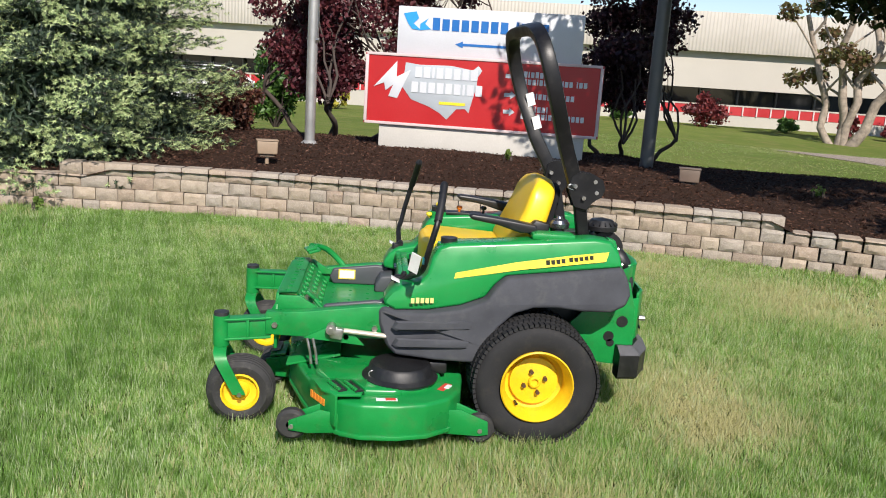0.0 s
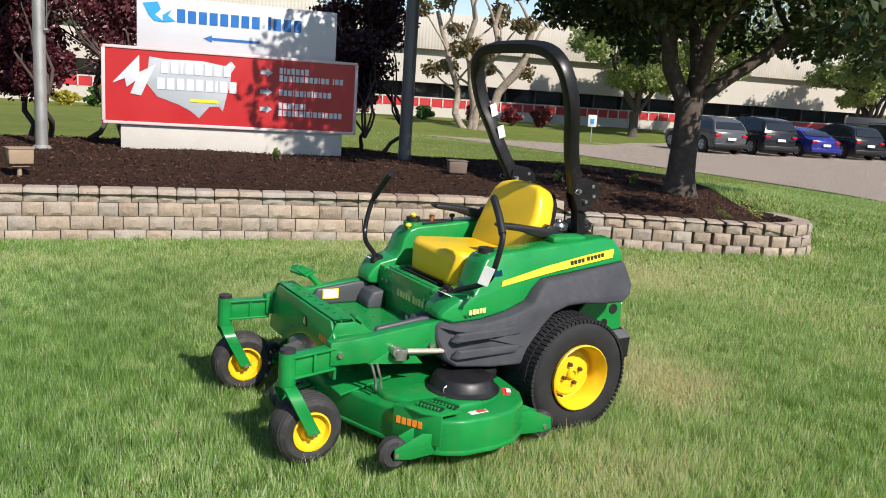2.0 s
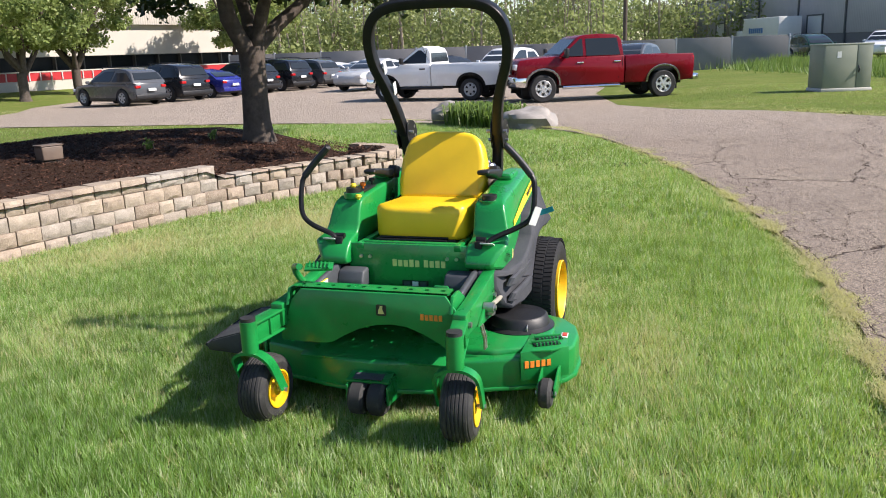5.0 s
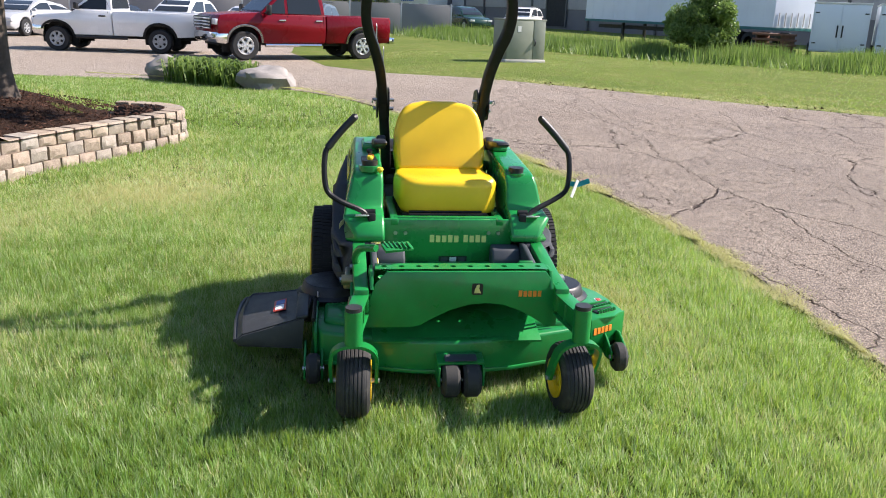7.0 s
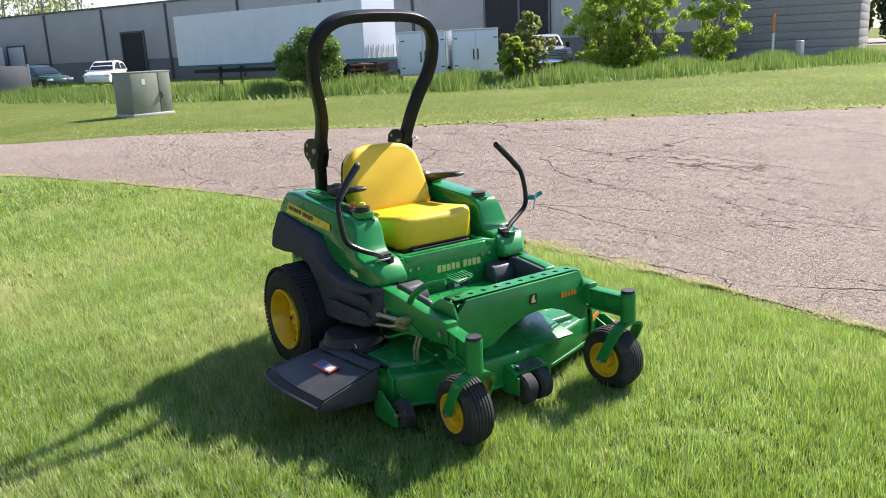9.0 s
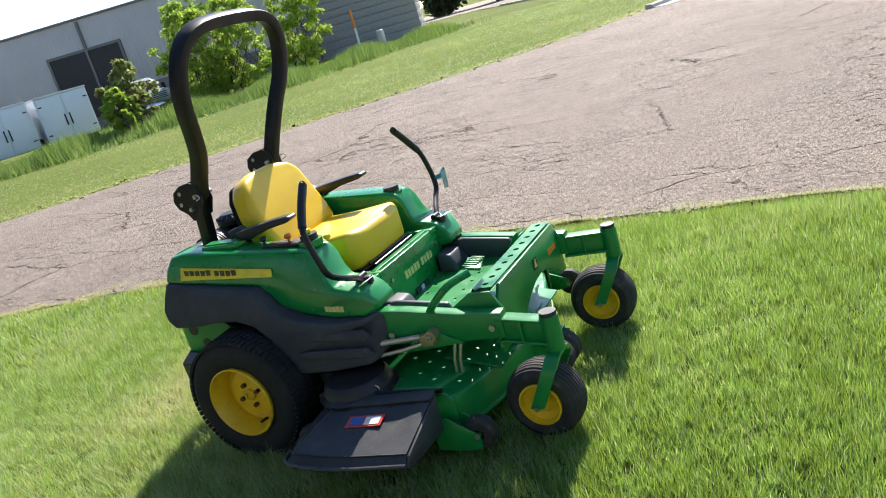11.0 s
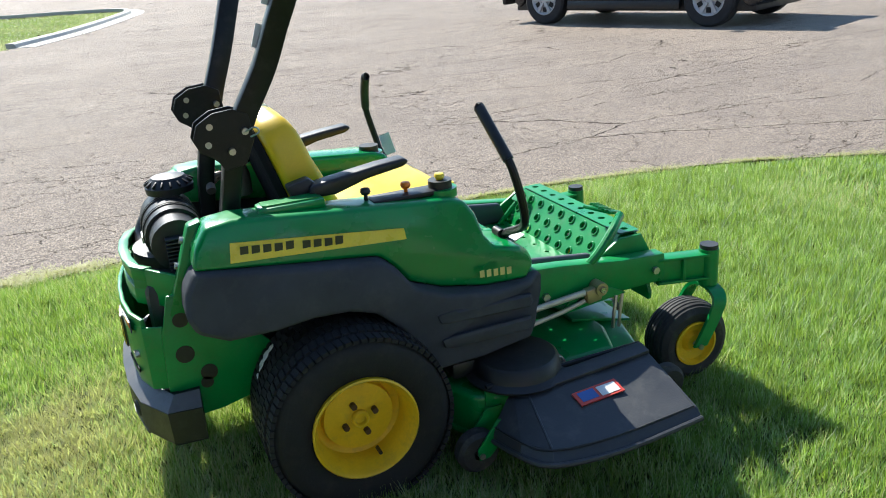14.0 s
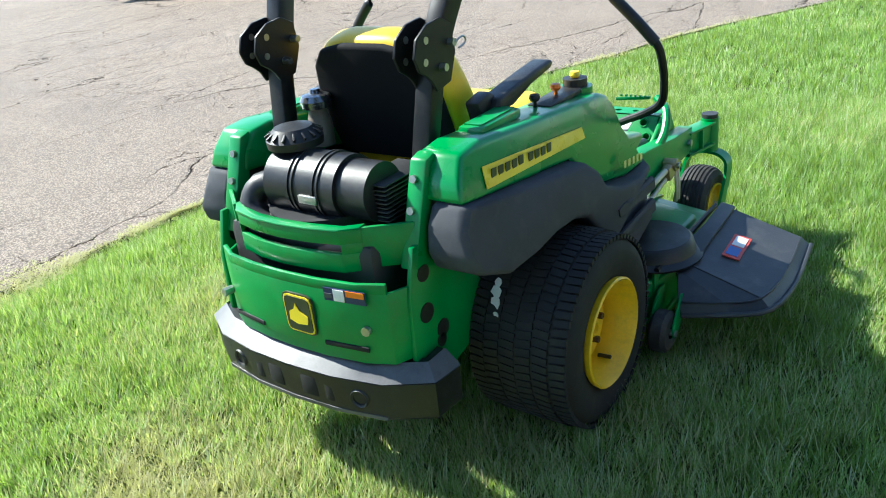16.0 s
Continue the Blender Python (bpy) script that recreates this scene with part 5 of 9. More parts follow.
def gauge_wheel(c, r, w, plate):
    bm = B()
    m = facing(c, (0, 1, 0))
    lathe(bm, [(0.02, -w / 2), (r - 0.012, -w / 2), (r, -w / 2 + 0.012), (r, w / 2 - 0.012), (r - 0.012, w / 2), (0.02, w / 2)], m, 24)
    g = M("gauge_wheel", bm, rubber_ground, "small black anti-scalp roller")
    bm = B()
    cyl(bm, Vector(c) - Vector((0, w / 2 + 0.016, 0)), Vector(c) + Vector((0, w / 2 + 0.016, 0)), 0.010, 8, 0.002)
    M("axle_bolt", bm, steel, "", g)
    if plate:
        for q in (-1, 1):
            bm = B()
            prism(bm, plate, "y", c[1] + q * (w / 2 + 0.008) - 0.004, c[1] + q * (w / 2 + 0.008) + 0.004, 0.002)
            M("bracket", bm, green_dusty, "green roller bracket", g)


gauge_wheel((-0.970, -0.715, 0.158), 0.062, 0.052, [(-0.98, 0.143), (-0.98, 0.183), (-0.86, 0.230), (-0.78, 0.215), (-0.78, 0.138), (-0.91, 0.132)])
gauge_wheel((-0.215, -0.655, 0.135), 0.062, 0.050, [(-0.18, 0.12), (-0.185, 0.175), (-0.30, 0.225), (-0.36, 0.22), (-0.36, 0.12), (-0.22, 0.112)])
gauge_wheel((-1.010, 0.59, 0.145), 0.062, 0.055, [(-1.02, 0.10), (-1.02, 0.15), (-0.90, 0.22), (-0.84, 0.20), (-0.84, 0.09), (-0.97, 0.085)])
gauge_wheel((-0.300, 0.635, 0.140), 0.066, 0.056, [(-0.292, 0.125), (-0.288, 0.160), (-0.355, 0.245), (-0.405, 0.245), (-0.405, 0.205), (-0.325, 0.130)])
gauge_wheel((-1.130, -0.045, 0.140), 0.070, 0.070, None)
gauge_wheel((-1.130, 0.040, 0.140), 0.070, 0.070, None)
bm = B()
prism(bm, [(-1.155, 0.12), (-1.155, 0.20), (-0.95, 0.235), (-0.95, 0.10)], "y", 0.082, 0.092, 0.003)
prism(bm, [(-1.155, 0.12), (-1.155, 0.20), (-0.95, 0.235), (-0.95, 0.10)], "y", -0.097, -0.087, 0.003)
box(bm, (-1.10, 0, 0.218), (0.075, 0.19, 0.012), 0.003, (0, -12, 0))
M("roller_bracket", bm, green_dusty, "green bracket for the twin front rollers", deck)
bm = B()
box(bm, (-1.115, 0.0, 0.229), (0.045, 0.13, 0.003), 0.0, (0, -12, 0))
M("data_plate", bm, grey_light, "small grey data plate", deck)

# discharge chute: a rubber sheet creased above its outer edge
CHUTE = [[(-0.400, 0.645, 0.283), (-0.435, 0.622, 0.294), (-0.475, 0.604, 0.304), (-0.68, 0.610, 0.315), (-0.885, 0.626, 0.325)],
         [(-0.345, 0.668, 0.222), (-0.364, 0.800, 0.240), (-0.412, 0.890, 0.252), (-0.60, 0.908, 0.247), (-0.880, 0.886, 0.246)],
         [(-0.333, 0.684, 0.186), (-0.350, 0.825, 0.212), (-0.400, 0.922, 0.226), (-0.60, 0.940, 0.218), (-0.888, 0.916, 0.220)]]
bm = B()
hi = [[bm.verts.new(p) for p in row] for row in CHUTE]
lo = [[bm.verts.new((x, y - 0.002, z - 0.009)) for x, y, z in row] for row in CHUTE]
for r_ in range(2):
    for c_ in range(4):
        bm.faces.new((hi[r_][c_], hi[r_ + 1][c_], hi[r_ + 1][c_ + 1], hi[r_][c_ + 1]))
        bm.faces.new((lo[r_][c_ + 1], lo[r_ + 1][c_ + 1], lo[r_ + 1][c_], lo[r_][c_]))
rim_hi = hi[0] + [hi[1][4]] + hi[2][::-1] + [hi[1][0]]
rim_lo = lo[0] + [lo[1][4]] + lo[2][::-1] + [lo[1][0]]
for k in range(len(rim_hi)):
    q = (k + 1) % len(rim_hi)
    bm.faces.new((rim_hi[k], rim_hi[q], rim_lo[q], rim_lo[k]))
bmesh.ops.recalc_face_normals(bm, faces=bm.faces)
chute = M("discharge_chute", bm, chute_rubber, "dark grey rubber grass discharge chute", None, 12)
bm = B()
flap = [(0.630, 0.318), (0.886, 0.242), (0.914, 0.214), (0.900, 0.196), (0.640, 0.182)]
prism(bm, flap, "x", -0.893, -0.883, 0.002)
M("front_flap", bm, chute_rubber, "hanging rubber front flap", chute)
bm = B()
tube(bm, [(x, y, z + 0.001) for x, y, z in CHUTE[2]], 0.008, 8, 3)
M("rim_bead", bm, chute_rubber, "thick rolled edge", chute)
bm = B()
tube(bm, [(x, y, z + 0.0005) for x, y, z in CHUTE[1]], 0.0035, 6, 3)
M("crease", bm, black_plastic, "dark crease above the edge", chute)
bm = B()
tube(bm, [CHUTE[0][2], tuple((a + b) / 2 for a, b in zip(CHUTE[0][2], CHUTE[1][2])), CHUTE[1][2]], 0.004, 6)
M("fold", bm, chute_rubber, "fold across the rubber", chute)
bm = B()
prism(bm, [(-0.36, 0.16), (-0.36, 0.30), (-0.40, 0.305), (-0.89, 0.305), (-0.93, 0.27), (-0.93, 0.16)], "y", 0.575, 0.588, 0.004)
M("hinge_plate", bm, green_dusty, "green chute hinge plate", chute)
bm = B()
tube(bm, [(-0.36, 0.592, 0.309), (-0.90, 0.592, 0.313)], 0.009, 8)
M("hinge_rod", bm, black_paint, "chute hinge rod", chute)
bm = B()
box(bm, (-0.69, 0.642, 0.312), (0.40, 0.052, 0.016), 0.006, (-11, 3.2, 1))
M("raised_pad", bm, chute_rubber, "raised rubber pad", chute)
bm = B()
box(bm, (-0.650, 0.745, 0.2872), (0.150, 0.055, 0.004), 0.0, (-13, 2.5, 2))
lb = M("warning_label", bm, red_mark, "red-bordered white and blue warning label", chute)
for x, w_, mt, nm in ((-0.615, 0.055, blue_mark, "blue_field"), (-0.683, 0.062, white_sticker, "white_field")):
    bm = B()
    box(bm, (x, 0.745, 0.2888 - 0.043 * (x + 0.650)), (w_, 0.038, 0.004), 0.0, (-13, 2.5, 2))
    M(nm, bm, mt, "", lb)

# rear: frame plates, guard, bumper
for s in (-1, 1):
    bm = B()
    prism(bm, [(0.46, 0.70), (0.492, 0.58), (0.500, 0.42), (0.49, 0.315), (0.36, 0.325), (0.22, 0.36), (0.20, 0.50), (0.30, 0.60), (0.40, 0.70)], "y", s * 0.322, s * 0.336, 0.003)
    rp = M("rear_side_plate", bm, green_worn, "green rear side plate with round holes")
    # black discs on the plate paint the shade seen through its holes
    for x, z, r in ((0.435, 0.625, 0.022), (0.44, 0.520, 0.026), (0.385, 0.45, 0.024), (0.395, 0.420, 0.018)):
        bm = B()
        cyl(bm, (x, s * 0.3205, z), (x, s * 0.3385, z), r, 16)
        M("hole", bm, black_plastic, "black disc painted for a shaded round hole", rp)
    bm = B()
    prism(bm, [(0.335, 0.895), (0.372, 0.885), (0.462, 0.64), (0.40, 0.64)], "y", s * 0.290, s * 0.338, 0.006)
    M("rear_pillar", bm, green_worn, "green corner pillar", rp)
    for z, x in ((0.84, 0.385), (0.77, 0.410)):
        bm = B()
        cyl(bm, (x - 0.004, s * 0.31, z), (x + 0.012, s * 0.31, z + 0.004), 0.010, 8, 0.002)
        M("bolt", bm, steel, "", rp)
def bent_plate(bm, pts, z0, z1, th):
    """An upright plate bent along a line in plan."""
    prism(bm, pts + [(x - th, y * 0.985) for x, y in pts[::-1]], "z", z0, z1, 0.004)


bm = B()
arc = [(0.468, -0.288), (0.530, -0.265), (0.565, -0.20), (0.580, -0.10), (0.585, 0.0), (0.582, 0.12), (0.568, 0.23), (0.540, 0.305), (0.490, 0.328)]
bent_plate(bm, arc, 0.42, 0.612, 0.014)
bent_plate(bm, [(x - 0.001, y) for x, y in arc[1:-1]], 0.605, 0.636, 0.013)
guard = M("rear_guard", bm, green_worn, "green lower rear guard panel")
rail_arc = [(0.492, -0.212), (0.530, -0.172), (0.550, -0.09), (0.556, 0.0), (0.550, 0.095), (0.535, 0.180), (0.502, 0.222)]
bm = B()
bent_plate(bm, rail_arc, 0.712, 0.748, 0.016)
bent_plate(bm, rail_arc, 0.640, 0.690, 0.016)
for ends in (rail_arc[:2], rail_arc[-2:]):
    bent_plate(bm, ends, 0.686, 0.716, 0.016)
basket = M("guard_basket", bm, green_worn, "bent green upper guard with a long slot", guard)
bm = B()
bent_plate(bm, [(x + 0.004, y) for x, y in rail_arc], 0.746, 0.754, 0.030)
M("lip", bm, green_worn, "folded top lip", basket)
for s in (-1, 1):
    bm = B()
    a, b = (0.502, s * 0.218), (0.425, s * 0.322)
    quad = [(a[0], a[1]), (b[0], b[1]), (b[0] - 0.008, b[1] - s * 0.008), (a[0] - 0.008, a[1] - s * 0.008)]
    prism(bm, quad if s > 0 else quad[::-1], "z", 0.645, 0.750, 0.002)
    M("corner_plate", bm, green_worn, "green corner plate", guard)
    for z in (0.515, ):
        bm = B()
        cyl(bm, (0.545, s * 0.245, z), (0.572, s * 0.250, z), 0.012, 8, 0.002)
        M("bolt", bm, steel, "steel bolt", guard)
# solid black strips: the shade of the guard's slots put into colour
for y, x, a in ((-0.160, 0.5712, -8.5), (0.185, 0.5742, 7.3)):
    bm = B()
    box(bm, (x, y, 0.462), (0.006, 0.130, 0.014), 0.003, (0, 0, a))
    M("slot", bm, slot_black, "black box painted for a slot's shade", guard)
bm = B()
prism(bm, rrect_at(0.055, 0.530, 0.102, 0.112, 0.018), "x", 0.584, 0.5895)
bd = M("badge", bm, ink_dark, "dark square badge with a yellow border", guard)
bm = B()
prism(bm, rrect_at(0.055, 0.530, 0.093, 0.103, 0.015), "x", 0.588, 0.5915)
M("badge_field", bm, yellow_decal, "yellow badge field", bd)
bm = B()
prism(bm, rrect_at(0.055, 0.530, 0.084, 0.094, 0.012), "x", 0.590, 0.5933)
M("badge_ground", bm, ink_dark, "", bd)
bm = B()
prism(bm, [(0.024, 0.512), (0.050, 0.503), (0.084, 0.508), (0.088, 0.530), (0.062, 0.541), (0.051, 0.560), (0.044, 0.545), (0.027, 0.535)], "x", 0.5931, 0.5955)
M("badge_mark", bm, yellow_decal, "yellow mark", bd)
bm = B()
box(bm, (0.5735, 0.205, 0.603), (0.003, 0.118, 0.034), 0.0, (0, 0, 7.3))
lb = M("warning_label", bm, ink_navy, "orange white and dark blue warning label", guard)
for y, w_, z, h_, mt in ((0.190, 0.030, 0.603, 0.030, white_sticker), (0.236, 0.050, 0.611, 0.015, orange_knob), (0.160, 0.022, 0.600, 0.012, grey_light)):
    bm = B()
    box(bm, (0.5755 - 0.128 * (y - 0.205), y, z), (0.003, w_, h_), 0.0, (0, 0, 7.3))
    M("label_field", bm, mt, "", lb)
def arc_sweep(bm, pts, section):
    """Carry a section (outward, up) along a line in plan, mitred at its bends."""
    ring = []
    for i, p in enumerate(pts):
        a, b = Vector(pts[max(i - 1, 0)]), Vector(pts[min(i + 1, len(pts) - 1)])
        t = (b - a).normalized()
        n_ = Vector((t.y, -t.x))
        ring.append([bm.verts.new((p[0] + n_.x * o, p[1] + n_.y * o, z)) for o, z in section])
    for a, b in zip(ring, ring[1:]):
        for j in range(len(a)):
            bm.faces.new((a[j], a[(j + 1) % len(a)], b[(j + 1) % len(a)], b[j]))
    bm.faces.new(ring[0][::-1])
    bm.faces.new(ring[-1])


bm = B()
arcb = [(0.425, -0.402), (0.515, -0.394), (0.578, -0.285), (0.604, -0.14), (0.610, 0), (0.604, 0.14), (0.578, 0.285), (0.515, 0.394), (0.425, 0.402)]
arc_sweep(bm, arcb, [(-0.065, 0.280), (-0.012, 0.270), (0.0, 0.282), (0.004, 0.380), (-0.040, 0.414), (-0.065, 0.414)])
bump_ = M("rear_bumper", bm, black_plastic, "heavy black rear bumper", None, 20)
# top strip: scuffs, with the sky's reflection put into the lighter grey
bm = B()
arc_sweep(bm, arcb, [(0.0035, 0.383), (0.0055, 0.3845), (-0.0385, 0.4185), (-0.0405, 0.417)])
M("worn_edge", bm, bumper_worn, "scuffed grey top edge, lightened for sky reflection", bump_, 20)
bm = B()
arc_sweep(bm, arcb[2:-2], [(-0.004, 0.2745), (0.0015, 0.276), (0.0025, 0.287), (-0.003, 0.288)])
M("worn_edge", bm, bumper_worn, "scuffed grey lower edge", bump_, 20)
for s in (-1, 1):
    bm = B()
    lathe(bm, [(0.027, 0.0), (0.024, 0.005), (0.019, 0.002), (0.017, -0.012), (0.0, -0.014)], facing((0.5935, s * 0.215, 0.330), (0.985, s * 0.18, 0)), 18)
    M("bolt_recess", bm, dark_metal, "round bolt recess", bump_)
    # bumper slots are black boxes painted for the shade inside them
    for y, w in ((0.060, 0.055), (0.125, 0.030)):
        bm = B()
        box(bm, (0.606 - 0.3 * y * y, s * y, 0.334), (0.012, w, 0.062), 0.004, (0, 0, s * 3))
        M("slot", bm, slot_black, "black box painted for a slot's shade", bump_)

# engine
bm = B()
box(bm, (0.33, 0, 0.60), (0.36, 0.50, 0.22), 0.03)
cyl(bm, (0.36, 0.0, 0.70), (0.36, 0.0, 0.745), 0.16, 28, 0.01)
eng = M("engine", bm, dark_metal, "dark engine block behind the seat")
bm = B()
cyl(bm, (0.395, -0.110, 0.800), (0.395, 0.125, 0.800), 0.084, 32, 0.012)
bands = []
for y in (-0.025, -0.010, 0.06, 0.075):
    bands.append(B())
    lathe(bands[-1], [(0.080, -0.004), (0.088, -0.003), (0.088, 0.003), (0.080, 0.004)], facing((0.395, y, 0.800), (0, 1, 0)), 32)
cyl(bm, (0.395, 0.115, 0.800), (0.395, 0.215, 0.800), 0.074, 28, 0.02)
af = M("air_filter", bm, black_plastic, "ribbed black air filter canister", eng)
for b_ in bands:
    M("filter_band", b_, black_plastic, "", af)
bm = B()
box(bm, (0.482, 0.045, 0.790), (0.010, 0.06, 0.022), 0.003)
M("clip", bm, steel, "steel clip", af)
bm = B()
lathe(bm, [(0.030, 0.90), (0.030, 0.955), (0.055, 0.958), (0.072, 0.962), (0.074, 0.982), (0.050, 1.010), (0.0, 1.020)], Matrix.Translation((0.375, -0.075, -0.075)), 28)
cap_ = M("intake_cap", bm, black_plastic, "ribbed black intake rain cap", eng)
for k in range(16):
    a = 2 * math.pi * k / 16
    bm = B()
    box(bm, (0.375 + 0.058 * math.cos(a), -0.075 + 0.058 * math.sin(a), 0.923), (0.036, 0.006, 0.008), 0.001, (0, 28, math.degrees(a)))
    M("cap_rib", bm, black_plastic, "", cap_)
bm = B()
tube(bm, [(0.41, -0.10, 0.79), (0.44, -0.165, 0.785), (0.47, -0.175, 0.735), (0.48, -0.11, 0.695), (0.46, -0.01, 0.69)], 0.036, 14, 4)
M("intake_hose", bm, black_plastic, "bent black intake hose", eng)
for i in range(9):
    bm = B()
    box(bm, (0.34, 0.20, 0.74 + i * 0.011), (0.18, 0.10, 0.004), 0.001)
    M("cooling_fin", bm, dark_metal, "dark cooling fin", eng)
bm = B()
lathe(bm, [(0.036, 0.80), (0.036, 0.868), (0.030, 0.884), (0.026, 0.902), (0.026, 0.912)], Matrix.Translation((0.140, -0.215, 0)), 20)
fuel = M("filler_neck", bm, tan_metal, "dull tan metal filler neck", eng)
bm = B()
lathe(bm, [(0.030, 0.908), (0.046, 0.912), (0.048, 0.932), (0.040, 0.946), (0.018, 0.952), (0.014, 0.962), (0.0, 0.964)], Matrix.Translation((0.140, -0.215, 0)), 20)
M("filler_lid", bm, dark_chrome, "dark shiny filler lid", fuel)
bm = B()
tube(bm, [(0.16, -0.245, 0.84), (0.20, -0.255, 0.865), (0.235, -0.235, 0.850), (0.24, -0.20, 0.83)], 0.016, 10, 4)
M("vent_hose", bm, tan_metal, "short bent hose", fuel)

# ---- the sign and things on the bed ----
sign_red = surf("sign_red", (0.42, 0.012, 0.014), 0.4, 0.06, 2, 60, 0.02)
sign_white = surf("sign_white", (0.58, 0.60, 0.64), 0.4, 0.04, 2, 60, 0.02)
sign_frame = surf("sign_frame", (0.62, 0.50, 0.50), 0.45, 0.08, 5, 80, 0.03)
sign_frame_red = surf("sign_frame_red", (0.45, 0.05, 0.06), 0.45, 0.08, 5, 80, 0.03)
sign_grey = surf("sign_grey", (0.42, 0.46, 0.50), 0.45, 0.05, 5, 80, 0.02)
sign_blue = surf("sign_blue", (0.010, 0.13, 0.42), 0.4, 0.05, 5, 80, 0.02)
sign_blue2 = surf("sign_bright_blue", (0.02, 0.30, 0.75), 0.4, 0.05, 5, 80, 0.02)
plinth_mat = surf("painted_plinth", (0.50, 0.48, 0.44), 0.75, 0.06, 3, 50, 0.25, dirt=(0.42, 0.38, 0.32), dirt_amt=0.2)
alu = surf("aluminium_pole", (0.42, 0.42, 0.41), 0.45, 0.1, 5, 80, 0.05, metal=0.6, dirt=(0.2, 0.19, 0.17), dirt_amt=0.25)
dark_pole = surf("dark_grey_pole", (0.085, 0.09, 0.095), 0.45, 0.12, 4, 80, 0.05, coat=0.1)

SIGN_AT, SIGN_TURN = (0.63, 7.0), -12.7
sign = thing("company_sign", "large red and white roadside sign on a pale plinth", "sign", (*SIGN_AT, 0), SIGN_TURN)


def S(name, bm, material, label="", parent=None):
    return part(name, bm, material, parent or sign, label)


# local axes of the sign: x along it, -y towards the lawn
bm = B()
box(bm, (0.02, 0.0, 0.69), (2.66, 0.36, 0.54), 0.008)
S("plinth", bm, plinth_mat, "pale painted plinth")
bm = B()
box(bm, (0, 0, 1.36), (3.04, 0.40, 0.905), 0.006)
cab = S("cabinet", bm, sign_frame_red, "red sign cabinet")
bm = B()
for z in (1.80, 0.925):
    box(bm, (0, -0.206, z), (3.0, 0.03, 0.035), 0.004)
for x in (-1.495, 1.495):
    box(bm, (x, -0.206, 1.3625), (0.04, 0.03, 0.84), 0.004)
S("frame", bm, sign_frame, "pale grey frame", cab)
bm = B()
box(bm, (0, -0.202, 1.3625), (2.94, 0.012, 0.84))
face = S("face", bm, sign_red, "bright red sign face", cab)
bm = B()
outl = [(-0.99, 1.71), (-0.80, 1.69), (-0.40, 1.70), (-0.12, 1.66), (-0.05, 1.72), (0.0, 1.66), (-0.05, 1.58), (-0.06, 1.45), (-0.10, 1.30), (-0.14, 1.12), (-0.19, 1.17), (-0.30, 1.16), (-0.42, 1.02), (-0.52, 1.10),
        (-0.66, 1.17), (-0.90, 1.25), (-1.02, 1.40)]
prism(bm, outl, "y", -0.2135, -0.2085, 0.001)
S("grey_shape", bm, sign_grey, "grey map-like shape", face)
bm = B()
prism(bm, [(-1.40, 1.38), (-1.10, 1.72), (-1.10, 1.52), (-0.92, 1.62), (-1.08, 1.25), (-1.20, 1.27), (-1.14, 1.42), (-1.24, 1.34), (-1.26, 1.44)], "y", -0.2190, -0.2140, 0.001)
S("white_mark", bm, sign_white, "white zig-zag mark", face)
bm = B()


def sg(y):
    def at(b, u, w_, ww, hh):
        box(b, (u, y, w_), (ww, 0.006, hh))
    return at


letters(bm, "ooiooooo", -0.86, 1.53, 0.135, sg(-0.217), 0.62, 0.20)
letters(bm, "ooooooioo", -0.90, 1.34, 0.135, sg(-0.217), 0.62, 0.20)
tagged(S("lettering", bm, sign_white, "bold white lettering bars", face), kind="stuff")
bm = B()
box(bm, (-0.36, -0.2165, 1.225), (0.34, 0.005, 0.035))
S("yellow_bar", bm, yellow_decal, "small yellow bar", face)
for z in (1.62, 1.385, 1.175):
    bm = B()
    prism(bm, [(0.30, z - 0.025), (0.30, z + 0.025), (0.38, z + 0.025), (0.38, z + 0.05), (0.45, z), (0.38, z - 0.05), (0.38, z - 0.025)], "y", -0.2145, -0.2085)
    S("arrow", bm, sign_grey, "pale arrow", face)
for z, wd in ((1.615, "oixoxxo"), (1.525, "oxxixxxxxixx_ixx"), (1.35, "oxxixxixixxxx"), (1.19, "oxxixxi"), (1.10, "oxxixxixixxixxxx")):
    bm = B()
    letters(bm, wd, 0.53, z, 0.075, sg(-0.2125), 0.56, 0.20)
    tagged(S("small_lettering", bm, sign_white, "white lettering bars", face), kind="stuff")
bm = B()
box(bm, (0.05, 0.0, 2.11), (2.36, 0.30, 0.60), 0.006)
top_board = S("upper_board", bm, sign_white, "white upper sign board")
bm = B()
letters(bm, "oxxxxxxx_ixxx", -0.68, 2.13, 0.155, sg(-0.152), 0.60, 0.20)
tagged(S("blue_lettering", bm, sign_blue, "blue lettering bars", top_board), kind="stuff")
bm = B()
prism(bm, [(-1.06, 2.32), (-0.90, 2.35), (-0.86, 2.27), (-0.93, 2.20), (-0.82, 2.12), (-0.94, 2.13), (-1.0, 2.2)], "y", -0.158, -0.1505)
prism(bm, [(-0.84, 2.20), (-0.74, 2.27), (-0.78, 2.20), (-0.70, 2.14), (-0.84, 2.12)], "y", -0.158, -0.1505)
S("blue_mark", bm, sign_blue2, "blue swirl mark", top_board)
bm = B()
prism(bm, [(0.28, 1.955), (0.28, 1.985), (-0.28, 1.985), (-0.28, 2.01), (-0.38, 1.97), (-0.28, 1.93), (-0.28, 1.955)], "y", -0.156, -0.1505)
S("blue_arrow", bm, sign_blue, "long blue arrow", top_board)


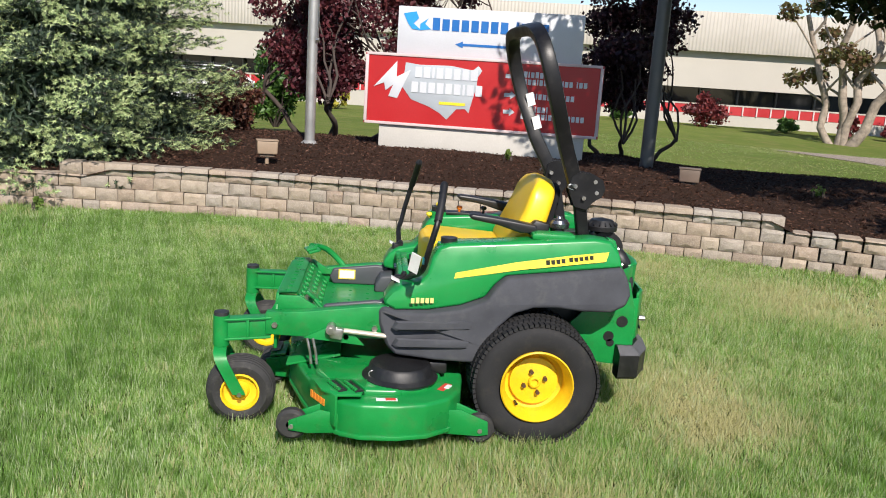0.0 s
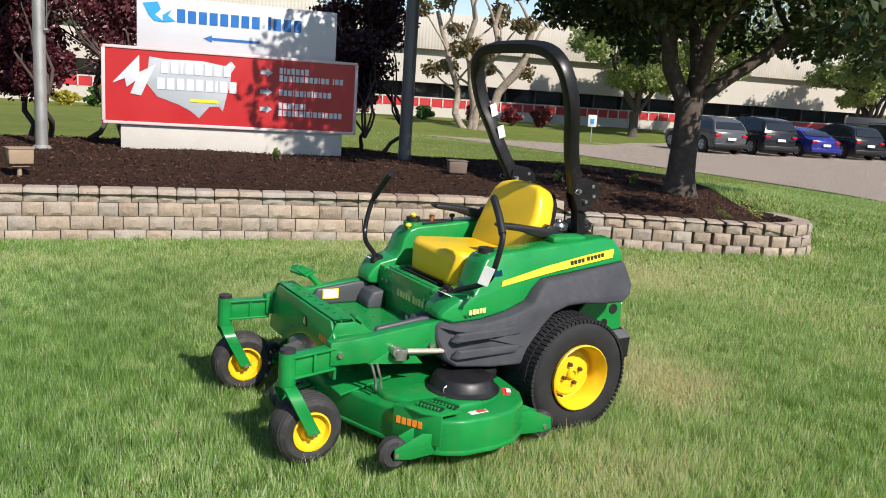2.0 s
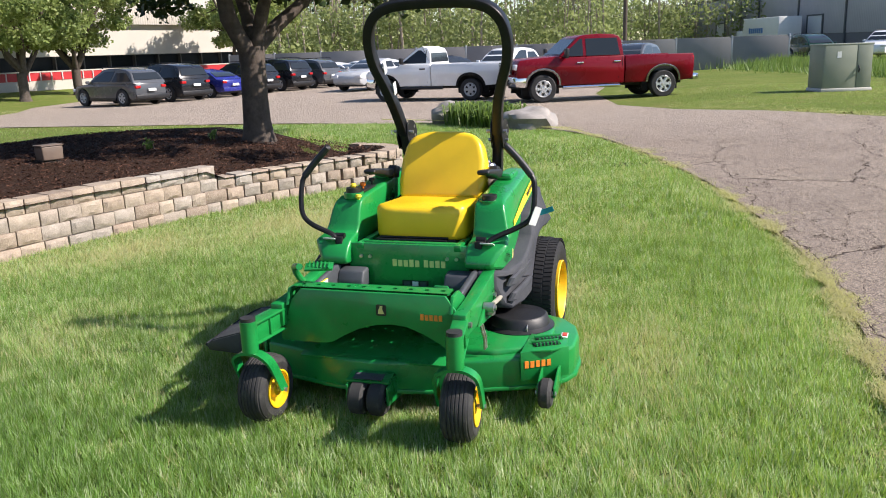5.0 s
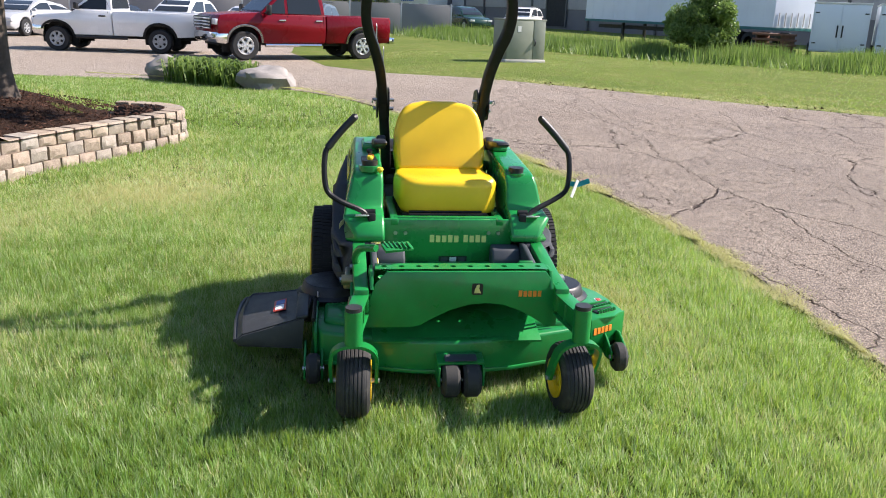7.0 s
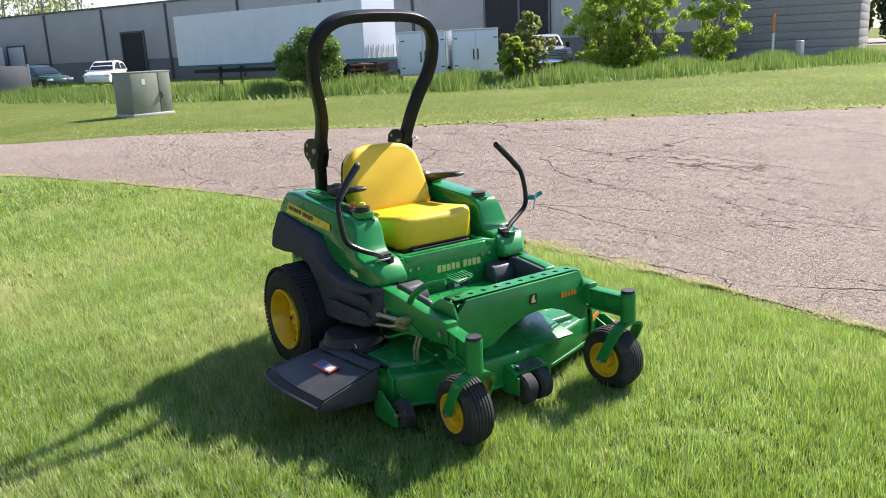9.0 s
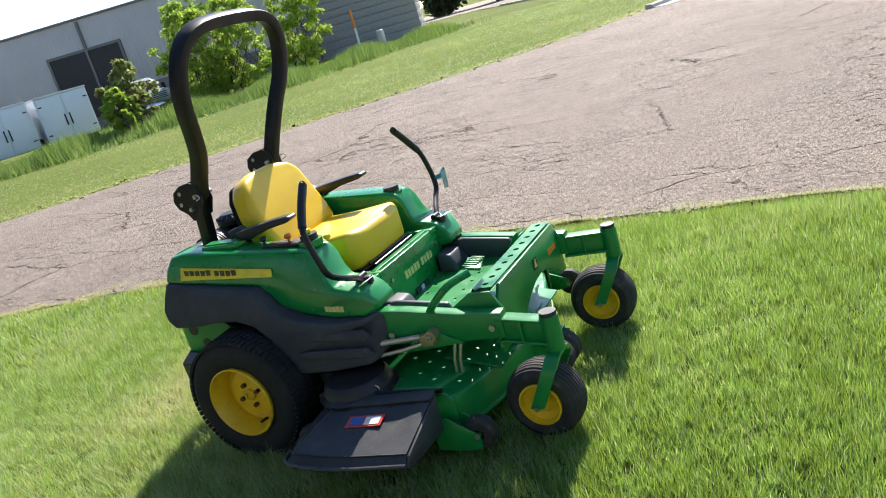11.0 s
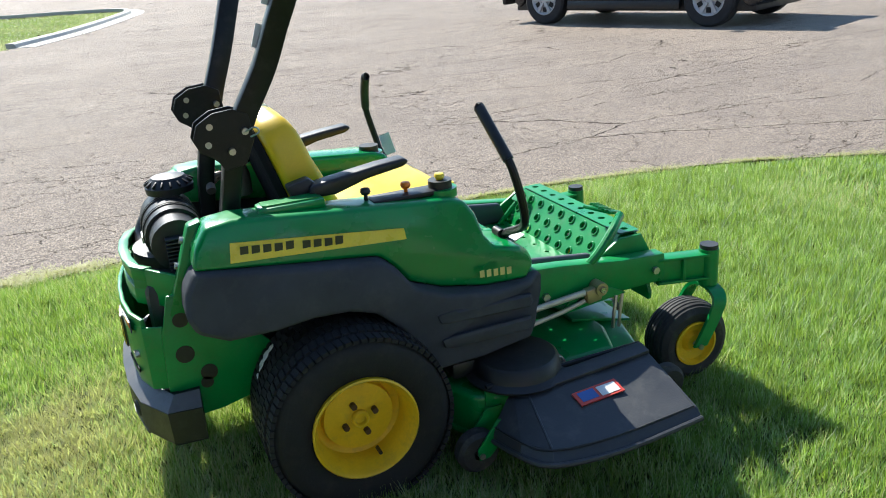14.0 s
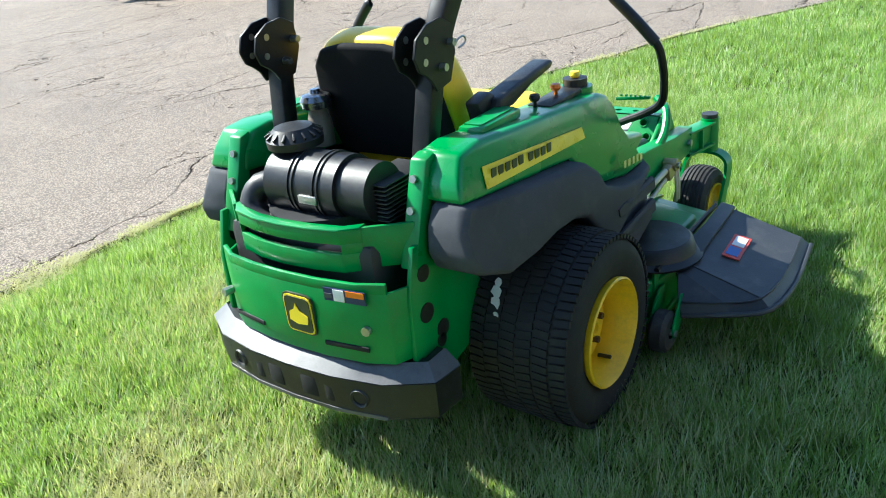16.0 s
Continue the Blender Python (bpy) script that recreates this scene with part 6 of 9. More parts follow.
def pole(name, at, r0, r1, h, mt, label):
    t = thing(name, label, "flagpole", at)
    bm = B()
    lathe(bm, [(r0, 0), (r0 * 0.98, h * 0.3), (r1, h), (0, h)], Matrix.Identity(4), 24)
    part("shaft", bm, mt, t)
    bm = B()
    lathe(bm, [(r0 * 1.7, -0.1), (r0 * 1.7, 0.02), (r0 * 1.25, 0.05), (r0 * 1.02, 0.055)], Matrix.Identity(4), 24)
    part("collar", bm, mt, t, "metal base collar")
    return t


p1 = pole("flagpole", (-1.56, 6.85, 0.60), 0.066, 0.045, 7.5, alu, "pale aluminium flagpole standing in the mulch")
bm = B()
cyl(bm, (0.05, -0.05, 1.30), (0.085, -0.06, 1.30), 0.03, 10, 0.004)
tube(bm, [(0.07, -0.07, 1.33), (0.075, -0.075, 1.6), (0.06, -0.06, 2.1)], 0.006, 6)
part("cleat", bm, steel, p1, "rope cleat")
pole("flagpole", (2.62, 6.13, 0.56), 0.083, 0.07, 7.5, dark_pole, "dark grey steel pole standing in the mulch")

flood_mat = surf("tan_floodlight", (0.30, 0.22, 0.15), 0.6, 0.1, 6, 80, 0.06)


def floodlight(at, turn, mt, label):
    t = thing("floodlight", label, "floodlight", at, turn, "floodlights in the bed")
    bm = B()
    prism(bm, [(-0.105, 0.03), (-0.112, 0.170), (0.112, 0.170), (0.105, 0.03)], "y", -0.08, 0.08, 0.012, 3)
    part("housing", bm, mt, t)
    bm = B()
    box(bm, (0, 0.082, 0.10), (0.18, 0.006, 0.11), 0.002)
    part("lens", bm, glass_dark, t, "dark glass lens")
    bm = B()
    cyl(bm, (0, 0, -0.08), (0, 0, 0.055), 0.022, 12)
    box(bm, (0, 0, 0.010), (0.16, 0.10, 0.012), 0.003)
    part("stem", bm, mt, t, "short stem")
    bm = B()
    box(bm, (0, 0, 0.177), (0.236, 0.172, 0.012), 0.004)
    part("lid", bm, mt, t, "flat lid")


floodlight((-1.88, 5.25, 0.585), 12, flood_mat, "tan metal floodlight box aimed at the sign")
# a like tan box; the shade it stands in is put into its colour
floodlight((2.75, 5.02, 0.565), -20, surf("tan_floodlight_shaded", (0.14, 0.10, 0.075), 0.6), "tan metal floodlight box aimed at the sign, painted darker for shade")

# ---- trees and shrubs ----
bark = surf("grey_bark", (0.095, 0.078, 0.066), 0.95, 0.35, 9, 45, 1.0, dirt=(0.05, 0.042, 0.034), dirt_amt=0.6, spec=0.1)
bark_dark = surf("dark_bark", (0.060, 0.045, 0.038), 0.95, 0.3, 12, 60, 0.8)
purple_leaf = leaf_mat("purple_leaves", [(0.035, 0.008, 0.014), (0.075, 0.016, 0.024), (0.13, 0.030, 0.038), (0.20, 0.055, 0.05)], 0.3)
purple_dark = leaf_mat("dark_purple_leaves", [(0.014, 0.006, 0.010), (0.030, 0.010, 0.016), (0.055, 0.016, 0.024), (0.09, 0.03, 0.035)], 0.25)
crab_leaf = leaf_mat("dark_green_leaves", [(0.012, 0.028, 0.010), (0.028, 0.055, 0.014), (0.055, 0.085, 0.022), (0.12, 0.075, 0.035)], 0.3)
tree_leaf = leaf_mat("fresh_leaves", [(0.07, 0.125, 0.028), (0.13, 0.215, 0.045), (0.20, 0.30, 0.07), (0.28, 0.37, 0.11)], 0.45)
lime_leaf = leaf_mat("lime_leaves", [(0.17, 0.27, 0.03), (0.27, 0.40, 0.045), (0.38, 0.50, 0.07), (0.48, 0.56, 0.14)], 0.55)
bush_leaf = leaf_mat("bush_leaves", [(0.03, 0.08, 0.015), (0.06, 0.14, 0.025), (0.10, 0.20, 0.04), (0.15, 0.26, 0.06)], 0.35)
red_leaf = leaf_mat("red_leaves", [(0.06, 0.010, 0.014), (0.12, 0.018, 0.022), (0.19, 0.030, 0.030), (0.26, 0.06, 0.05)], 0.3)
barberry_leaf = leaf_mat("barberry_leaves", [(0.022, 0.009, 0.008), (0.060, 0.020, 0.014), (0.11, 0.040, 0.024), (0.17, 0.075, 0.045)], 0.25)
nd = Nodes("spruce_needles")
young = nd.n("Attribute")
young.attribute_name = "young"
isl = nd.n("NewGeometry").outputs["Random Per Island"]
old_col = nd.ramp(isl, [(0, (0.012, 0.026, 0.014)), (0.6, (0.035, 0.062, 0.034)), (1, (0.075, 0.105, 0.055))])
new_col = nd.ramp(isl, [(0, (0.16, 0.25, 0.10)), (0.5, (0.34, 0.43, 0.18)), (1, (0.52, 0.58, 0.29))])
spruce_leaf = nd.out(nd.mix(young.outputs["Fac"], old_col, new_col), 0.5)
weed_leaf = leaf_mat("weeds", [(0.09, 0.15, 0.03), (0.14, 0.23, 0.045), (0.20, 0.30, 0.065), (0.30, 0.36, 0.13)], 0.5)


def limb(bm, p0, p1, r0, r1, bend=0.15, seed=0, n=9, steps=5):
    r = random.Random(seed)
    p0, p1 = Vector(p0), Vector(p1)
    L = (p1 - p0).length
    pts = [p0]
    for i in range(1, steps):
        t = i / steps
        pts.append(p0.lerp(p1, t) + Vector((r.uniform(-1, 1), r.uniform(-1, 1), r.uniform(-.4, .6))) * L * bend * 0.4)
    pts.append(p1)
    fine = curve_pts(pts, 2)
    k = [(r0 + (r1 - r0) * i / (len(fine) - 1)) / r0 * (1 + 0.06 * r.uniform(-1, 1)) for i in range(len(fine))]
    sweep(bm, fine, circle(r0, n), k)
    return fine


def clumps(rs, count, lumps, shell=0.75):
    """Points in a crown made of many uneven lumps: each lump (centre, radii)."""
    w = np.array([a * b * c for _, (a, b, c) in lumps]) ** 0.67
    pick = rs.choice(len(lumps), count, p=w / w.sum())
    d = rs.normal(size=(count, 3))
    d /= np.linalg.norm(d, axis=1)[:, None]
    rad = rs.uniform(0, 1, (count, 1)) ** 0.5 * (1 - shell * 0.3) + shell * 0.3
    rad *= 1 + 0.12 * rs.normal(size=(count, 1))
    c = np.array([l[0] for l in lumps])[pick]
    s = np.array([l[1] for l in lumps])[pick]
    return c + d * rad * s


def crown_lumps(r, c, rad, n, size):
    out = []
    for _ in range(n):
        a, h = r.uniform(0, 2 * math.pi), r.uniform(-1, 1)
        q = math.sqrt(max(1 - h * h, 0)) * r.uniform(0.35, 1.0)
        s = size * r.uniform(0.6, 1.3)
        out.append(((c[0] + rad[0] * q * math.cos(a), c[1] + rad[1] * q * math.sin(a), c[2] + rad[2] * h), (s, s, s * r.uniform(0.6, 0.9))))
    return out


def tree(name, label, at, trunk_r, fork, crown_c, crown_r, leaves, leaf_size, leaf_material, bark_material, seed, stems=5, lumps=40, lump=0.7, trunks=1, group=""):
    """A tapered trunk that forks into limbs, with a crown of leaf clumps."""
    r = random.Random(seed)
    rs = np.random.default_rng(seed)
    t = thing(name, label, "tree", at, 0, group)
    bm = B()
    ls = crown_lumps(r, crown_c, crown_r, lumps, lump)
    for k in range(trunks):
        a = 2 * math.pi * k / max(trunks, 1) + r.uniform(-.4, .4)
        foot = Vector((0.10 * trunks * math.cos(a), 0.10 * trunks * math.sin(a), -0.15)) if trunks > 1 else Vector((0, 0, -0.15))
        top = Vector((foot.x * 3 + r.uniform(-.1, .1), foot.y * 3 + r.uniform(-.1, .1), fork))
        if trunks == 1:
            lathe(bm, [(trunk_r * 1.7, -0.15), (trunk_r * 1.35, 0.02), (trunk_r * 1.1, 0.18), (trunk_r, 0.4), (trunk_r * 0.97, fork)], Matrix.Identity(4), 16)
        else:
            limb(bm, foot, top, trunk_r, trunk_r * 0.7, 0.12, seed + k)
        for i in range(stems):
            b = 2 * math.pi * (i + r.uniform(-.3, .3)) / stems + k
            e = Vector((crown_c[0] + crown_r[0] * 0.55 * math.cos(b), crown_c[1] + crown_r[1] * 0.55 * math.sin(b), crown_c[2] + crown_r[2] * r.uniform(-.2, .5)))
            base = top + Vector((0, 0, -r.uniform(0, 0.12)))
            fine = limb(bm, base, e, trunk_r * (0.62 if trunks == 1 else 0.5), trunk_r * 0.14, 0.16, seed * 7 + i + k * 31)
            for j in range(3):
                m_ = fine[len(fine) * (j + 2) // 6]
                e2 = Vector(r.choice(ls)[0])
                if (e2 - m_).length < max(crown_r) * 1.3:
                    limb(bm, m_, e2, trunk_r * 0.22, trunk_r * 0.05, 0.15, seed * 5 + i * 3 + j, 6, 4)
    part("trunk", bm, bark_material, t, "", 60)
    pts = clumps(rs, leaves, ls)
    me = leaf_mesh("crown", pts, leaf_size, leaf_material)
    cr = new("crown", me)
    cr.parent = t
    return t


def shrub(name, label, at, rad, leaves, leaf_size, material, seed, group="", twigs=14):
    r = random.Random(seed)
    rs = np.random.default_rng(seed)
    t = thing(name, label, "shrub", at, 0, group)
    bm = B()
    for i in range(twigs):
        a = r.uniform(0, 6.28)
        limb(bm, (0.05 * math.cos(a), 0.05 * math.sin(a), -0.05), (rad[0] * 0.7 * math.cos(a), rad[1] * 0.7 * math.sin(a), rad[2] * r.uniform(0.8, 1.6)), 0.012 + 0.012 * rad[2], 0.004, 0.2, seed + i, 5, 3)
    part("stems", bm, bark_dark, t)
    ls = crown_lumps(r, (0, 0, rad[2] * 1.02), (rad[0] * 0.7, rad[1] * 0.7, rad[2] * 0.7), 22, min(rad) * 0.42)
    cr = new("foliage", leaf_mesh("foliage", clumps(rs, leaves, ls), leaf_size, material))
    cr.parent = t
    return t


# the large tree on the bed; its limbs fork low
def bed_tree():
    t = thing("shade_tree", "large forked shade tree with dark green leaves in the mulch", "tree", (5.72, 4.30, 0.52))
    bm = B()
    lathe(bm, [(0.26, -0.15), (0.205, 0.03), (0.180, 0.20), (0.170, 0.5), (0.165, 0.9), (0.175, 1.15)], Matrix.Identity(4), 20)
    for v in bm.verts:
        k = 1 + 0.07 * noise.noise((v.co.x * 6, v.co.y * 6, v.co.z * 1.5))
        v.co.x, v.co.y = v.co.x * k, v.co.y * k
    forks = [((0.05, 0.0, 1.05), (1.6, -1.0, 2.7), 0.095), ((-0.05, 0.0, 1.05), (-0.8, 0.5, 3.2), 0.115), ((0.0, 0.0, 1.1), (0.4, 0.9, 3.4), 0.095), ((0.0, -0.05, 1.05), (-0.5, -1.2, 3.1), 0.09)]
    ends = []
    for i, (a, b, r0) in enumerate(forks):
        f = limb(bm, a, b, r0, r0 * 0.6, 0.10, 20 + i, 12, 5)
        for j in range(4):
            m_ = f[len(f) * (j + 3) // 7]
            ang = i * 1.7 + j * 1.9
            e = Vector(b) + Vector((1.6 * math.cos(ang), 1.6 * math.sin(ang), 0.7 + 0.5 * j))
            limb(bm, m_, e, r0 * 0.45, 0.02, 0.14, 50 + i * 5 + j, 8, 5)
    part("trunk", bm, bark, t, "rough grey-brown bark", 60)
    r = random.Random(3)
    rs = np.random.default_rng(3)
    ls = crown_lumps(r, (-0.95, -0.2, 4.0), (3.1, 2.7, 1.5), 80, 0.75)
    for a in range(44):   # twigs that hang at the skirt of the crown
        q = 2 * math.pi * a / 44
        rr = r.uniform(1.2, 2.9)
        ls.append(((rr * math.cos(q) - 0.5, rr * math.sin(q) - 0.2, r.uniform(1.75, 2.75) + (0.65 if math.cos(q) < -0.25 else 0.0)), (0.45, 0.45, 0.28)))
    cr = new("crown", leaf_mesh("crown", clumps(rs, 78000, ls), 0.068, crab_leaf))
    cr.parent = t


bed_tree()
tree("purple_plum_tree", "small purple-leaved tree with several stems behind the flagpole", (-1.35, 9.2, 0.45), 0.045, 0.75, (-0.32, 0, 2.2), (0.95, 0.95, 1.4), 32000, 0.043, purple_leaf, bark_dark, 31, 4, 60, 0.34, 4, "purple trees")
tree("purple_plum_tree", "purple-leaved tree rising behind the sign", (0.3, 10.8, 0.40), 0.05, 0.9, (0, 0, 2.5), (1.25, 0.9, 1.2), 18000, 0.047, purple_leaf, bark_dark, 33, 4, 50, 0.36, 3, "purple trees")
tree("purple_plum_tree", "dark purple-leaved tree with bare forked stems", (2.98, 8.55, 0.45), 0.038, 0.45, (0, 0, 2.0), (0.72, 0.72, 1.05), 24000, 0.040, purple_dark, bark_dark, 35, 5, 55, 0.30, 3, "purple trees")
shrub("barberry_shrub", "round reddish-brown shrub beside the spruce", (-2.86, 8.5, 0.45), (0.46, 0.45, 0.58), 8500, 0.033, barberry_leaf, 41)
shrub("evergreen_shrub", "green spreading shrub on the far lawn", (-3.0, 15.0, 0.3), (0.8, 0.8, 0.95), 5500, 0.07, bush_leaf, 42)


def spruce():
    """A broad young spruce: drooping boughs, each with side twigs that end in stars of needles."""
    t = thing("spruce_tree", "broad blue-green spruce with pale new tips, hanging over the wall", "tree", (-4.55, 6.35, 0.42))
    r = random.Random(9)
    rs = np.random.default_rng(9)
    up = Vector((0, 0, 1))
    bm = B()
    lathe(bm, [(0.16, -0.2), (0.13, 0.3), (0.05, 4.2), (0.0, 6.0)], Matrix.Identity(4), 12)
    shoots = []
    z = 0.06
    while z < 5.8:
        reach = 2.40 * (1 - z / 6.1) ** 0.85 + 0.12
        nb = int(9 + 7 * (1 - z / 6))
        for i in range(nb):
            a = 2 * math.pi * (i + r.random()) / nb
            L = reach * r.uniform(0.70, 1.08)
            d = Vector((math.cos(a), math.sin(a), 0))
            lift = r.uniform(-0.10, 0.10)
            pts = [Vector((0, 0, z)) + d * L * q + Vector((0, 0, lift - 0.14 * L * q * q + 0.10 * L * q ** 4)) for q in (0.05, 0.35, 0.7, 1.0)]
            sweep(bm, pts, circle(0.022 * (1 - z / 7), 5), [1, 0.7, 0.45, 0.2])
            fine = curve_pts(pts, 6)
            sd = d.cross(up)
            for q, p in enumerate(fine):
                u = q / (len(fine) - 1)
                if u < 0.2:
                    continue
                w = 0.36 * L * (1.05 - u) ** 0.7 * (0.35 + u) + 0.05
                for side in (-1, 1):
                    tw = (sd * side + d * r.uniform(0.5, 1.0)).normalized()
                    m = max(2, int(w / 0.055))
                    for k in range(m):
                        v = (k + r.random()) / m
                        at = p + tw * (w * v) + Vector((0, 0, -0.20 * w * v * v + r.uniform(-0.07, 0.06)))
                        way = (tw * (0.4 + 0.6 * v) + d * 0.5 + sd * r.uniform(-0.7, 0.7) + up * r.uniform(-0.45, 0.75)).normalized()
                        fresh = 1.0 if v > 0.42 and u > 0.40 and r.random() < 0.84 else 0.0
                        shoots.append((tuple(at), tuple(way), fresh))
        z += 0.155 + 0.05 * z / 3
    part("trunk", bm, bark_dark, t)
    P = np.array([q[0] for q in shoots])
    D = np.array([q[1] for q in shoots])
    F = np.array([q[2] for q in shoots])
    per = 13
    P, D, F = np.repeat(P, per, 0), np.repeat(D, per, 0), np.repeat(F, per)
    n = len(P)
    ray = rs.normal(size=(n, 3))
    ray -= D * (ray * D).sum(1)[:, None]
    ray /= np.linalg.norm(ray, axis=1)[:, None] + 1e-9
    foot = P + D * rs.uniform(-0.03, 0.05, (n, 1))
    go = D * 0.75 + ray
    go /= np.linalg.norm(go, axis=1)[:, None]
    side = np.cross(go, D)
    side /= np.linalg.norm(side, axis=1)[:, None] + 1e-9
    long = rs.uniform(0.028, 0.050, (n, 1))
    verts = np.stack([foot - side * 0.006, foot + side * 0.006, foot + go * long], 1).reshape(-1, 3)
    me = mesh_from("foliage", verts, np.arange(n * 3).reshape(-1, 3), 3, spruce_leaf)
    at = me.attributes.new("young", "FLOAT", "POINT")
    at.data.foreach_set("value", np.repeat(F, 3).astype(np.float32))
    cr = new("foliage", me)
    cr.parent = t
    # the dense old needles inside, in shade
    m = 75000
    zz = 5.6 * (1 - rs.uniform(0, 1, m) ** 0.45)
    rad = (2.40 * (1 - zz / 6.1) ** 0.85) * rs.uniform(0.25, 0.72, m)
    ang = rs.uniform(0, 2 * math.pi, m)
    inner = np.stack([rad * np.cos(ang), rad * np.sin(ang), zz + 0.03 - 0.08 * rad], 1)
    old = new("old_foliage", leaf_mesh("old_foliage", inner, 0.024, spruce_leaf, 0.2, 0.3, 4.5))
    old.parent = t


spruce()

# weeds that poke out of the mulch
for x, y in ((5.35, 4.75), (0.9, 6.1), (-3.9, 4.25), (4.2, 4.9)):
    shrub("weed", "small green weed in the mulch", (x, y, bed_z(x, y) if y > 4.5 else 0.05), (0.07, 0.07, 0.07), 60, 0.03, weed_leaf, int(x * 10) + 77, "weeds in the bed", 5)

# ---- boulders with day lilies at the corner of the lot ----
rock_mat = surf("boulder", (0.27, 0.25, 0.23), 0.9, 0.3, 3, 30, 0.8, dirt=(0.14, 0.13, 0.11), dirt_amt=0.5)
for x, y, r_, sd in ((13.9, 4.05, (0.50, 0.42, 0.30), 1.0), (12.05, 1.85, (0.55, 0.48, 0.30), 4.0)):
    bm = B()
    blob(bm, (x, y, gz(x, y) + 0.16), r_, 0.22, 1.4, 3, sd)
    solo("boulder", bm, rock_mat, "pale grey boulder beside day lilies", "boulder", "boulders", angle=40)


def lilies():
    rs = np.random.default_rng(4)
    n = 1500
    u = rs.uniform(0, 1, n)
    x = 12.45 + 1.1 * u + rs.normal(size=n) * 0.22
    y = 2.35 + 1.3 * u + rs.normal(size=n) * 0.22
    base = np.stack([x, y, np.full(n, -0.1)], 1)
    a = rs.uniform(0, 6.28, n)
    d = np.stack([np.cos(a), np.sin(a), np.zeros(n)], 1)
    s = np.stack([-np.sin(a), np.cos(a), np.zeros(n)], 1) * 0.014
    h = rs.uniform(0.3, 0.55, (n, 1))
    mid = base + d * 0.10 + np.array([0, 0, 1]) * h
    tip = base + d * 0.32 + np.array([0, 0, 1]) * h * 0.8
    v = np.stack([base - s, base + s, mid + s, mid - s, tip], 1).reshape(-1, 3)
    i = np.arange(n)[:, None] * 5
    f = np.concatenate([i + [0, 1, 2], i + [0, 2, 3], i + [3, 2, 4]], 1).reshape(-1, 3)
    tagged(new("day_lilies", mesh_from("day_lilies", v, f, 3, weed_leaf)), "clump of green day lily leaves between boulders", "plants", kind="stuff")


lilies()

# ---- vehicles ----
def paint(name, c, rough=0.25):
    return surf(name, c, rough, 0.05, 1.5, 300, 0.01, coat=0.45, rvar=0.05, spec=0.35)


p_grey, p_black, p_blue = paint("grey_car_paint", (0.075, 0.080, 0.088)), paint("black_car_paint", (0.012, 0.013, 0.016)), paint("blue_car_paint", (0.02, 0.025, 0.20))
p_white, p_red, p_silver = paint("white_car_paint", (0.78, 0.78, 0.78)), surf("red_truck_paint", (0.16, 0.0022, 0.009), 0.28, 0.06, 1.5, 300, 0.01, coat=0.12, rvar=0.05, spec=0.22), paint("silver_car_paint", (0.42, 0.43, 0.44))
p_green = paint("dark_green_car_paint", (0.015, 0.05, 0.035))
tail_red = surf("tail_light_red", (0.40, 0.008, 0.008), 0.2, 0.05)
lamp_clear = surf("headlight_glass", (0.65, 0.66, 0.68), 0.1, 0.05)
wheel_bright = surf("polished_wheel", (0.62, 0.62, 0.63), 0.3, 0.08, 9, 100, 0.02, metal=0.6)
car_tyre = surf("car_tyre", (0.016, 0.016, 0.017), 0.8, 0.1)


def wheel_parts(t, x, y, r, w, rim_mat):
    """A road wheel at (x, y); y tells the side."""
    s = 1 if y > 0 else -1
    m = facing((x, y, r), (0, s, 0))
    bm = B()
    lathe(bm, [(r * 0.58, -w / 2), (r * 0.92, -w / 2), (r, -w / 2 + 0.03), (r, w / 2 - 0.03), (r * 0.92, w / 2), (r * 0.62, w / 2)], m, 24)
    wh = part("wheel", bm, car_tyre, t, "road wheel")
    bm = B()
    lathe(bm, [(r * 0.63, w / 2 - 0.004), (r * 0.60, w / 2 + 0.006), (r * 0.52, w / 2 - 0.03), (r * 0.20, w / 2 - 0.035), (r * 0.14, w / 2 - 0.005), (0, w / 2)], m, 20)
    for k in range(6):
        a = 2 * math.pi * k / 6
        q = m @ pose(r * 0.36 * math.cos(a), r * 0.36 * math.sin(a), w / 2 - 0.012, 0, 0, math.degrees(a)) @ Matrix.Diagonal((r * 0.42, r * 0.13, 0.03, 1))
        bmesh.ops.create_cube(bm, size=1, matrix=q)
    part("rim", bm, rim_mat, wh, "spoked rim")
    # black blocks paint in the shade between the spokes
    for k in range(6):
        a = 2 * math.pi * (k + 0.5) / 6
        bm = B()
        q = m @ pose(r * 0.40 * math.cos(a), r * 0.40 * math.sin(a), w / 2 - 0.026, 0, 0, math.degrees(a)) @ Matrix.Diagonal((r * 0.19, r * 0.17, 0.02, 1))
        bmesh.ops.create_cube(bm, size=1, matrix=q)
        part("spoke_gap", bm, slot_black, wh)


def arch_profile(base, wheels, r):
    """Cuts round wheel arches into the lower edge of a side outline; base is the height of the sill."""
    pts = []
    for cx in sorted(wheels):
        for k in range(7):
            a = math.pi - math.pi * k / 6
            pts.append((cx + r * math.cos(a), max(base, 0.36 + r * math.sin(a))))
    return pts


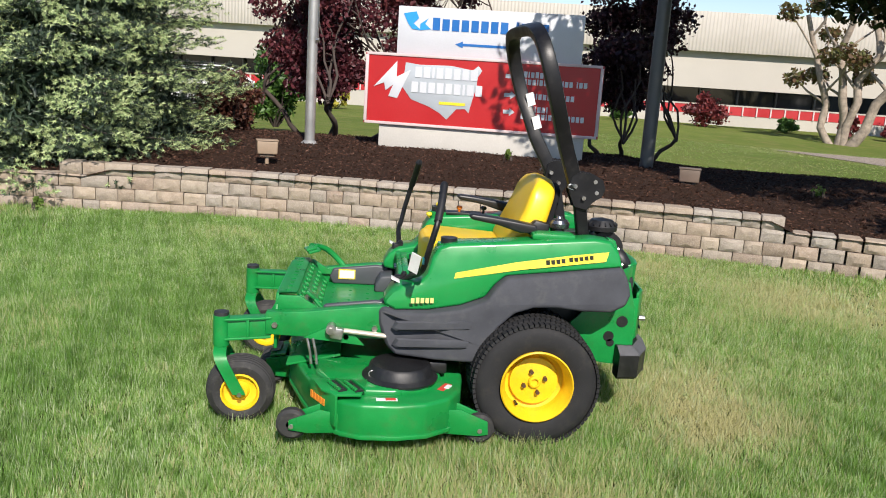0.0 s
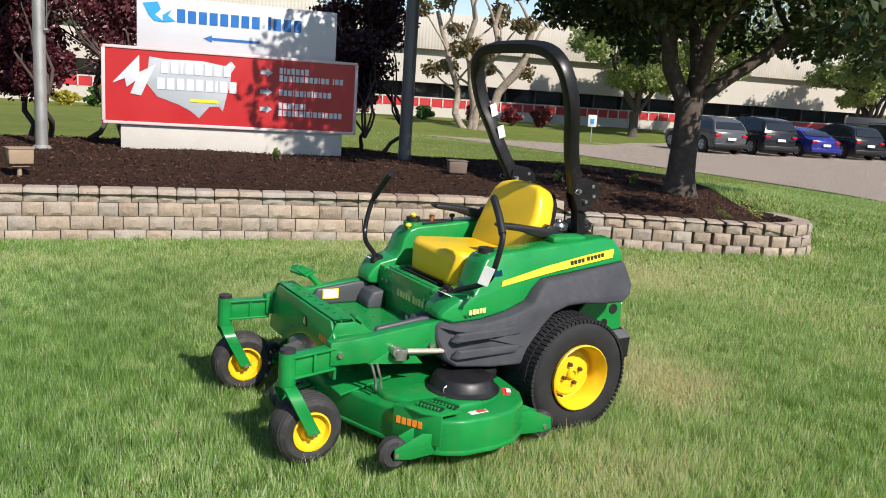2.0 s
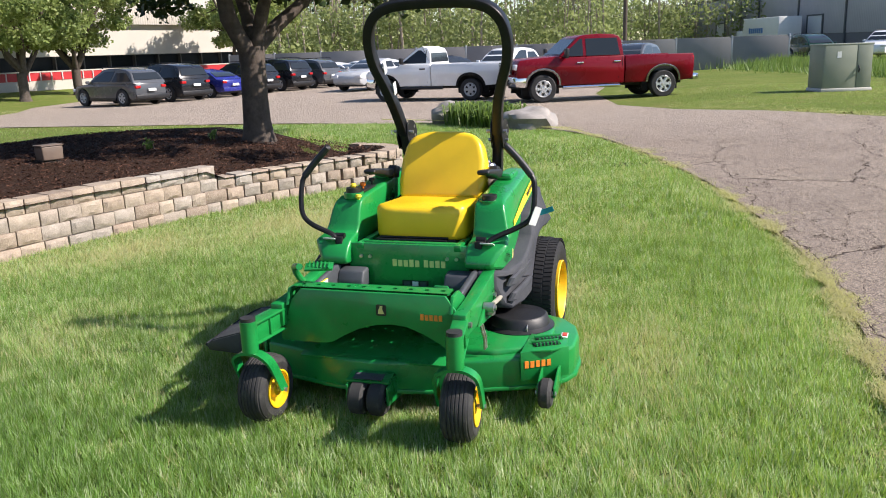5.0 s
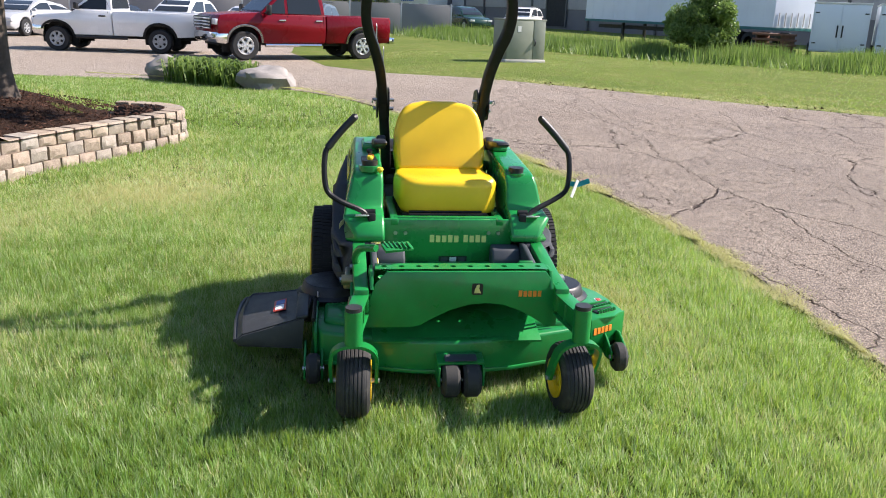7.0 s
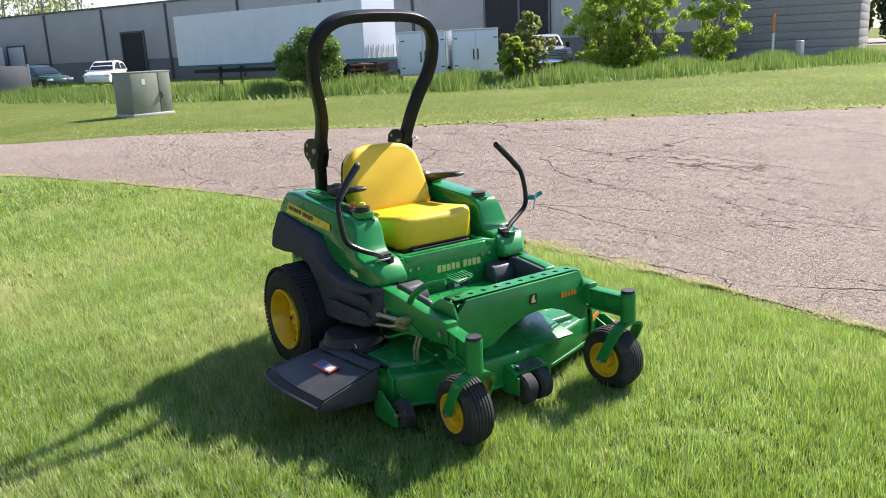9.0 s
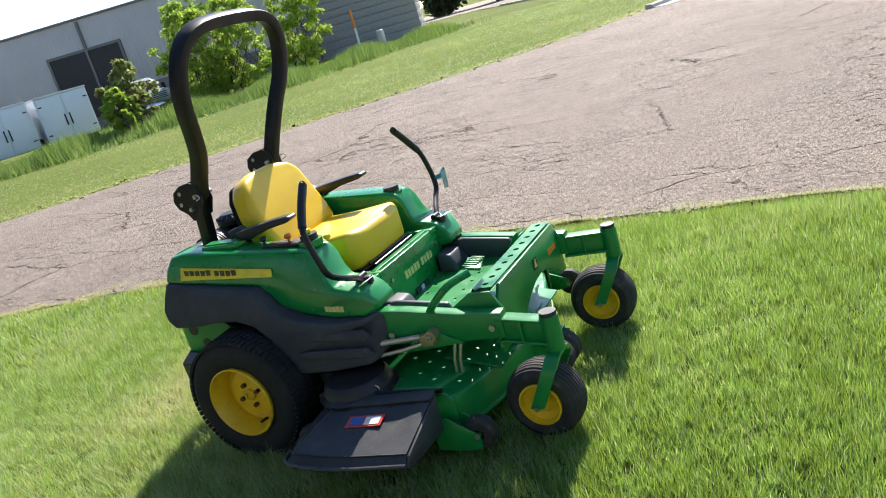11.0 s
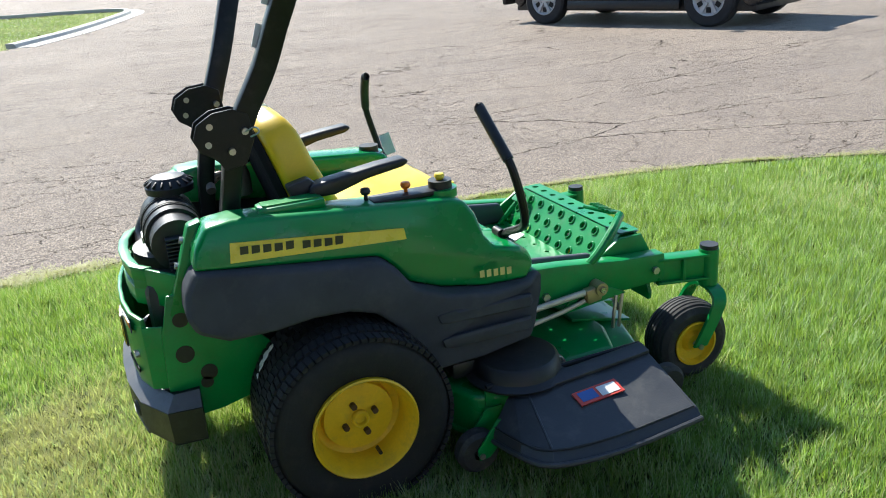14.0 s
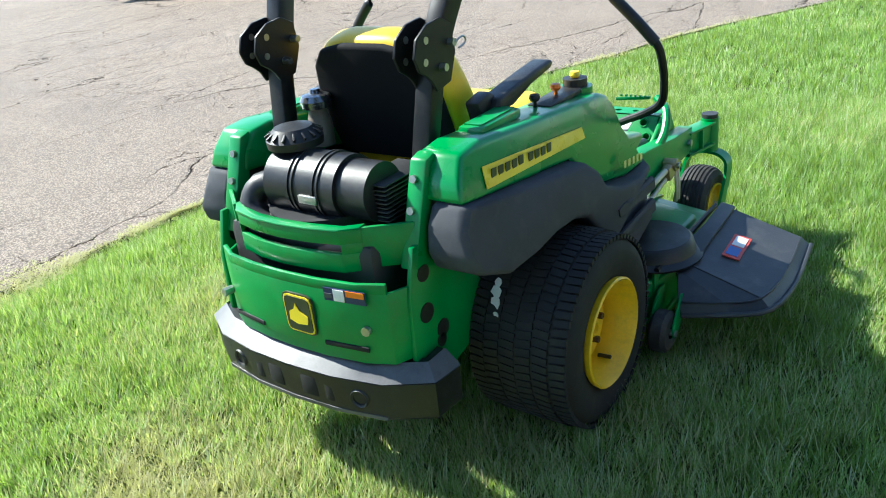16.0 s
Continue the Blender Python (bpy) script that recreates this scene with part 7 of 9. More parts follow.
def car(label, kind, at, turn, col, group="parked cars", size=1.0):
    """A parked car; its nose points along +x of its own axes."""
    K = {"suv": dict(L=4.75, W=1.90, H=1.70, hood=1.02, wr=0.39, cab=(-2.28, -1.80, 0.10, 1.12), rear_drop=0.0),
         "sedan": dict(L=4.8, W=1.82, H=1.44, hood=0.95, wr=0.33, cab=(-1.95, -0.95, 0.25, 1.20), rear_drop=0.06),
         "wagon": dict(L=4.9, W=1.97, H=1.80, hood=1.08, wr=0.41, cab=(-2.36, -2.02, 0.15, 1.12), rear_drop=0.0)}[kind]
    L, W, H, hood, wr = K["L"], K["W"], K["H"], K["hood"], K["wr"]
    x0, x1 = -L / 2, L / 2
    wx = (x0 + 0.95, x1 - 0.92)
    t = thing("parked_" + ("car" if kind == "sedan" else "suv"), label, "car", at, turn, group)
    t.scale = (size, size, size)
    sill = 0.26
    r_, rt, ft, f_ = K["cab"]
    belt = hood + 0.02
    low = arch_profile(sill, wx, wr + 0.06)
    side = [(x0 + 0.10, sill + 0.1)] + [(x0 + 0.3, sill)] + low + [(x1 - 0.3, sill), (x1 - 0.02, sill + 0.12), (x1, 0.62), (x1 - 0.08, hood - 0.22), (x1 - 0.35, hood - 0.10), (f_, hood), (r_ + 0.25, belt), (x0 + 0.06, belt - K["rear_drop"]), (x0, 0.75), (x0 + 0.03, 0.45)]
    bm = B()
    prism(bm, side, "y", -W / 2, W / 2, 0.06, 2)
    for v in bm.verts:      # the sides draw in towards nose, tail and shoulder
        v.co.y *= (1 - 0.13 * smooth(L / 2 - 0.75, L / 2, abs(v.co.x))) * (1 - 0.05 * smooth(0.72, belt, v.co.z))
        v.co.x *= 1 - 0.035 * smooth(0.35, W / 2, abs(v.co.y)) * smooth(L / 2 - 0.5, L / 2, abs(v.co.x))
    part("body", bm, col, t)
    for s in (-1, 1):
        bm = B()
        box(bm, (0.02, s * (W / 2 - 0.03), sill + 0.06), (wx[1] - wx[0] - 2 * wr - 0.14, 0.07, 0.14), 0.02)
        part("sill_cladding", bm, black_plastic, t, "dark sill cladding")
    bm = B()
    cab = [(r_, belt - 0.04), (r_ + (rt - r_) * 0.66, belt + (H - belt) * 0.62), (rt, H - 0.15), (rt + 0.16, H - 0.10), (rt + 0.75, H - 0.03), ((rt + ft) / 2 + 0.3, H), (ft - 0.30, H - 0.02), (ft, H - 0.08), (ft + (f_ - ft) * 0.5, belt + (H - belt) * 0.52), (f_, belt - 0.04)]
    prism(bm, cab, "y", -W / 2 + 0.05, W / 2 - 0.05, 0.05, 3)
    for v in bm.verts:
        v.co.y *= 1 - 0.22 * smooth(belt - 0.1, H, v.co.z)
    part("cabin", bm, col, t, "car roof and pillars")

    def lean(z):
        return (W / 2 - 0.05) * (1 - 0.22 * smooth(belt - 0.1, H, z))
    # side windows, two to a side, and the front and rear screens
    for s in (-1, 1):
        for a, b in ((0.06, 0.46), (0.50, 0.93)):
            bm = B()
            zb, zt = belt + 0.07, H - (0.21 if a < 0.1 else 0.13)
            xb = [r_ + (f_ - r_) * q for q in (a, b)]
            xt = [rt + 0.06 + (ft - rt - 0.12) * q for q in (a, b)]
            lo = [(xb[0], zb), (xb[1], zb), (xt[1], zt), (xt[0], zt)]
            va = [bm.verts.new((x, s * (lean(z) + 0.006), z)) for x, z in lo]
            vb = [bm.verts.new((x, s * (lean(z) - 0.02), z)) for x, z in lo]
            bm.faces.new(va)
            bm.faces.new(vb[::-1])
            for i in range(4):
                bm.faces.new((va[i], vb[i], vb[(i + 1) % 4], va[(i + 1) % 4]))
            part("side_window", bm, glass_dark, t, "tinted side window")
    for xb, xt, nm in ((r_ - 0.012, rt - 0.012, "rear_window"), (f_ + 0.012, ft + 0.012, "windscreen")):
        bm = B()
        q, q1 = (0.20, 0.66) if nm == "rear_window" else (0.14, 0.84)
        ends = [(xb + (xt - xb) * q, belt + (H - belt) * q), (xb + (xt - xb) * q1, belt + (H - belt) * q1)]
        va = [bm.verts.new((x, s * (lean(z) - 0.10), z)) for (x, z), s in ((ends[0], -1), (ends[0], 1), (ends[1], 1), (ends[1], -1))]
        bm.faces.new(va)
        g = bmesh.ops.extrude_face_region(bm, geom=list(bm.faces))
        for e in g["geom"]:
            if isinstance(e, bmesh.types.BMVert):
                e.co.x += 0.02 if xb < 0 else -0.02
        part(nm, bm, glass_dark, t, "tinted glass")
    for s in (-1, 1):
        bm = B()
        box(bm, (x0 + 0.12, s * (W / 2 - 0.26), belt - 0.18), (0.16, 0.26, 0.12), 0.02)
        part("tail_light", bm, tail_red, t, "red tail light")
        bm = B()
        box(bm, (x1 - 0.14, s * (W / 2 - 0.24), hood - 0.28), (0.16, 0.36, 0.13), 0.02)
        part("headlight", bm, lamp_clear, t, "clear headlight")
        bm = B()
        box(bm, (f_ - 0.22, s * (W / 2 + 0.06), belt + 0.06), (0.10, 0.18, 0.13), 0.03)
        part("mirror", bm, col, t, "door mirror")
    bm = B()
    box(bm, (x0 + 0.0, 0, 0.42), (0.10, W - 0.12, 0.20), 0.03)
    part("rear_bumper", bm, black_plastic if kind != "sedan" else col, t, "rear bumper")
    bm = B()
    box(bm, (x0 - 0.012, 0, belt - 0.32), (0.02, 0.42, 0.12), 0.004)
    part("number_plate", bm, white_sticker, t, "blank pale plate")
    bm = B()
    box(bm, (0, 0, 0.32), (L - 0.5, W - 0.24, 0.2), 0.02)
    part("underbody", bm, black_plastic, t, "dark underbody")
    if kind != "sedan":
        for s in (-1, 1):
            bm = B()
            tube(bm, [(-1.7, s * 0.62, H + 0.0), (-1.5, s * 0.63, H + 0.05), (0.0, s * 0.63, H + 0.05), (0.2, s * 0.62, H)], 0.02, 6, 3)
            part("roof_rail", bm, black_plastic, t, "roof rail")
    for x in wx:
        for s in (-1, 1):
            wheel_parts(t, x, s * (W / 2 - 0.10), wr, 0.22, p_silver)
    return t


def pickup(label, at, turn, col, wb, crew, H=1.98, wr=0.41, front=0.95, tail=1.10, belt=1.30, hood=1.30, lip=None, rim=None, nose=None):
    """A parked pickup truck, nose along +x: cab and load bed are bodies of their own with a gap between."""
    W = 2.02
    fa, ra = wb / 2, -wb / 2
    x0, x1 = ra - tail, fa + front
    t = thing("pickup_truck", label, "pickup truck", at, turn, "parked trucks")
    sill = 0.50
    cab_r = fa - (2.62 if crew else 1.70)
    f_, ft, rt = fa - 0.50, fa - 1.16, cab_r + 0.10
    ar = wr + 0.13

    def wide(z):
        """Half the breadth of the body at a height: fullest at the waist."""
        return W / 2 - 0.045 * smooth(0.92, belt + 0.06, z) - 0.05 * smooth(0.86, 0.48, z) + 0.012 * smooth(0.82, 0.90, z)

    def shape(bm):
        for z in (0.60, 0.72, 0.82, 0.90, 1.02, 1.14):
            bmesh.ops.bisect_plane(bm, geom=bm.verts[:] + bm.edges[:] + bm.faces[:], plane_co=(0, 0, z), plane_no=(0, 0, 1))
        for v in bm.verts:
            v.co.y *= wide(v.co.z) / (W / 2)
            v.co.x -= 0.10 * smooth(0.55, W / 2, abs(v.co.y)) * smooth(x1 - 0.45, x1, v.co.x)

    def arch(cx):
        out = []
        for k in range(11):
            a = math.pi - math.pi * k / 10
            out.append((cx + ar * math.cos(a), wr + 0.02 + (ar + 0.02) * math.sin(a) ** 0.75))
        return [(cx - ar, sill)] + out[1:-1] + [(cx + ar, sill)]
    # nose, doors and scuttle
    bm = B()
    prism(bm, [(cab_r, sill)] + arch(fa) + [(x1 - 0.10, sill + 0.02), (x1 - 0.02, 0.62), (x1, 0.86), (x1 - 0.03, hood - 0.16), (x1 - 0.14, hood - 0.05), (x1 - 0.5, hood - 0.01), (f_ + 0.05, hood + 0.05), (f_ - 0.1, belt + 0.02), (cab_r, belt + 0.02)], "y", -W / 2, W / 2, 0.035, 2)
    shape(bm)
    part("body", bm, col, t)
    # the load bed: an outer shell, open above
    b1 = cab_r - 0.03
    bm = B()
    for s in (-1, 1):
        prism(bm, [(x0 + 0.02, sill + 0.10), (x0 + 0.10, sill + 0.04)] + arch(ra) + [(b1, sill), (b1, belt), (x0 + 0.02, belt + 0.01)], "y", s * W / 2, s * (W / 2 - 0.14), 0.025, 2)
    shape(bm)
    box(bm, (b1 - 0.04, 0, (sill + belt) / 2 + 0.1), (0.05, W - 0.2, belt - sill - 0.2), 0.01)
    bed_ = part("load_bed", bm, col, t, "painted load bed")
    bm = B()
    box(bm, (x0 + 0.03, 0, 0.98), (0.07, W - 0.34, 0.60), 0.02)
    part("tailgate", bm, col, bed_)
    bm = B()
    box(bm, ((x0 + b1) / 2, 0, 0.86), (b1 - x0 - 0.12, W - 0.22, 0.06), 0.0)
    part("bed_floor", bm, black_plastic, bed_, "dark load bed floor")
    # the cab above the belt
    bm = B()
    prism(bm, [(cab_r, belt), (cab_r + 0.04, H - 0.20), (rt + 0.03, H - 0.06), (rt + 0.22, H - 0.01), ((rt + ft) / 2, H + 0.015), (ft - 0.22, H - 0.01), (ft, H - 0.07), (f_, belt + 0.03)], "y", -W / 2 + 0.055, W / 2 - 0.055, 0.035, 3)

    def lean(z):
        return (W / 2 - 0.055) * (1 - 0.16 * smooth(belt - 0.2, H, z))
    for v in bm.verts:
        v.co.y *= 1 - 0.16 * smooth(belt - 0.2, H, v.co.z)
    cab = part("cab", bm, col, t, "truck cab roof and pillars")

    def pane(nm, lo, s, mt, out=0.006, parent=None):
        bm = B()
        va = [bm.verts.new((x, s * (lean(z) + out), z)) for x, z in lo]
        vb = [bm.verts.new((x, s * (lean(z) - 0.02), z)) for x, z in lo]
        bm.faces.new(va)
        bm.faces.new(vb[::-1])
        for i in range(len(lo)):
            bm.faces.new((va[i], vb[i], vb[(i + 1) % len(lo)], va[(i + 1) % len(lo)]))
        return part(nm, bm, mt, parent or cab, "tinted side window" if mt is glass_dark else "bright window trim")

    def seam(pts, s, parent):
        bm = B()
        tube(bm, [(x, s * (wide(z) + 0.001), z) for x, z in pts], 0.008, 4)
        part("door_seam", bm, slot_black, parent)
    mid = cab_r + (1.22 if crew else 0.06)
    zb, zt = belt + 0.045, H - 0.12
    for s in (-1, 1):
        front_pane = [(mid + 0.10, zb), (f_ - 0.12, zb), (ft - 0.07, zt), (mid + 0.10, zt)]
        spans = [front_pane] + ([[(cab_r + 0.12, zb), (mid, zb), (mid, zt), (cab_r + 0.20, zt)]] if crew else [])
        for i, lo in enumerate(spans):
            pane("side_window", lo, s, glass_dark, 0.009)
            x_ = lo[0][0] + 0.10
            bm = B()
            box(bm, (x_ + 0.02, s * (wide(belt - 0.15) + 0.016), belt - 0.15), (0.22, 0.03, 0.045), 0.01)
            part("door_handle", bm, chrome if nose else black_plastic, t, "chrome door handle" if nose else "dark door handle")
        seam([(mid + 0.05, belt - 0.02), (mid + 0.05, 0.62)], s, t)
        seam([(f_ - 0.02, belt - 0.02), (f_ - 0.02, 0.62)], s, t)
        if crew:
            seam([(cab_r + 0.07, belt - 0.02), (cab_r + 0.07, 1.05), (cab_r + 0.20, 0.66)], s, t)
        bm = B()
        box(bm, (f_ - 0.20, s * (W / 2 + 0.13), belt + 0.14), (0.11, 0.20, 0.30 if crew else 0.2), 0.03)
        mr = part("mirror", bm, black_plastic, t, "large black door mirror")
        bm = B()
        box(bm, (f_ - 0.20, s * (W / 2 + 0.02), belt + 0.05), (0.07, 0.14, 0.06), 0.01)
        part("mirror_arm", bm, black_plastic, mr)
        bm = B()
        box(bm, (x1 - 0.13, s * (W / 2 - 0.19), hood - 0.24), (0.16, 0.34, 0.17), 0.03)
        part("headlight", bm, lamp_clear, t, "clear headlight")
        bm = B()
        box(bm, (x0 + 0.06, s * (W / 2 - 0.09), belt - 0.24), (0.11, 0.14, 0.36), 0.02)
        part("tail_light", bm, tail_red, t, "red tail light")
        bm = B()
        tube(bm, [(fa - ar - 0.08, s * (W / 2 - 0.03), 0.44), (ra + ar + (0.9 if crew else 0.5), s * (W / 2 - 0.03), 0.44)], 0.05, 8)
        part("side_step", bm, chrome if nose else black_plastic, t, "side step bar")
        for xa in (fa, ra):
            bm = B()
            arc = [(x, s * (wide(z) + 0.004), z) for x, z in arch(xa)]
            sweep(bm, [(x, y, z) for x, y, z in arc], rrect(0.03, 0.07, 0.012))
            part("arch_trim", bm, lip or col, t, "wheel arch lip")
            # near-black plate: the arch's inner shade is put into its colour
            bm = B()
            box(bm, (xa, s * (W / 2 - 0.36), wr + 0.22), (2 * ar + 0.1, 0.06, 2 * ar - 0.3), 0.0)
            part("wheel_well", bm, slot_black, t, "wheel well plate painted black for shade")
    for xb, xt, sgn, nm in ((f_ + 0.015, ft + 0.015, -1, "windscreen"), (cab_r - 0.012, rt - 0.03, 1, "rear_window")):
        bm = B()
        lo = [(xb + (xt - xb) * q, belt + 0.03 + (H - 0.07 - belt - 0.03) * q) for q in (0.14, 0.90)]
        if nm == "rear_window":
            lo = [(cab_r - 0.012, belt + 0.08), (cab_r + 0.028, H - 0.22)]
        va = [bm.verts.new((x, s * (lean(z) - 0.09), z)) for (x, z), s in ((lo[0], -1), (lo[0], 1), (lo[1], 1), (lo[1], -1))]
        bm.faces.new(va)
        g = bmesh.ops.extrude_face_region(bm, geom=list(bm.faces))
        for e in g["geom"]:
            if isinstance(e, bmesh.types.BMVert):
                e.co.x += 0.03 * sgn
        part(nm, bm, glass_dark, cab, "tinted glass")
    bm = B()
    prism(bm, [(x1 - 0.22, 0.46), (x1 + 0.07, 0.50), (x1 + 0.11, 0.62), (x1 + 0.08, 0.80), (x1 - 0.30, 0.80)], "y", -W / 2 + 0.01, W / 2 - 0.01, 0.03, 2)
    for v in bm.verts:
        v.co.x -= 0.16 * smooth(0.5, W / 2, abs(v.co.y))
    part("front_bumper", bm, chrome, t, "chrome front bumper")
    bm = B()
    box(bm, (x1 - 0.005, 0, (0.82 + hood) / 2 - 0.02), (0.06, W - 0.62, hood - 0.98), 0.02)
    gr = part("grille", bm, black_plastic, t, "black grille")
    for k in range(4):
        bm = B()
        box(bm, (x1 + 0.03, 0, 0.90 + (hood - 1.06) * k / 3), (0.03, W - 0.56, 0.05), 0.01)
        part("grille_bar", bm, chrome if nose else p_silver, gr, "bright bar")
    bm = B()
    box(bm, (x0 - 0.07, 0, 0.60), (0.20, W - 0.06, 0.20), 0.03)
    part("rear_bumper", bm, chrome if nose else bumper_worn, t, "step bumper")
    bm = B()
    box(bm, ((x0 + x1) / 2, 0, 0.52), (x1 - x0 - 0.5, W - 0.8, 0.22), 0.02)
    part("chassis", bm, slot_black, t, "dark chassis")
    for x in (fa, ra):
        for s in (-1, 1):
            wheel_parts(t, x, s * (W / 2 - 0.13), wr, 0.27, rim or chrome)
    return t


pickup("shiny dark red crew-cab pickup truck with chrome wheels by the lawn", (23.20, 1.97, gz(22.4, 1.6) + 0.02), 116.8, p_red, 3.92, True, 2.0, 0.42, 0.95, 1.02, 1.32, 1.33, dark_chrome, wheel_bright, True)
pickup("white single-cab pickup truck parked in the lot", (24.40, 7.60, gz(23.5, 7.6) + 0.012), 86, p_white, 3.15, False, 1.84, 0.37, 0.80, 1.28, 1.24, 1.12, slot_black, p_silver)
HEAD = 74
row = [("grey suv parked at the end of the row", "suv", p_grey), ("black suv parked in the row", "wagon", p_black), ("dark blue sedan parked in the row", "sedan", p_blue), ("dark grey suv parked in the row", "suv", p_black),
       ("black suv parked in the row", "wagon", p_black), ("grey suv parked in the row", "suv", p_grey), ("white sedan parked in the row", "sedan", p_white), ("white sedan parked in the row", "sedan", p_white), ("dark sedan parked in the row", "sedan", p_black)]
for k, (lab, kd, pc) in enumerate(row):
    x, y = 24.9 + 2.55 * k + max(0.52 - 0.14 * k, 0), 22.2 - 0.57 * k - max(0.36 - 0.1 * k, 0)
    car(lab, kd, (x, y, gz(x, y) + 0.012), HEAD, pc, size=0.89)
for k, (kd, pc, lab) in enumerate((("sedan", p_silver, "silver sedan in the far row"), ("sedan", p_black, "black sedan in the far row"), ("suv", p_white, "white suv in the far row"), ("sedan", p_white, "white sedan in the far row"), ("suv", p_grey, "grey suv in the far row"))):
    x, y = 33.5 + 1.2 * k, 13.5 - 2.9 * k
    car(lab, kd, (x, y, gz(x, y) + 0.012), 165, pc)
car("black suv parked on the drive", "wagon", (-8.87, -10.15, 0.012), 112, p_black, size=1.08)
car("white suv beside the far building", "suv", (-7.0, 31.0, gz(-7, 31)), 20, p_white)

# ---- white building behind the sign ----
BT = -12.4                                   # its front runs like the sign
ribbed = Nodes("ribbed_white_metal")
wv = ribbed.n("TexWave", Vector=ribbed.coord(), Scale=1.6)
wv.bands_direction = "X"
rc = ribbed.mix(ribbed.remap(ribbed.noise(0.5, 4), 0.3, 0.7), (0.41, 0.38, 0.33), (0.47, 0.44, 0.39))
ribbed.bump(wv.outputs["Fac"], 0.5, 0.05)
ribbed_mat = ribbed.out(rc, 0.6)
plain_white = surf("off_white_wall", (0.46, 0.43, 0.38), 0.7, 0.05, 0.6, 20, 0.1)
red_band = surf("red_band", (0.42, 0.02, 0.025), 0.5, 0.1, 1, 30, 0.05)
# near-black colour painted for unlit space behind openings
interior_shade = surf("interior_shade", (0.020, 0.020, 0.022), 0.7)

white_hall = thing("office_building", "long white metal-clad building with a red band under its windows", "building", (8.0, 43.0, -0.35), BT)


def W(name, bm, mt, label="", parent=None):
    return part(name, bm, mt, parent or white_hall, label)


X0, X1 = -70.0, 51.0
bm = B()
box(bm, ((X0 + X1) / 2, 10, 5.35), (X1 - X0, 20.0, 2.1), 0.02)
W("fascia", bm, ribbed_mat, "ribbed white fascia")
bm = B()
box(bm, ((X0 + X1) / 2, 10.2, 3.35), (X1 - X0 - 0.4, 19.6, 1.98), 0.0)
W("wall", bm, plain_white, "smooth white upper wall")
# solid block whose colour carries the shade of the window recess
bm = B()
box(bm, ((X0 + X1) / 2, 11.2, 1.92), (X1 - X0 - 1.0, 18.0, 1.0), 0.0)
W("recess", bm, interior_shade, "near-black block painted as the shade behind the windows")
bm = B()
box(bm, ((X0 + X1) / 2, 10.27, 0.46), (X1 - X0 - 0.4, 19.5, 1.0), 0.0)
W("plinth", bm, plain_white, "white plinth")
bm = B()
box(bm, ((X0 + X1) / 2, 10.25, 1.20), (X1 - X0 - 0.4, 19.5, 0.48), 0.0)
rb = W("red_band", bm, red_band, "red ribbed band")
bm = B()
box(bm, ((X0 + X1) / 2, 10.25, 1.475), (X1 - X0 - 0.4, 19.55, 0.07), 0.0)
W("sill", bm, plain_white, "white sill", rb)
for k in range(120):
    x = X0 + 20 + k * 0.75
    if x > X1 - 0.5:
        break
    bm = B()
    box(bm, (x, 0.47, 1.20), (0.07, 0.06, 0.47), 0.0)
    W("rib", bm, sign_frame, "", rb)
x = X0 + 30
while x < X1 - 2:
    bm = B()
    box(bm, (x, 2.10, 1.93), (1.9, 0.05, 0.84), 0.0)
    wd = W("window", bm, glass_dark, "long dark window")
    bm = B()
    box(bm, (x + 1.0, 1.95, 1.93), (0.09, 0.30, 0.86), 0.0)
    W("mullion", bm, dark_pole, "", wd)
    bm = B()
    box(bm, (x - 0.1, 2.35, 1.70), (1.7, 0.04, 0.30), 0.0)
    W("blind", bm, plain_white, "pale blind behind the glass", wd)
    x += 2.1

# ---- grey warehouse across the drive ----
wh_wall = Nodes("grey_metal_cladding")
wv = wh_wall.n("TexWave", Vector=wh_wall.coord(), Scale=1.2)
wv.bands_direction = "X"
wc = wh_wall.mix(wh_wall.remap(wh_wall.noise(0.4, 4), 0.3, 0.7), (0.36, 0.35, 0.36), (0.42, 0.405, 0.41))
wh_wall.bump(wv.outputs["Fac"], 0.4, 0.04)
wh_mat = wh_wall.out(wc, 0.6)
wh_base = surf("dark_grey_base", (0.17, 0.166, 0.172), 0.8, 0.1, 1, 20, 0.2)
WA, WB = Vector((125.0, 3.0, 0)), Vector((28.4, -40.5, 0))
warehouse = thing("warehouse", "long low grey metal warehouse with loading doors", "building", tuple(WB), math.degrees(math.atan2(WA.y - WB.y, WA.x - WB.x)))
WL = (WA - WB).length


def V(name, bm, mt, label="", parent=None):
    return part(name, bm, mt, parent or warehouse, label)


# local: x along the front from WB to WA, the camera lies on +y
bm = B()
box(bm, (WL / 2, -15, 4.15), (WL, 30, 4.7), 0.02)
V("wall", bm, wh_mat, "grey ribbed upper wall")
bm = B()
box(bm, (WL / 2, -15.02, 0.9), (WL - 0.1, 29.9, 1.8), 0.0)
V("base_wall", bm, wh_base, "dark grey masonry base")
bm = B()
box(bm, (WL / 2, -15, 6.56), (WL + 0.3, 30.3, 0.14), 0.02)
V("roof_edge", bm, dark_pole, "dark roof edge")
for k in range(12):
    bm = B()
    box(bm, (4 + k * 8.4, 0.08, 3.2), (0.16, 0.16, 6.4), 0.0)
    V("downpipe", bm, dark_pole, "dark downpipe")
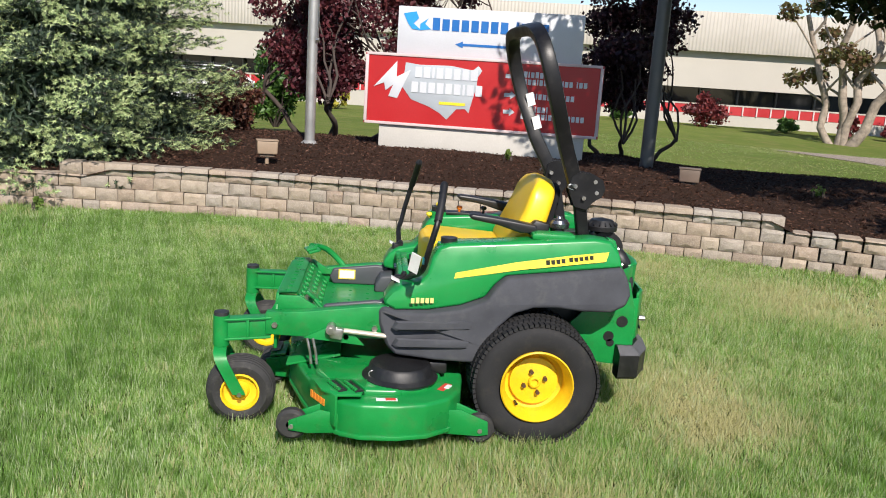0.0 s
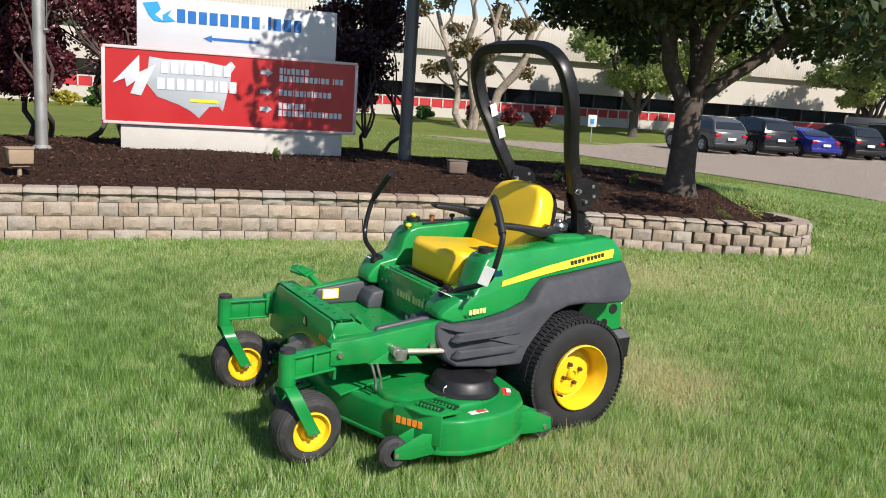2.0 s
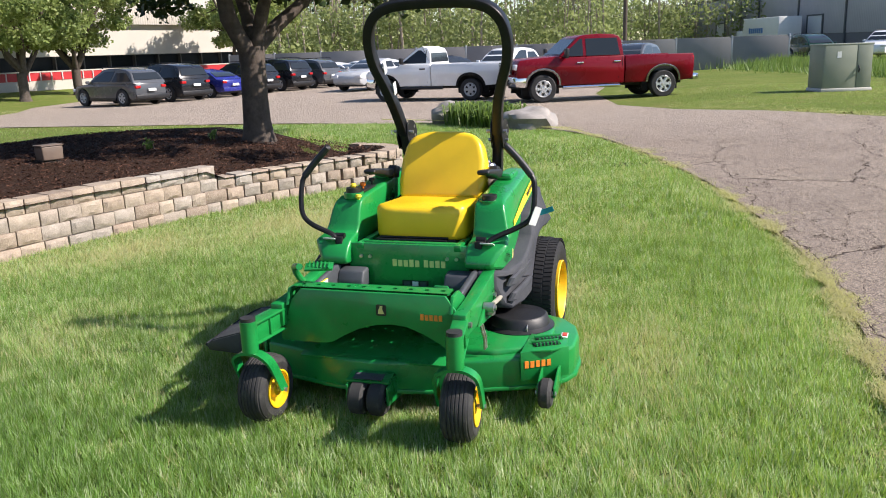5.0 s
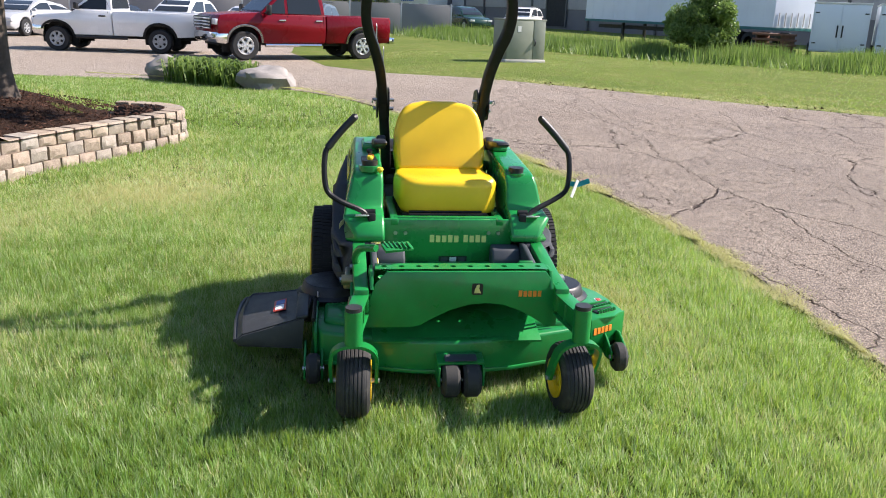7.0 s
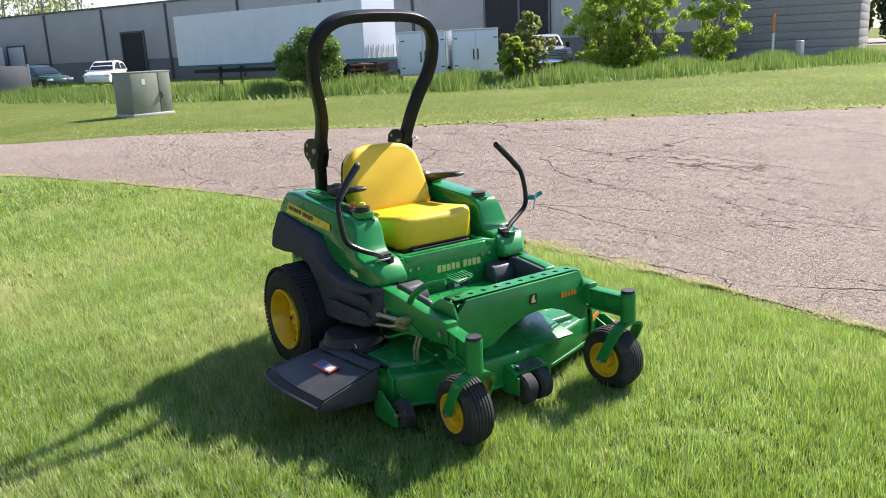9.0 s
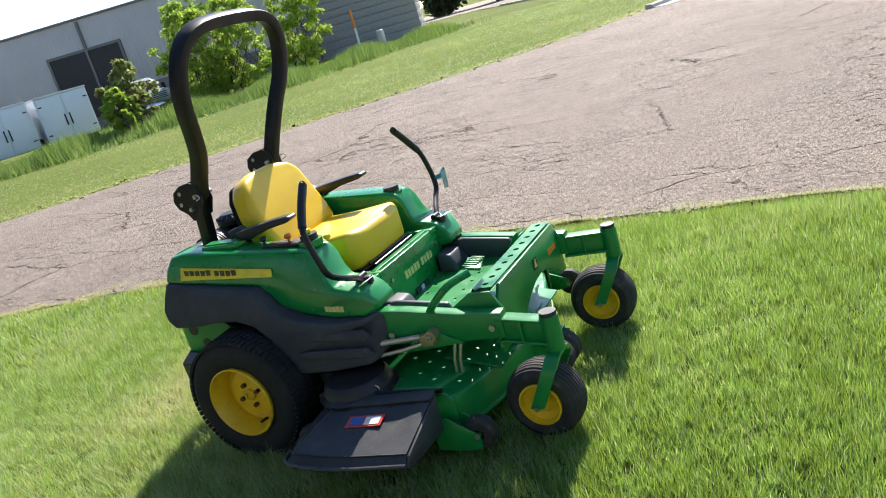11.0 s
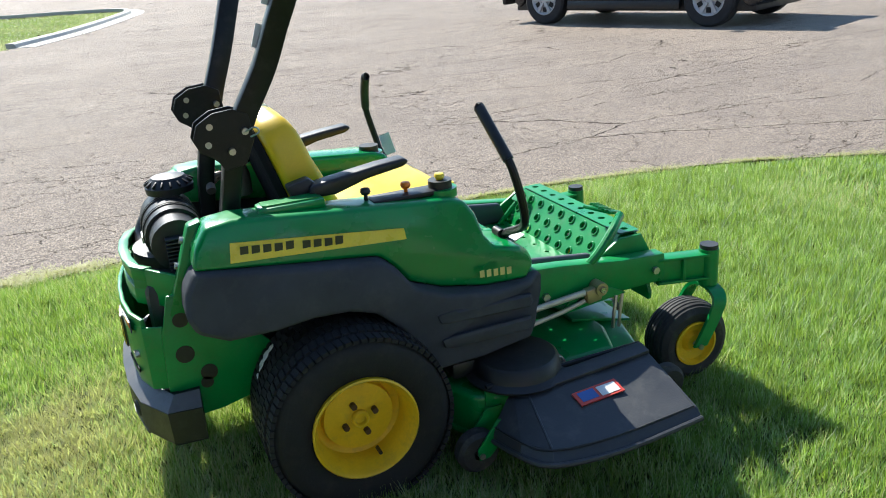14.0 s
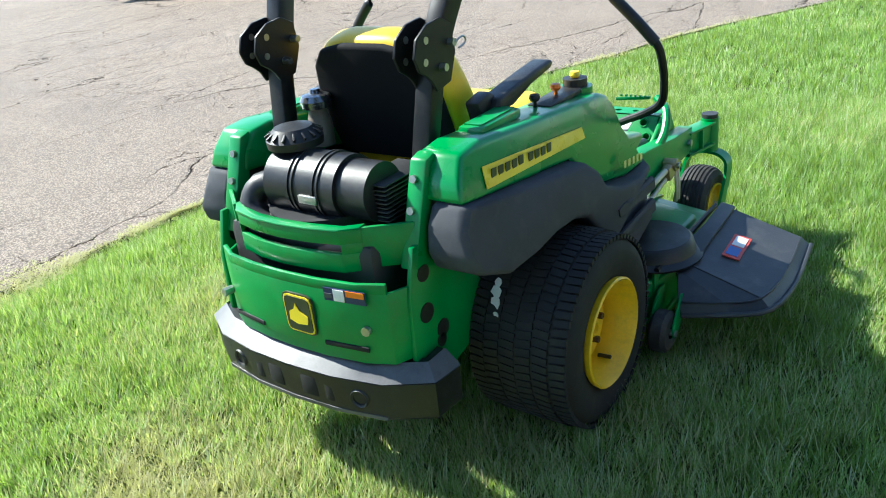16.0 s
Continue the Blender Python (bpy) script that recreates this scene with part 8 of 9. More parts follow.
# open doors are flat near-black panels painted as the unlit inside
for x, w_, h_, z_, mt, nm in ((50.6, 2.8, 3.9, 2.2, interior_shade, "open_door"), (12.6, 4.6, 4.0, 2.6, interior_shade, "open_door"), (68, 2.6, 3.6, 1.8, white_paint, "loading_door"), (89, 2.6, 3.4, 1.8, white_paint, "loading_door"), (100, 2.6, 3.4, 1.8, white_paint, "loading_door")):
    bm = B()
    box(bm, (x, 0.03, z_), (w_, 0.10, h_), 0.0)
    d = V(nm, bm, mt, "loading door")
    bm = B()
    for dx in (-w_ / 2 - 0.08, w_ / 2 + 0.08):
        box(bm, (x + dx, 0.07, z_), (0.16, 0.16, h_ + 0.2), 0.0)
    box(bm, (x, 0.07, z_ + h_ / 2 + 0.08), (w_ + 0.3, 0.16, 0.16), 0.0)
    V("door_frame", bm, dark_pole, "", d)
# a low wing with pale siding at the near end
wing = thing("office_wing", "low building with pale grey horizontal siding", "building", (29.0, -47.5, 0), math.degrees(math.atan2(WA.y - WB.y, WA.x - WB.x)))
for k in range(9):
    bm = B()
    box(bm, (-1.0, -2.0, 0.25 + 0.5 * k), (9.0, 8.0, 0.485), 0.02)
    part("siding_course", bm, surf("pale_siding", (0.30, 0.29, 0.285), 0.7) if k == 0 else bpy.data.materials["pale_siding"], wing)

# ---- trailers and trucks by the warehouse ----
trailer_white = surf("trailer_white", (0.74, 0.78, 0.83), 0.45, 0.05, 0.8, 30, 0.05)
teal_trim = surf("teal_trim", (0.02, 0.14, 0.14), 0.5)


def semi_trailer():
    a, b = Vector((33.2, -19.4, 0)), Vector((47.4, -14.6, 0))
    t = thing("semi_trailer", "long white box trailer with a teal lower rail", "trailer", tuple(a), math.degrees(math.atan2(b.y - a.y, b.x - a.x)))
    L = (b - a).length
    bm = B()
    box(bm, (L / 2, -1.3, 2.68), (L, 2.6, 2.90), 0.02, seg=1)
    bd = part("box", bm, trailer_white, t)
    bm = B()
    box(bm, (L / 2, -1.3, 1.17), (L + 0.02, 2.63, 0.13), 0.01)
    part("lower_rail", bm, teal_trim, t, "teal lower rail")
    for k in range(14):
        bm = B()
        box(bm, (0.6 + k * 1.05, 0.004, 2.68), (0.02, 0.012, 2.85), 0.0)
        part("seam", bm, trailer_white, bd)
    for k in range(6):
        bm = B()
        box(bm, (-0.03, -2.3 + 0.4 * k, 1.60), (0.03, 0.03, 0.62), 0.0)
        part("door_bar", bm, steel, bd, "door bar")
    for x in (1.4, 2.6):
        for y in (-0.25, -2.35):
            wheel_parts(t, x, y, 0.5, 0.5, p_silver)
    for x in (L - 3.2,):
        for y in (-0.5, -2.1):
            bm = B()
            box(bm, (x, y, 0.55), (0.15, 0.15, 1.1), 0.01)
            part("landing_leg", bm, dark_metal, t, "landing leg")
    bm = B()
    box(bm, (L / 2, -1.3, 0.85), (L - 1, 1.2, 0.2), 0.0)
    part("chassis", bm, dark_metal, t, "dark chassis")


semi_trailer()


def cargo_trailer(at, turn, L, label):
    t = thing("cargo_trailer", label, "trailer", at, turn, "cargo trailers")
    bm = B()
    box(bm, (L / 2, 0, 1.33), (L, 2.2, 2.0), 0.04, seg=1)
    part("box", bm, trailer_white, t)
    for s in (-1, 1):
        bm = B()
        box(bm, (-0.02, s * 0.52, 1.33), (0.03, 1.0, 1.85), 0.01)
        d = part("door", bm, trailer_white, t, "white rear door")
        bm = B()
        box(bm, (-0.05, s * 0.10, 1.2), (0.03, 0.06, 0.5), 0.005)
        part("latch", bm, dark_metal, d, "dark latch")
        for z in (0.7, 1.95):
            bm = B()
            box(bm, (-0.05, s * 0.95, z), (0.03, 0.16, 0.05), 0.005)
            part("hinge", bm, dark_metal, d, "dark hinge")
    bm = B()
    box(bm, (L / 2, 0, 2.36), (L + 0.05, 2.25, 0.06), 0.01)
    part("roof", bm, white_paint, t, "white roof")
    for x in (L * 0.45, L * 0.62):
        for s in (-1, 1):
            wheel_parts(t, x, s * 1.08, 0.33, 0.2, p_silver)
    return t


cargo_trailer((29.6, -20.5, 0), -30, 2.9, "white enclosed cargo trailer with closed rear doors")
cargo_trailer((28.2, -22.6, 0), -32, 4.6, "white enclosed cargo trailer parked in the weeds")


def box_truck():
    t = thing("box_truck", "white box truck near the warehouse doors", "truck", (92, -8.5, 0), 24)
    bm = B()
    box(bm, (0, 0, 2.2), (7.5, 2.5, 2.9), 0.05)
    part("box", bm, white_paint, t)
    bm = B()
    box(bm, (4.8, 0, 1.5), (2.0, 2.2, 1.9), 0.25)
    part("cab", bm, p_white, t, "white cab")
    bm = B()
    letters(bm, "oxxxxxx", -2.4, 2.1, 0.55, lambda b, u, w_, ww, hh: box(b, (-u, 1.262, w_), (ww, 0.02, hh)), 0.6, 0.2)
    part("lettering", bm, sign_blue, t, "blue lettering bars")
    for x in (-2.2, 4.6):
        for y in (-1.1, 1.1):
            wheel_parts(t, x, y, 0.45, 0.3, p_silver)


box_truck()
car("dark green off-road car by the warehouse", "suv", (58, -8.7, 0), 200, p_green)
car("white suv by the warehouse", "suv", (63, -5.4, 0), 190, p_white)
car("white van by the warehouse", "wagon", (60, -13.4, 0), 150, p_white)
pickup("silver pickup truck behind young trees", (29.0, -27.5, 0), 150, p_silver, 3.6, True)

# steel racks by the trailer and on its roof
rust = surf("rusty_steel", (0.16, 0.075, 0.045), 0.8, 0.3, 6, 60, 0.3)
rack = thing("steel_rack", "rusty steel frames stacked beside the trailer", "rack", (30.6, -18.6, 0), 20)
for k in range(4):
    bm = B()
    box(bm, (0.75, -0.3 + 0.02 * k, 0.30 + 0.22 * k), (1.7, 0.9, 0.09), 0.01)
    part("frame", bm, rust, rack)
for x in (0.05, 1.45):
    bm = B()
    box(bm, (x, -0.3, 0.5), (0.08, 0.8, 1.0), 0.01)
    part("upright", bm, rust, rack)
roof_rack = thing("roof_frame", "light metal frames stacked on the trailer roof", "frame", (33.75, -19.85, 4.13), 18.7)
for k in range(8):
    bm = B()
    tube(bm, [(k * 0.4, -0.1 * (k % 3), 0), (k * 0.4 + (0.16 if k % 2 else -0.1), -0.1 * (k % 3), 1.0)], 0.035, 6)
    part("upright", bm, alu, roof_rack)
for z in (0.05, 0.85):
    bm = B()
    tube(bm, [(-0.2, 0, z), (3.0, 0, z)], 0.035, 6)
    part("rail", bm, alu, roof_rack)

# ---- transformer cabinet on the far lawn ----
cab_mat = surf("sage_cabinet", (0.22, 0.24, 0.185), 0.5, 0.08, 3, 60, 0.04)
tc = thing("transformer_cabinet", "sage green transformer cabinet on the lawn", "utility box", (22.3, -5.15, 0), -71.5)
bm = B()
box(bm, (0, 0, 0.68), (1.40, 0.86, 1.20), 0.015)
body = part("body", bm, cab_mat, tc)
bm = B()
box(bm, (0, 0, 0.04), (1.46, 0.94, 0.10), 0.02)
part("pad", bm, plinth_mat, tc, "pale concrete pad")
bm = B()
box(bm, (0, 0, 1.295), (1.44, 0.90, 0.05), 0.012)
part("lid", bm, cab_mat, tc, "overhanging lid")
for x0_, x1_ in ((-0.68, 0.24), (0.26, 0.685)):
    bm = B()
    box(bm, ((x0_ + x1_) / 2, -0.435, 0.68), (x1_ - x0_ - 0.01, 0.025, 1.18), 0.006)
    part("door", bm, cab_mat, body, "flat door")
bm = B()
tube(bm, [(0.31, -0.455, 0.52), (0.31, -0.50, 0.60), (0.31, -0.455, 0.70)], 0.02, 8, 3)
part("handle", bm, dark_metal, body, "dark handle")
bm = B()
box(bm, (-0.26, -0.450, 1.02), (0.12, 0.006, 0.17), 0.0)
part("label", bm, white_sticker, body, "white label")

# ---- fences, posts and poles ----
conc = surf("grey_fence_panels", (0.22, 0.215, 0.215), 0.85, 0.12, 0.7, 20, 0.2)
fence = thing("yard_fence", "long grey panel fence behind the parking lot", "fence", (46, -6, -0.2), 96)
for k in range(11):
    bm = B()
    box(bm, (1.5 + 3.0 * k, 0, 0.95), (2.96, 0.10, 1.9), 0.01)
    part("panel", bm, conc, fence)
for k in range(12):
    bm = B()
    box(bm, (3.0 * k, -0.02, 0.98), (0.09, 0.18, 1.96), 0.01)
    part("post", bm, alu, fence, "pale fence post")
wood = surf("weathered_pole", (0.09, 0.07, 0.055), 0.9, 0.2, 5, 40, 0.4)
for x, y, h in ((52.6, 3.4, 11), (-20, 70, 10)):
    t = thing("utility_pole", "dark wooden utility pole", "utility pole", (x, y, -0.2))
    bm = B()
    lathe(bm, [(0.15, 0), (0.10, h), (0, h)], Matrix.Identity(4), 12)
    part("shaft", bm, wood, t)
    bm = B()
    box(bm, (0, 0, h - 0.6), (0.1, 2.2, 0.12), 0.01)
    part("crossarm", bm, wood, t, "wooden crossarm")
t = thing("utility_post", "short grey utility post in the grass", "post", (18.65, -34.3, 0))
bm = B()
box(bm, (0, 0, 0.55), (0.30, 0.30, 1.1), 0.04)
part("post", bm, alu, t)
t = thing("marker_post", "white and orange marker post", "post", (19.2, -33.0, 0))
bm = B()
cyl(bm, (0, 0, 0), (0, 0, 1.5), 0.06, 10)
part("post", bm, white_paint, t)
bm = B()
cyl(bm, (0, 0, 1.5), (0, 0, 2.4), 0.062, 10)
part("top", bm, orange_knob, t, "orange top")
# handicap parking sign
t = thing("parking_sign", "white and blue parking sign on a post", "sign", (23.2, 26.6, gz(23.2, 26.6)), -42)
bm = B()
cyl(bm, (0, 0, 0), (0, 0, 0.75), 0.025, 8)
part("post", bm, alu, t)
bm = B()
box(bm, (0, -0.03, 0.98), (0.40, 0.02, 0.55), 0.01)
pn = part("panel", bm, white_paint, t, "white panel")
bm = B()
box(bm, (0, -0.044, 0.96), (0.18, 0.01, 0.24), 0.004)
part("symbol", bm, sign_blue2, pn, "blue symbol")

# ---- distant planting ----
gold_leaf = leaf_mat("golden_leaves", [(0.20, 0.20, 0.03), (0.34, 0.31, 0.04), (0.48, 0.42, 0.06), (0.58, 0.50, 0.12)], 0.4)
lot_leaf = leaf_mat("lot_tree_leaves", [(0.12, 0.17, 0.045), (0.21, 0.28, 0.075), (0.30, 0.37, 0.12), (0.42, 0.47, 0.19)], 0.5)
pale_bark = surf("pale_scaly_bark", (0.30, 0.25, 0.20), 0.95, 0.4, 5, 30, 1.0, dirt=(0.13, 0.10, 0.08), dirt_amt=0.5, spec=0.1)
for k, (x, y, sd) in enumerate(((30.0, 31.1, 52), (34.8, 31.9, 53), (47.5, 28.6, 54))):
    tree("lawn_tree", "round-headed light green tree by the lot", (x, y, gz(x, y)), 0.24, 1.4, (0, 0, 5.3), (4.3, 4.3, 2.5), 30000, 0.115, lot_leaf, bark, sd, 7, 110, 0.62, 1, "trees by the lot")


def spreading_tree(at):
    """Stout pale stems that lean apart from one foot, with few leaves."""
    t = thing("spreading_tree", "tree with stout pale scaly leaning stems and sparse reddish leaves", "tree", at)
    ux, uy = 0.80, -0.60
    bm = B()
    ends = []
    for i, (o, u, z, r0) in enumerate(((0.2, 3.3, 6.0, 0.24), (0.0, 0.9, 6.0, 0.20), (-0.2, -0.6, 6.4, 0.20), (-0.4, -2.2, 5.6, 0.18))):
        f = limb(bm, (ux * o, uy * o, -0.2), (ux * u, uy * u, z), r0, r0 * 0.55, 0.10, 300 + i, 12, 6)
        for j in range(5):
            m_ = f[len(f) * (j + 3) // 9]
            e = m_ + Vector((math.cos(i + 2.1 * j) * 1.5, math.sin(i + 2.1 * j) * 1.5, 1.1 + 0.3 * j))
            limb(bm, m_, e, r0 * 0.38, 0.025, 0.15, 320 + i * 7 + j, 7, 4)
            ends.append(((e.x, e.y, e.z), (0.55, 0.55, 0.4)))
    part("trunk", bm, pale_bark, t, "pale scaly bark", 60)
    bronze = leaf_mat("bronze_leaves", [(0.10, 0.06, 0.03), (0.16, 0.09, 0.045), (0.10, 0.12, 0.03), (0.2, 0.12, 0.06)])
    cr = new("crown", leaf_mesh("crown", clumps(np.random.default_rng(57), 3800, ends), 0.13, bronze))
    cr.parent = t


spreading_tree((19.9, 31.6, gz(19.9, 31.6)))
for k, (x, y, rr, mt, nm, lab) in enumerate(((15.6, 36.8, (1.5, 1.2, 0.85), red_leaf, "maple_shrub", "wide dark red maple shrub by the building"), (19.6, 36.3, (0.7, 0.7, 0.35), bush_leaf, "shrub", "low green shrub by the building"), (22.2, 35.2, (0.6, 0.6, 0.5), red_leaf, "barberry_shrub", "round red shrub by the building"),
                                             (24.2, 34.6, (0.7, 0.7, 0.45), red_leaf, "barberry_shrub", "round red shrub by the building"), (26.0, 34.2, (0.75, 0.7, 0.55), red_leaf, "barberry_shrub", "round red shrub by the building"), (11.5, 38.0, (0.8, 0.7, 0.4), bush_leaf, "shrub", "low green shrub by the building"),
                                             (3.5, 40.0, (0.9, 0.7, 0.5), bush_leaf, "shrub", "low green shrub by the building"), (-3.0, 38.5, (1.0, 0.8, 0.55), gold_leaf, "shrub", "yellow-green shrub by the building"), (2.2, 40.2, (0.9, 0.6, 0.35), gold_leaf, "shrub", "yellow flowering shrub by the building"))):
    shrub(nm, lab, (x, y, gz(x, y)), rr, 1800, 0.11, mt, 60 + k, "shrubs by the building", 8)
bronze_leaf = leaf_mat("young_bronze_leaves", [(0.19, 0.11, 0.06), (0.24, 0.25, 0.09), (0.33, 0.40, 0.13), (0.42, 0.47, 0.18)], 0.5)
shrub("round_bush", "round green bush in the weeds near the trailer", (27.0, -13.4, 0), (1.8, 1.6, 1.25), 24000, 0.07, tree_leaf, 80)
for k, (x, y, h, mt, lab) in enumerate(((22.5, -20.9, 2.6, bronze_leaf, "young tree with brown top in the weeds"), (24.6, -27.4, 4.4, lime_leaf, "young lime-green tree in the weeds"), (25.4, -29.6, 5.0, lime_leaf, "young lime-green tree in the weeds"), (23.0, -28.6, 4.3, lime_leaf, "young lime-green tree in the weeds"),
                                        (23.6, -34.6, 4.3, lime_leaf, "young lime-green tree in the weeds"), (21.8, -19.6, 1.7, lime_leaf, "small lime-green sapling in the weeds"))):
    tree("young_tree", lab, (x, y, 0), 0.05, 0.5, (0, 0, h * 0.55), (h * 0.40, h * 0.40, h * 0.50), 11000, 0.085, mt, bark, 90 + k, 4, 90, h * 0.068, 3, "young trees")
for k, (x, y, q) in enumerate(((31.5, -84.0, 4.4), (37.6, -84.5, 4.3), (46.0, -88.0, 2.8), (50.5, -90.0, 3.2))):
    shrub("evergreen_bush", "dark evergreen bush by the far drive", (x, y, 0), (q, q, q * 0.85), 12000, 0.27, crab_leaf, 110 + k, "evergreens")


def weeds():
    """The strip of tall weeds along the yard."""
    rs = np.random.default_rng(12)
    n = 95000
    u = rs.uniform(0, 1, n)
    path = np.array([(46, -5.0), (30, -10.5), (22.5, -18.5), (20.5, -27), (18, -38)])
    seg = np.minimum((u * 4).astype(int), 3)
    f_ = (u * 4 - seg)[:, None]
    p = path[seg] * (1 - f_) + path[seg + 1] * f_
    p = p + rs.normal(size=(n, 2)) * 1.2
    h = rs.uniform(0.2, 0.72, (n, 1)) * (0.75 + 0.3 * np.sin(p[:, :1] * 1.3 + p[:, 1:] * 0.9) + 0.2 * np.sin(p[:, :1] * 3.1 - p[:, 1:] * 2.3))
    a = rs.uniform(0, 6.28, n)
    d = np.stack([np.cos(a), np.sin(a), np.zeros(n)], 1)
    s = np.stack([-np.sin(a), np.cos(a), np.zeros(n)], 1) * 0.022
    base = np.concatenate([p, np.zeros((n, 1))], 1)
    tip = base + d * 0.16 + np.array([0, 0, 1.0]) * h
    v = np.stack([base - s, base + s, tip], 1).reshape(-1, 3)
    tagged(new("tall_weeds", mesh_from("tall_weeds", v, np.arange(n * 3).reshape(-1, 3), 3, weed_leaf)), "strip of tall green weeds along the yard", "weeds", kind="stuff")


weeds()


def woods():
    """The far wood in thin spring leaf: many slender pale trunks, a haze of small leaves and a thicket below."""
    r = random.Random(21)
    rs = np.random.default_rng(21)
    bm = B()
    lumps, low = [], []
    for k in range(430):
        ang = radians(r.uniform(-12, 52))
        d = r.uniform(82, 138)
        x, y = d * math.cos(ang), d * math.sin(ang)
        if y < 8 and x < 100:
            continue
        h = r.uniform(9, 18)
        top = (x + r.uniform(-1.4, 1.4), y + r.uniform(-1.4, 1.4), h)
        sweep(bm, [(x, y, -1), ((x + top[0]) / 2 + r.uniform(-.4, .4), (y + top[1]) / 2, h * 0.5), top], circle(r.uniform(0.07, 0.19), 5), [1, 0.7, 0.2])
        for j in range(4):
            z0 = h * r.uniform(0.3, 0.8)
            a = r.uniform(0, 6.28)
            sweep(bm, [(x, y, z0), (x + 1.6 * math.cos(a), y + 1.6 * math.sin(a), z0 + 2.4)], circle(0.045, 4), [1, 0.3])
        for j in range(7):
            z0 = r.uniform(0.25, 1.0) * h
            lumps.append(((x + r.uniform(-2, 2), y + r.uniform(-2, 2), z0), (1.2, 1.2, 1.0)))
        for j in range(3):
            low.append(((x + r.uniform(-4, 4), y + r.uniform(-4, 4), r.uniform(0.3, 1.0) ** 1.4 * 6.0), (2.4, 2.4, 1.5)))
    pale = surf("pale_wood_bark", (0.27, 0.235, 0.19), 0.95, 0.3, 1.5, 20, 0.3, spec=0.05)
    tagged(new("woodland_trunks", finish("woodland_trunks", bm, pale, 60)), "thin pale trunks of the far wood", "woods", kind="stuff")
    wood_leaf = leaf_mat("spring_wood_leaves", [(0.21, 0.25, 0.09), (0.26, 0.31, 0.11), (0.31, 0.36, 0.14), (0.36, 0.40, 0.18)], 0.55)
    pts = np.concatenate([clumps(rs, 72000, lumps), clumps(rs, 85000, low)])
    tagged(new("woodland_leaves", leaf_mesh("woodland_leaves", pts, 0.25, wood_leaf)), "light spring foliage of the far wood", "woods", kind="stuff")


woods()

# ---- grass blades ----
DRY_SPOTS = ((1.05, -0.30, 0.27, 0.24, 0.80), (1.05, 0.22, 0.30, 0.30, 0.52), (0.78, -0.14, 0.34, 0.30, 0.40), (0.76, -0.52, 0.26, 0.22, 0.45), (1.60, 0.45, 0.45, 0.50, 0.13), (2.40, 2.40, 0.9, 0.45, 0.42), (3.55, 1.90, 0.9, 0.50, 0.38),
             (1.45, 3.10, 0.8, 0.35, 0.42), (2.65, 1.60, 0.55, 0.45, 0.40), (-0.20, -1.10, 0.75, 0.24, 0.36), (0.80, 0.98, 0.40, 0.35, 0.22), (3.5, 0.2, 0.7, 0.6, 0.20), (0.3, 3.55, 1.6, 0.22, 0.25))


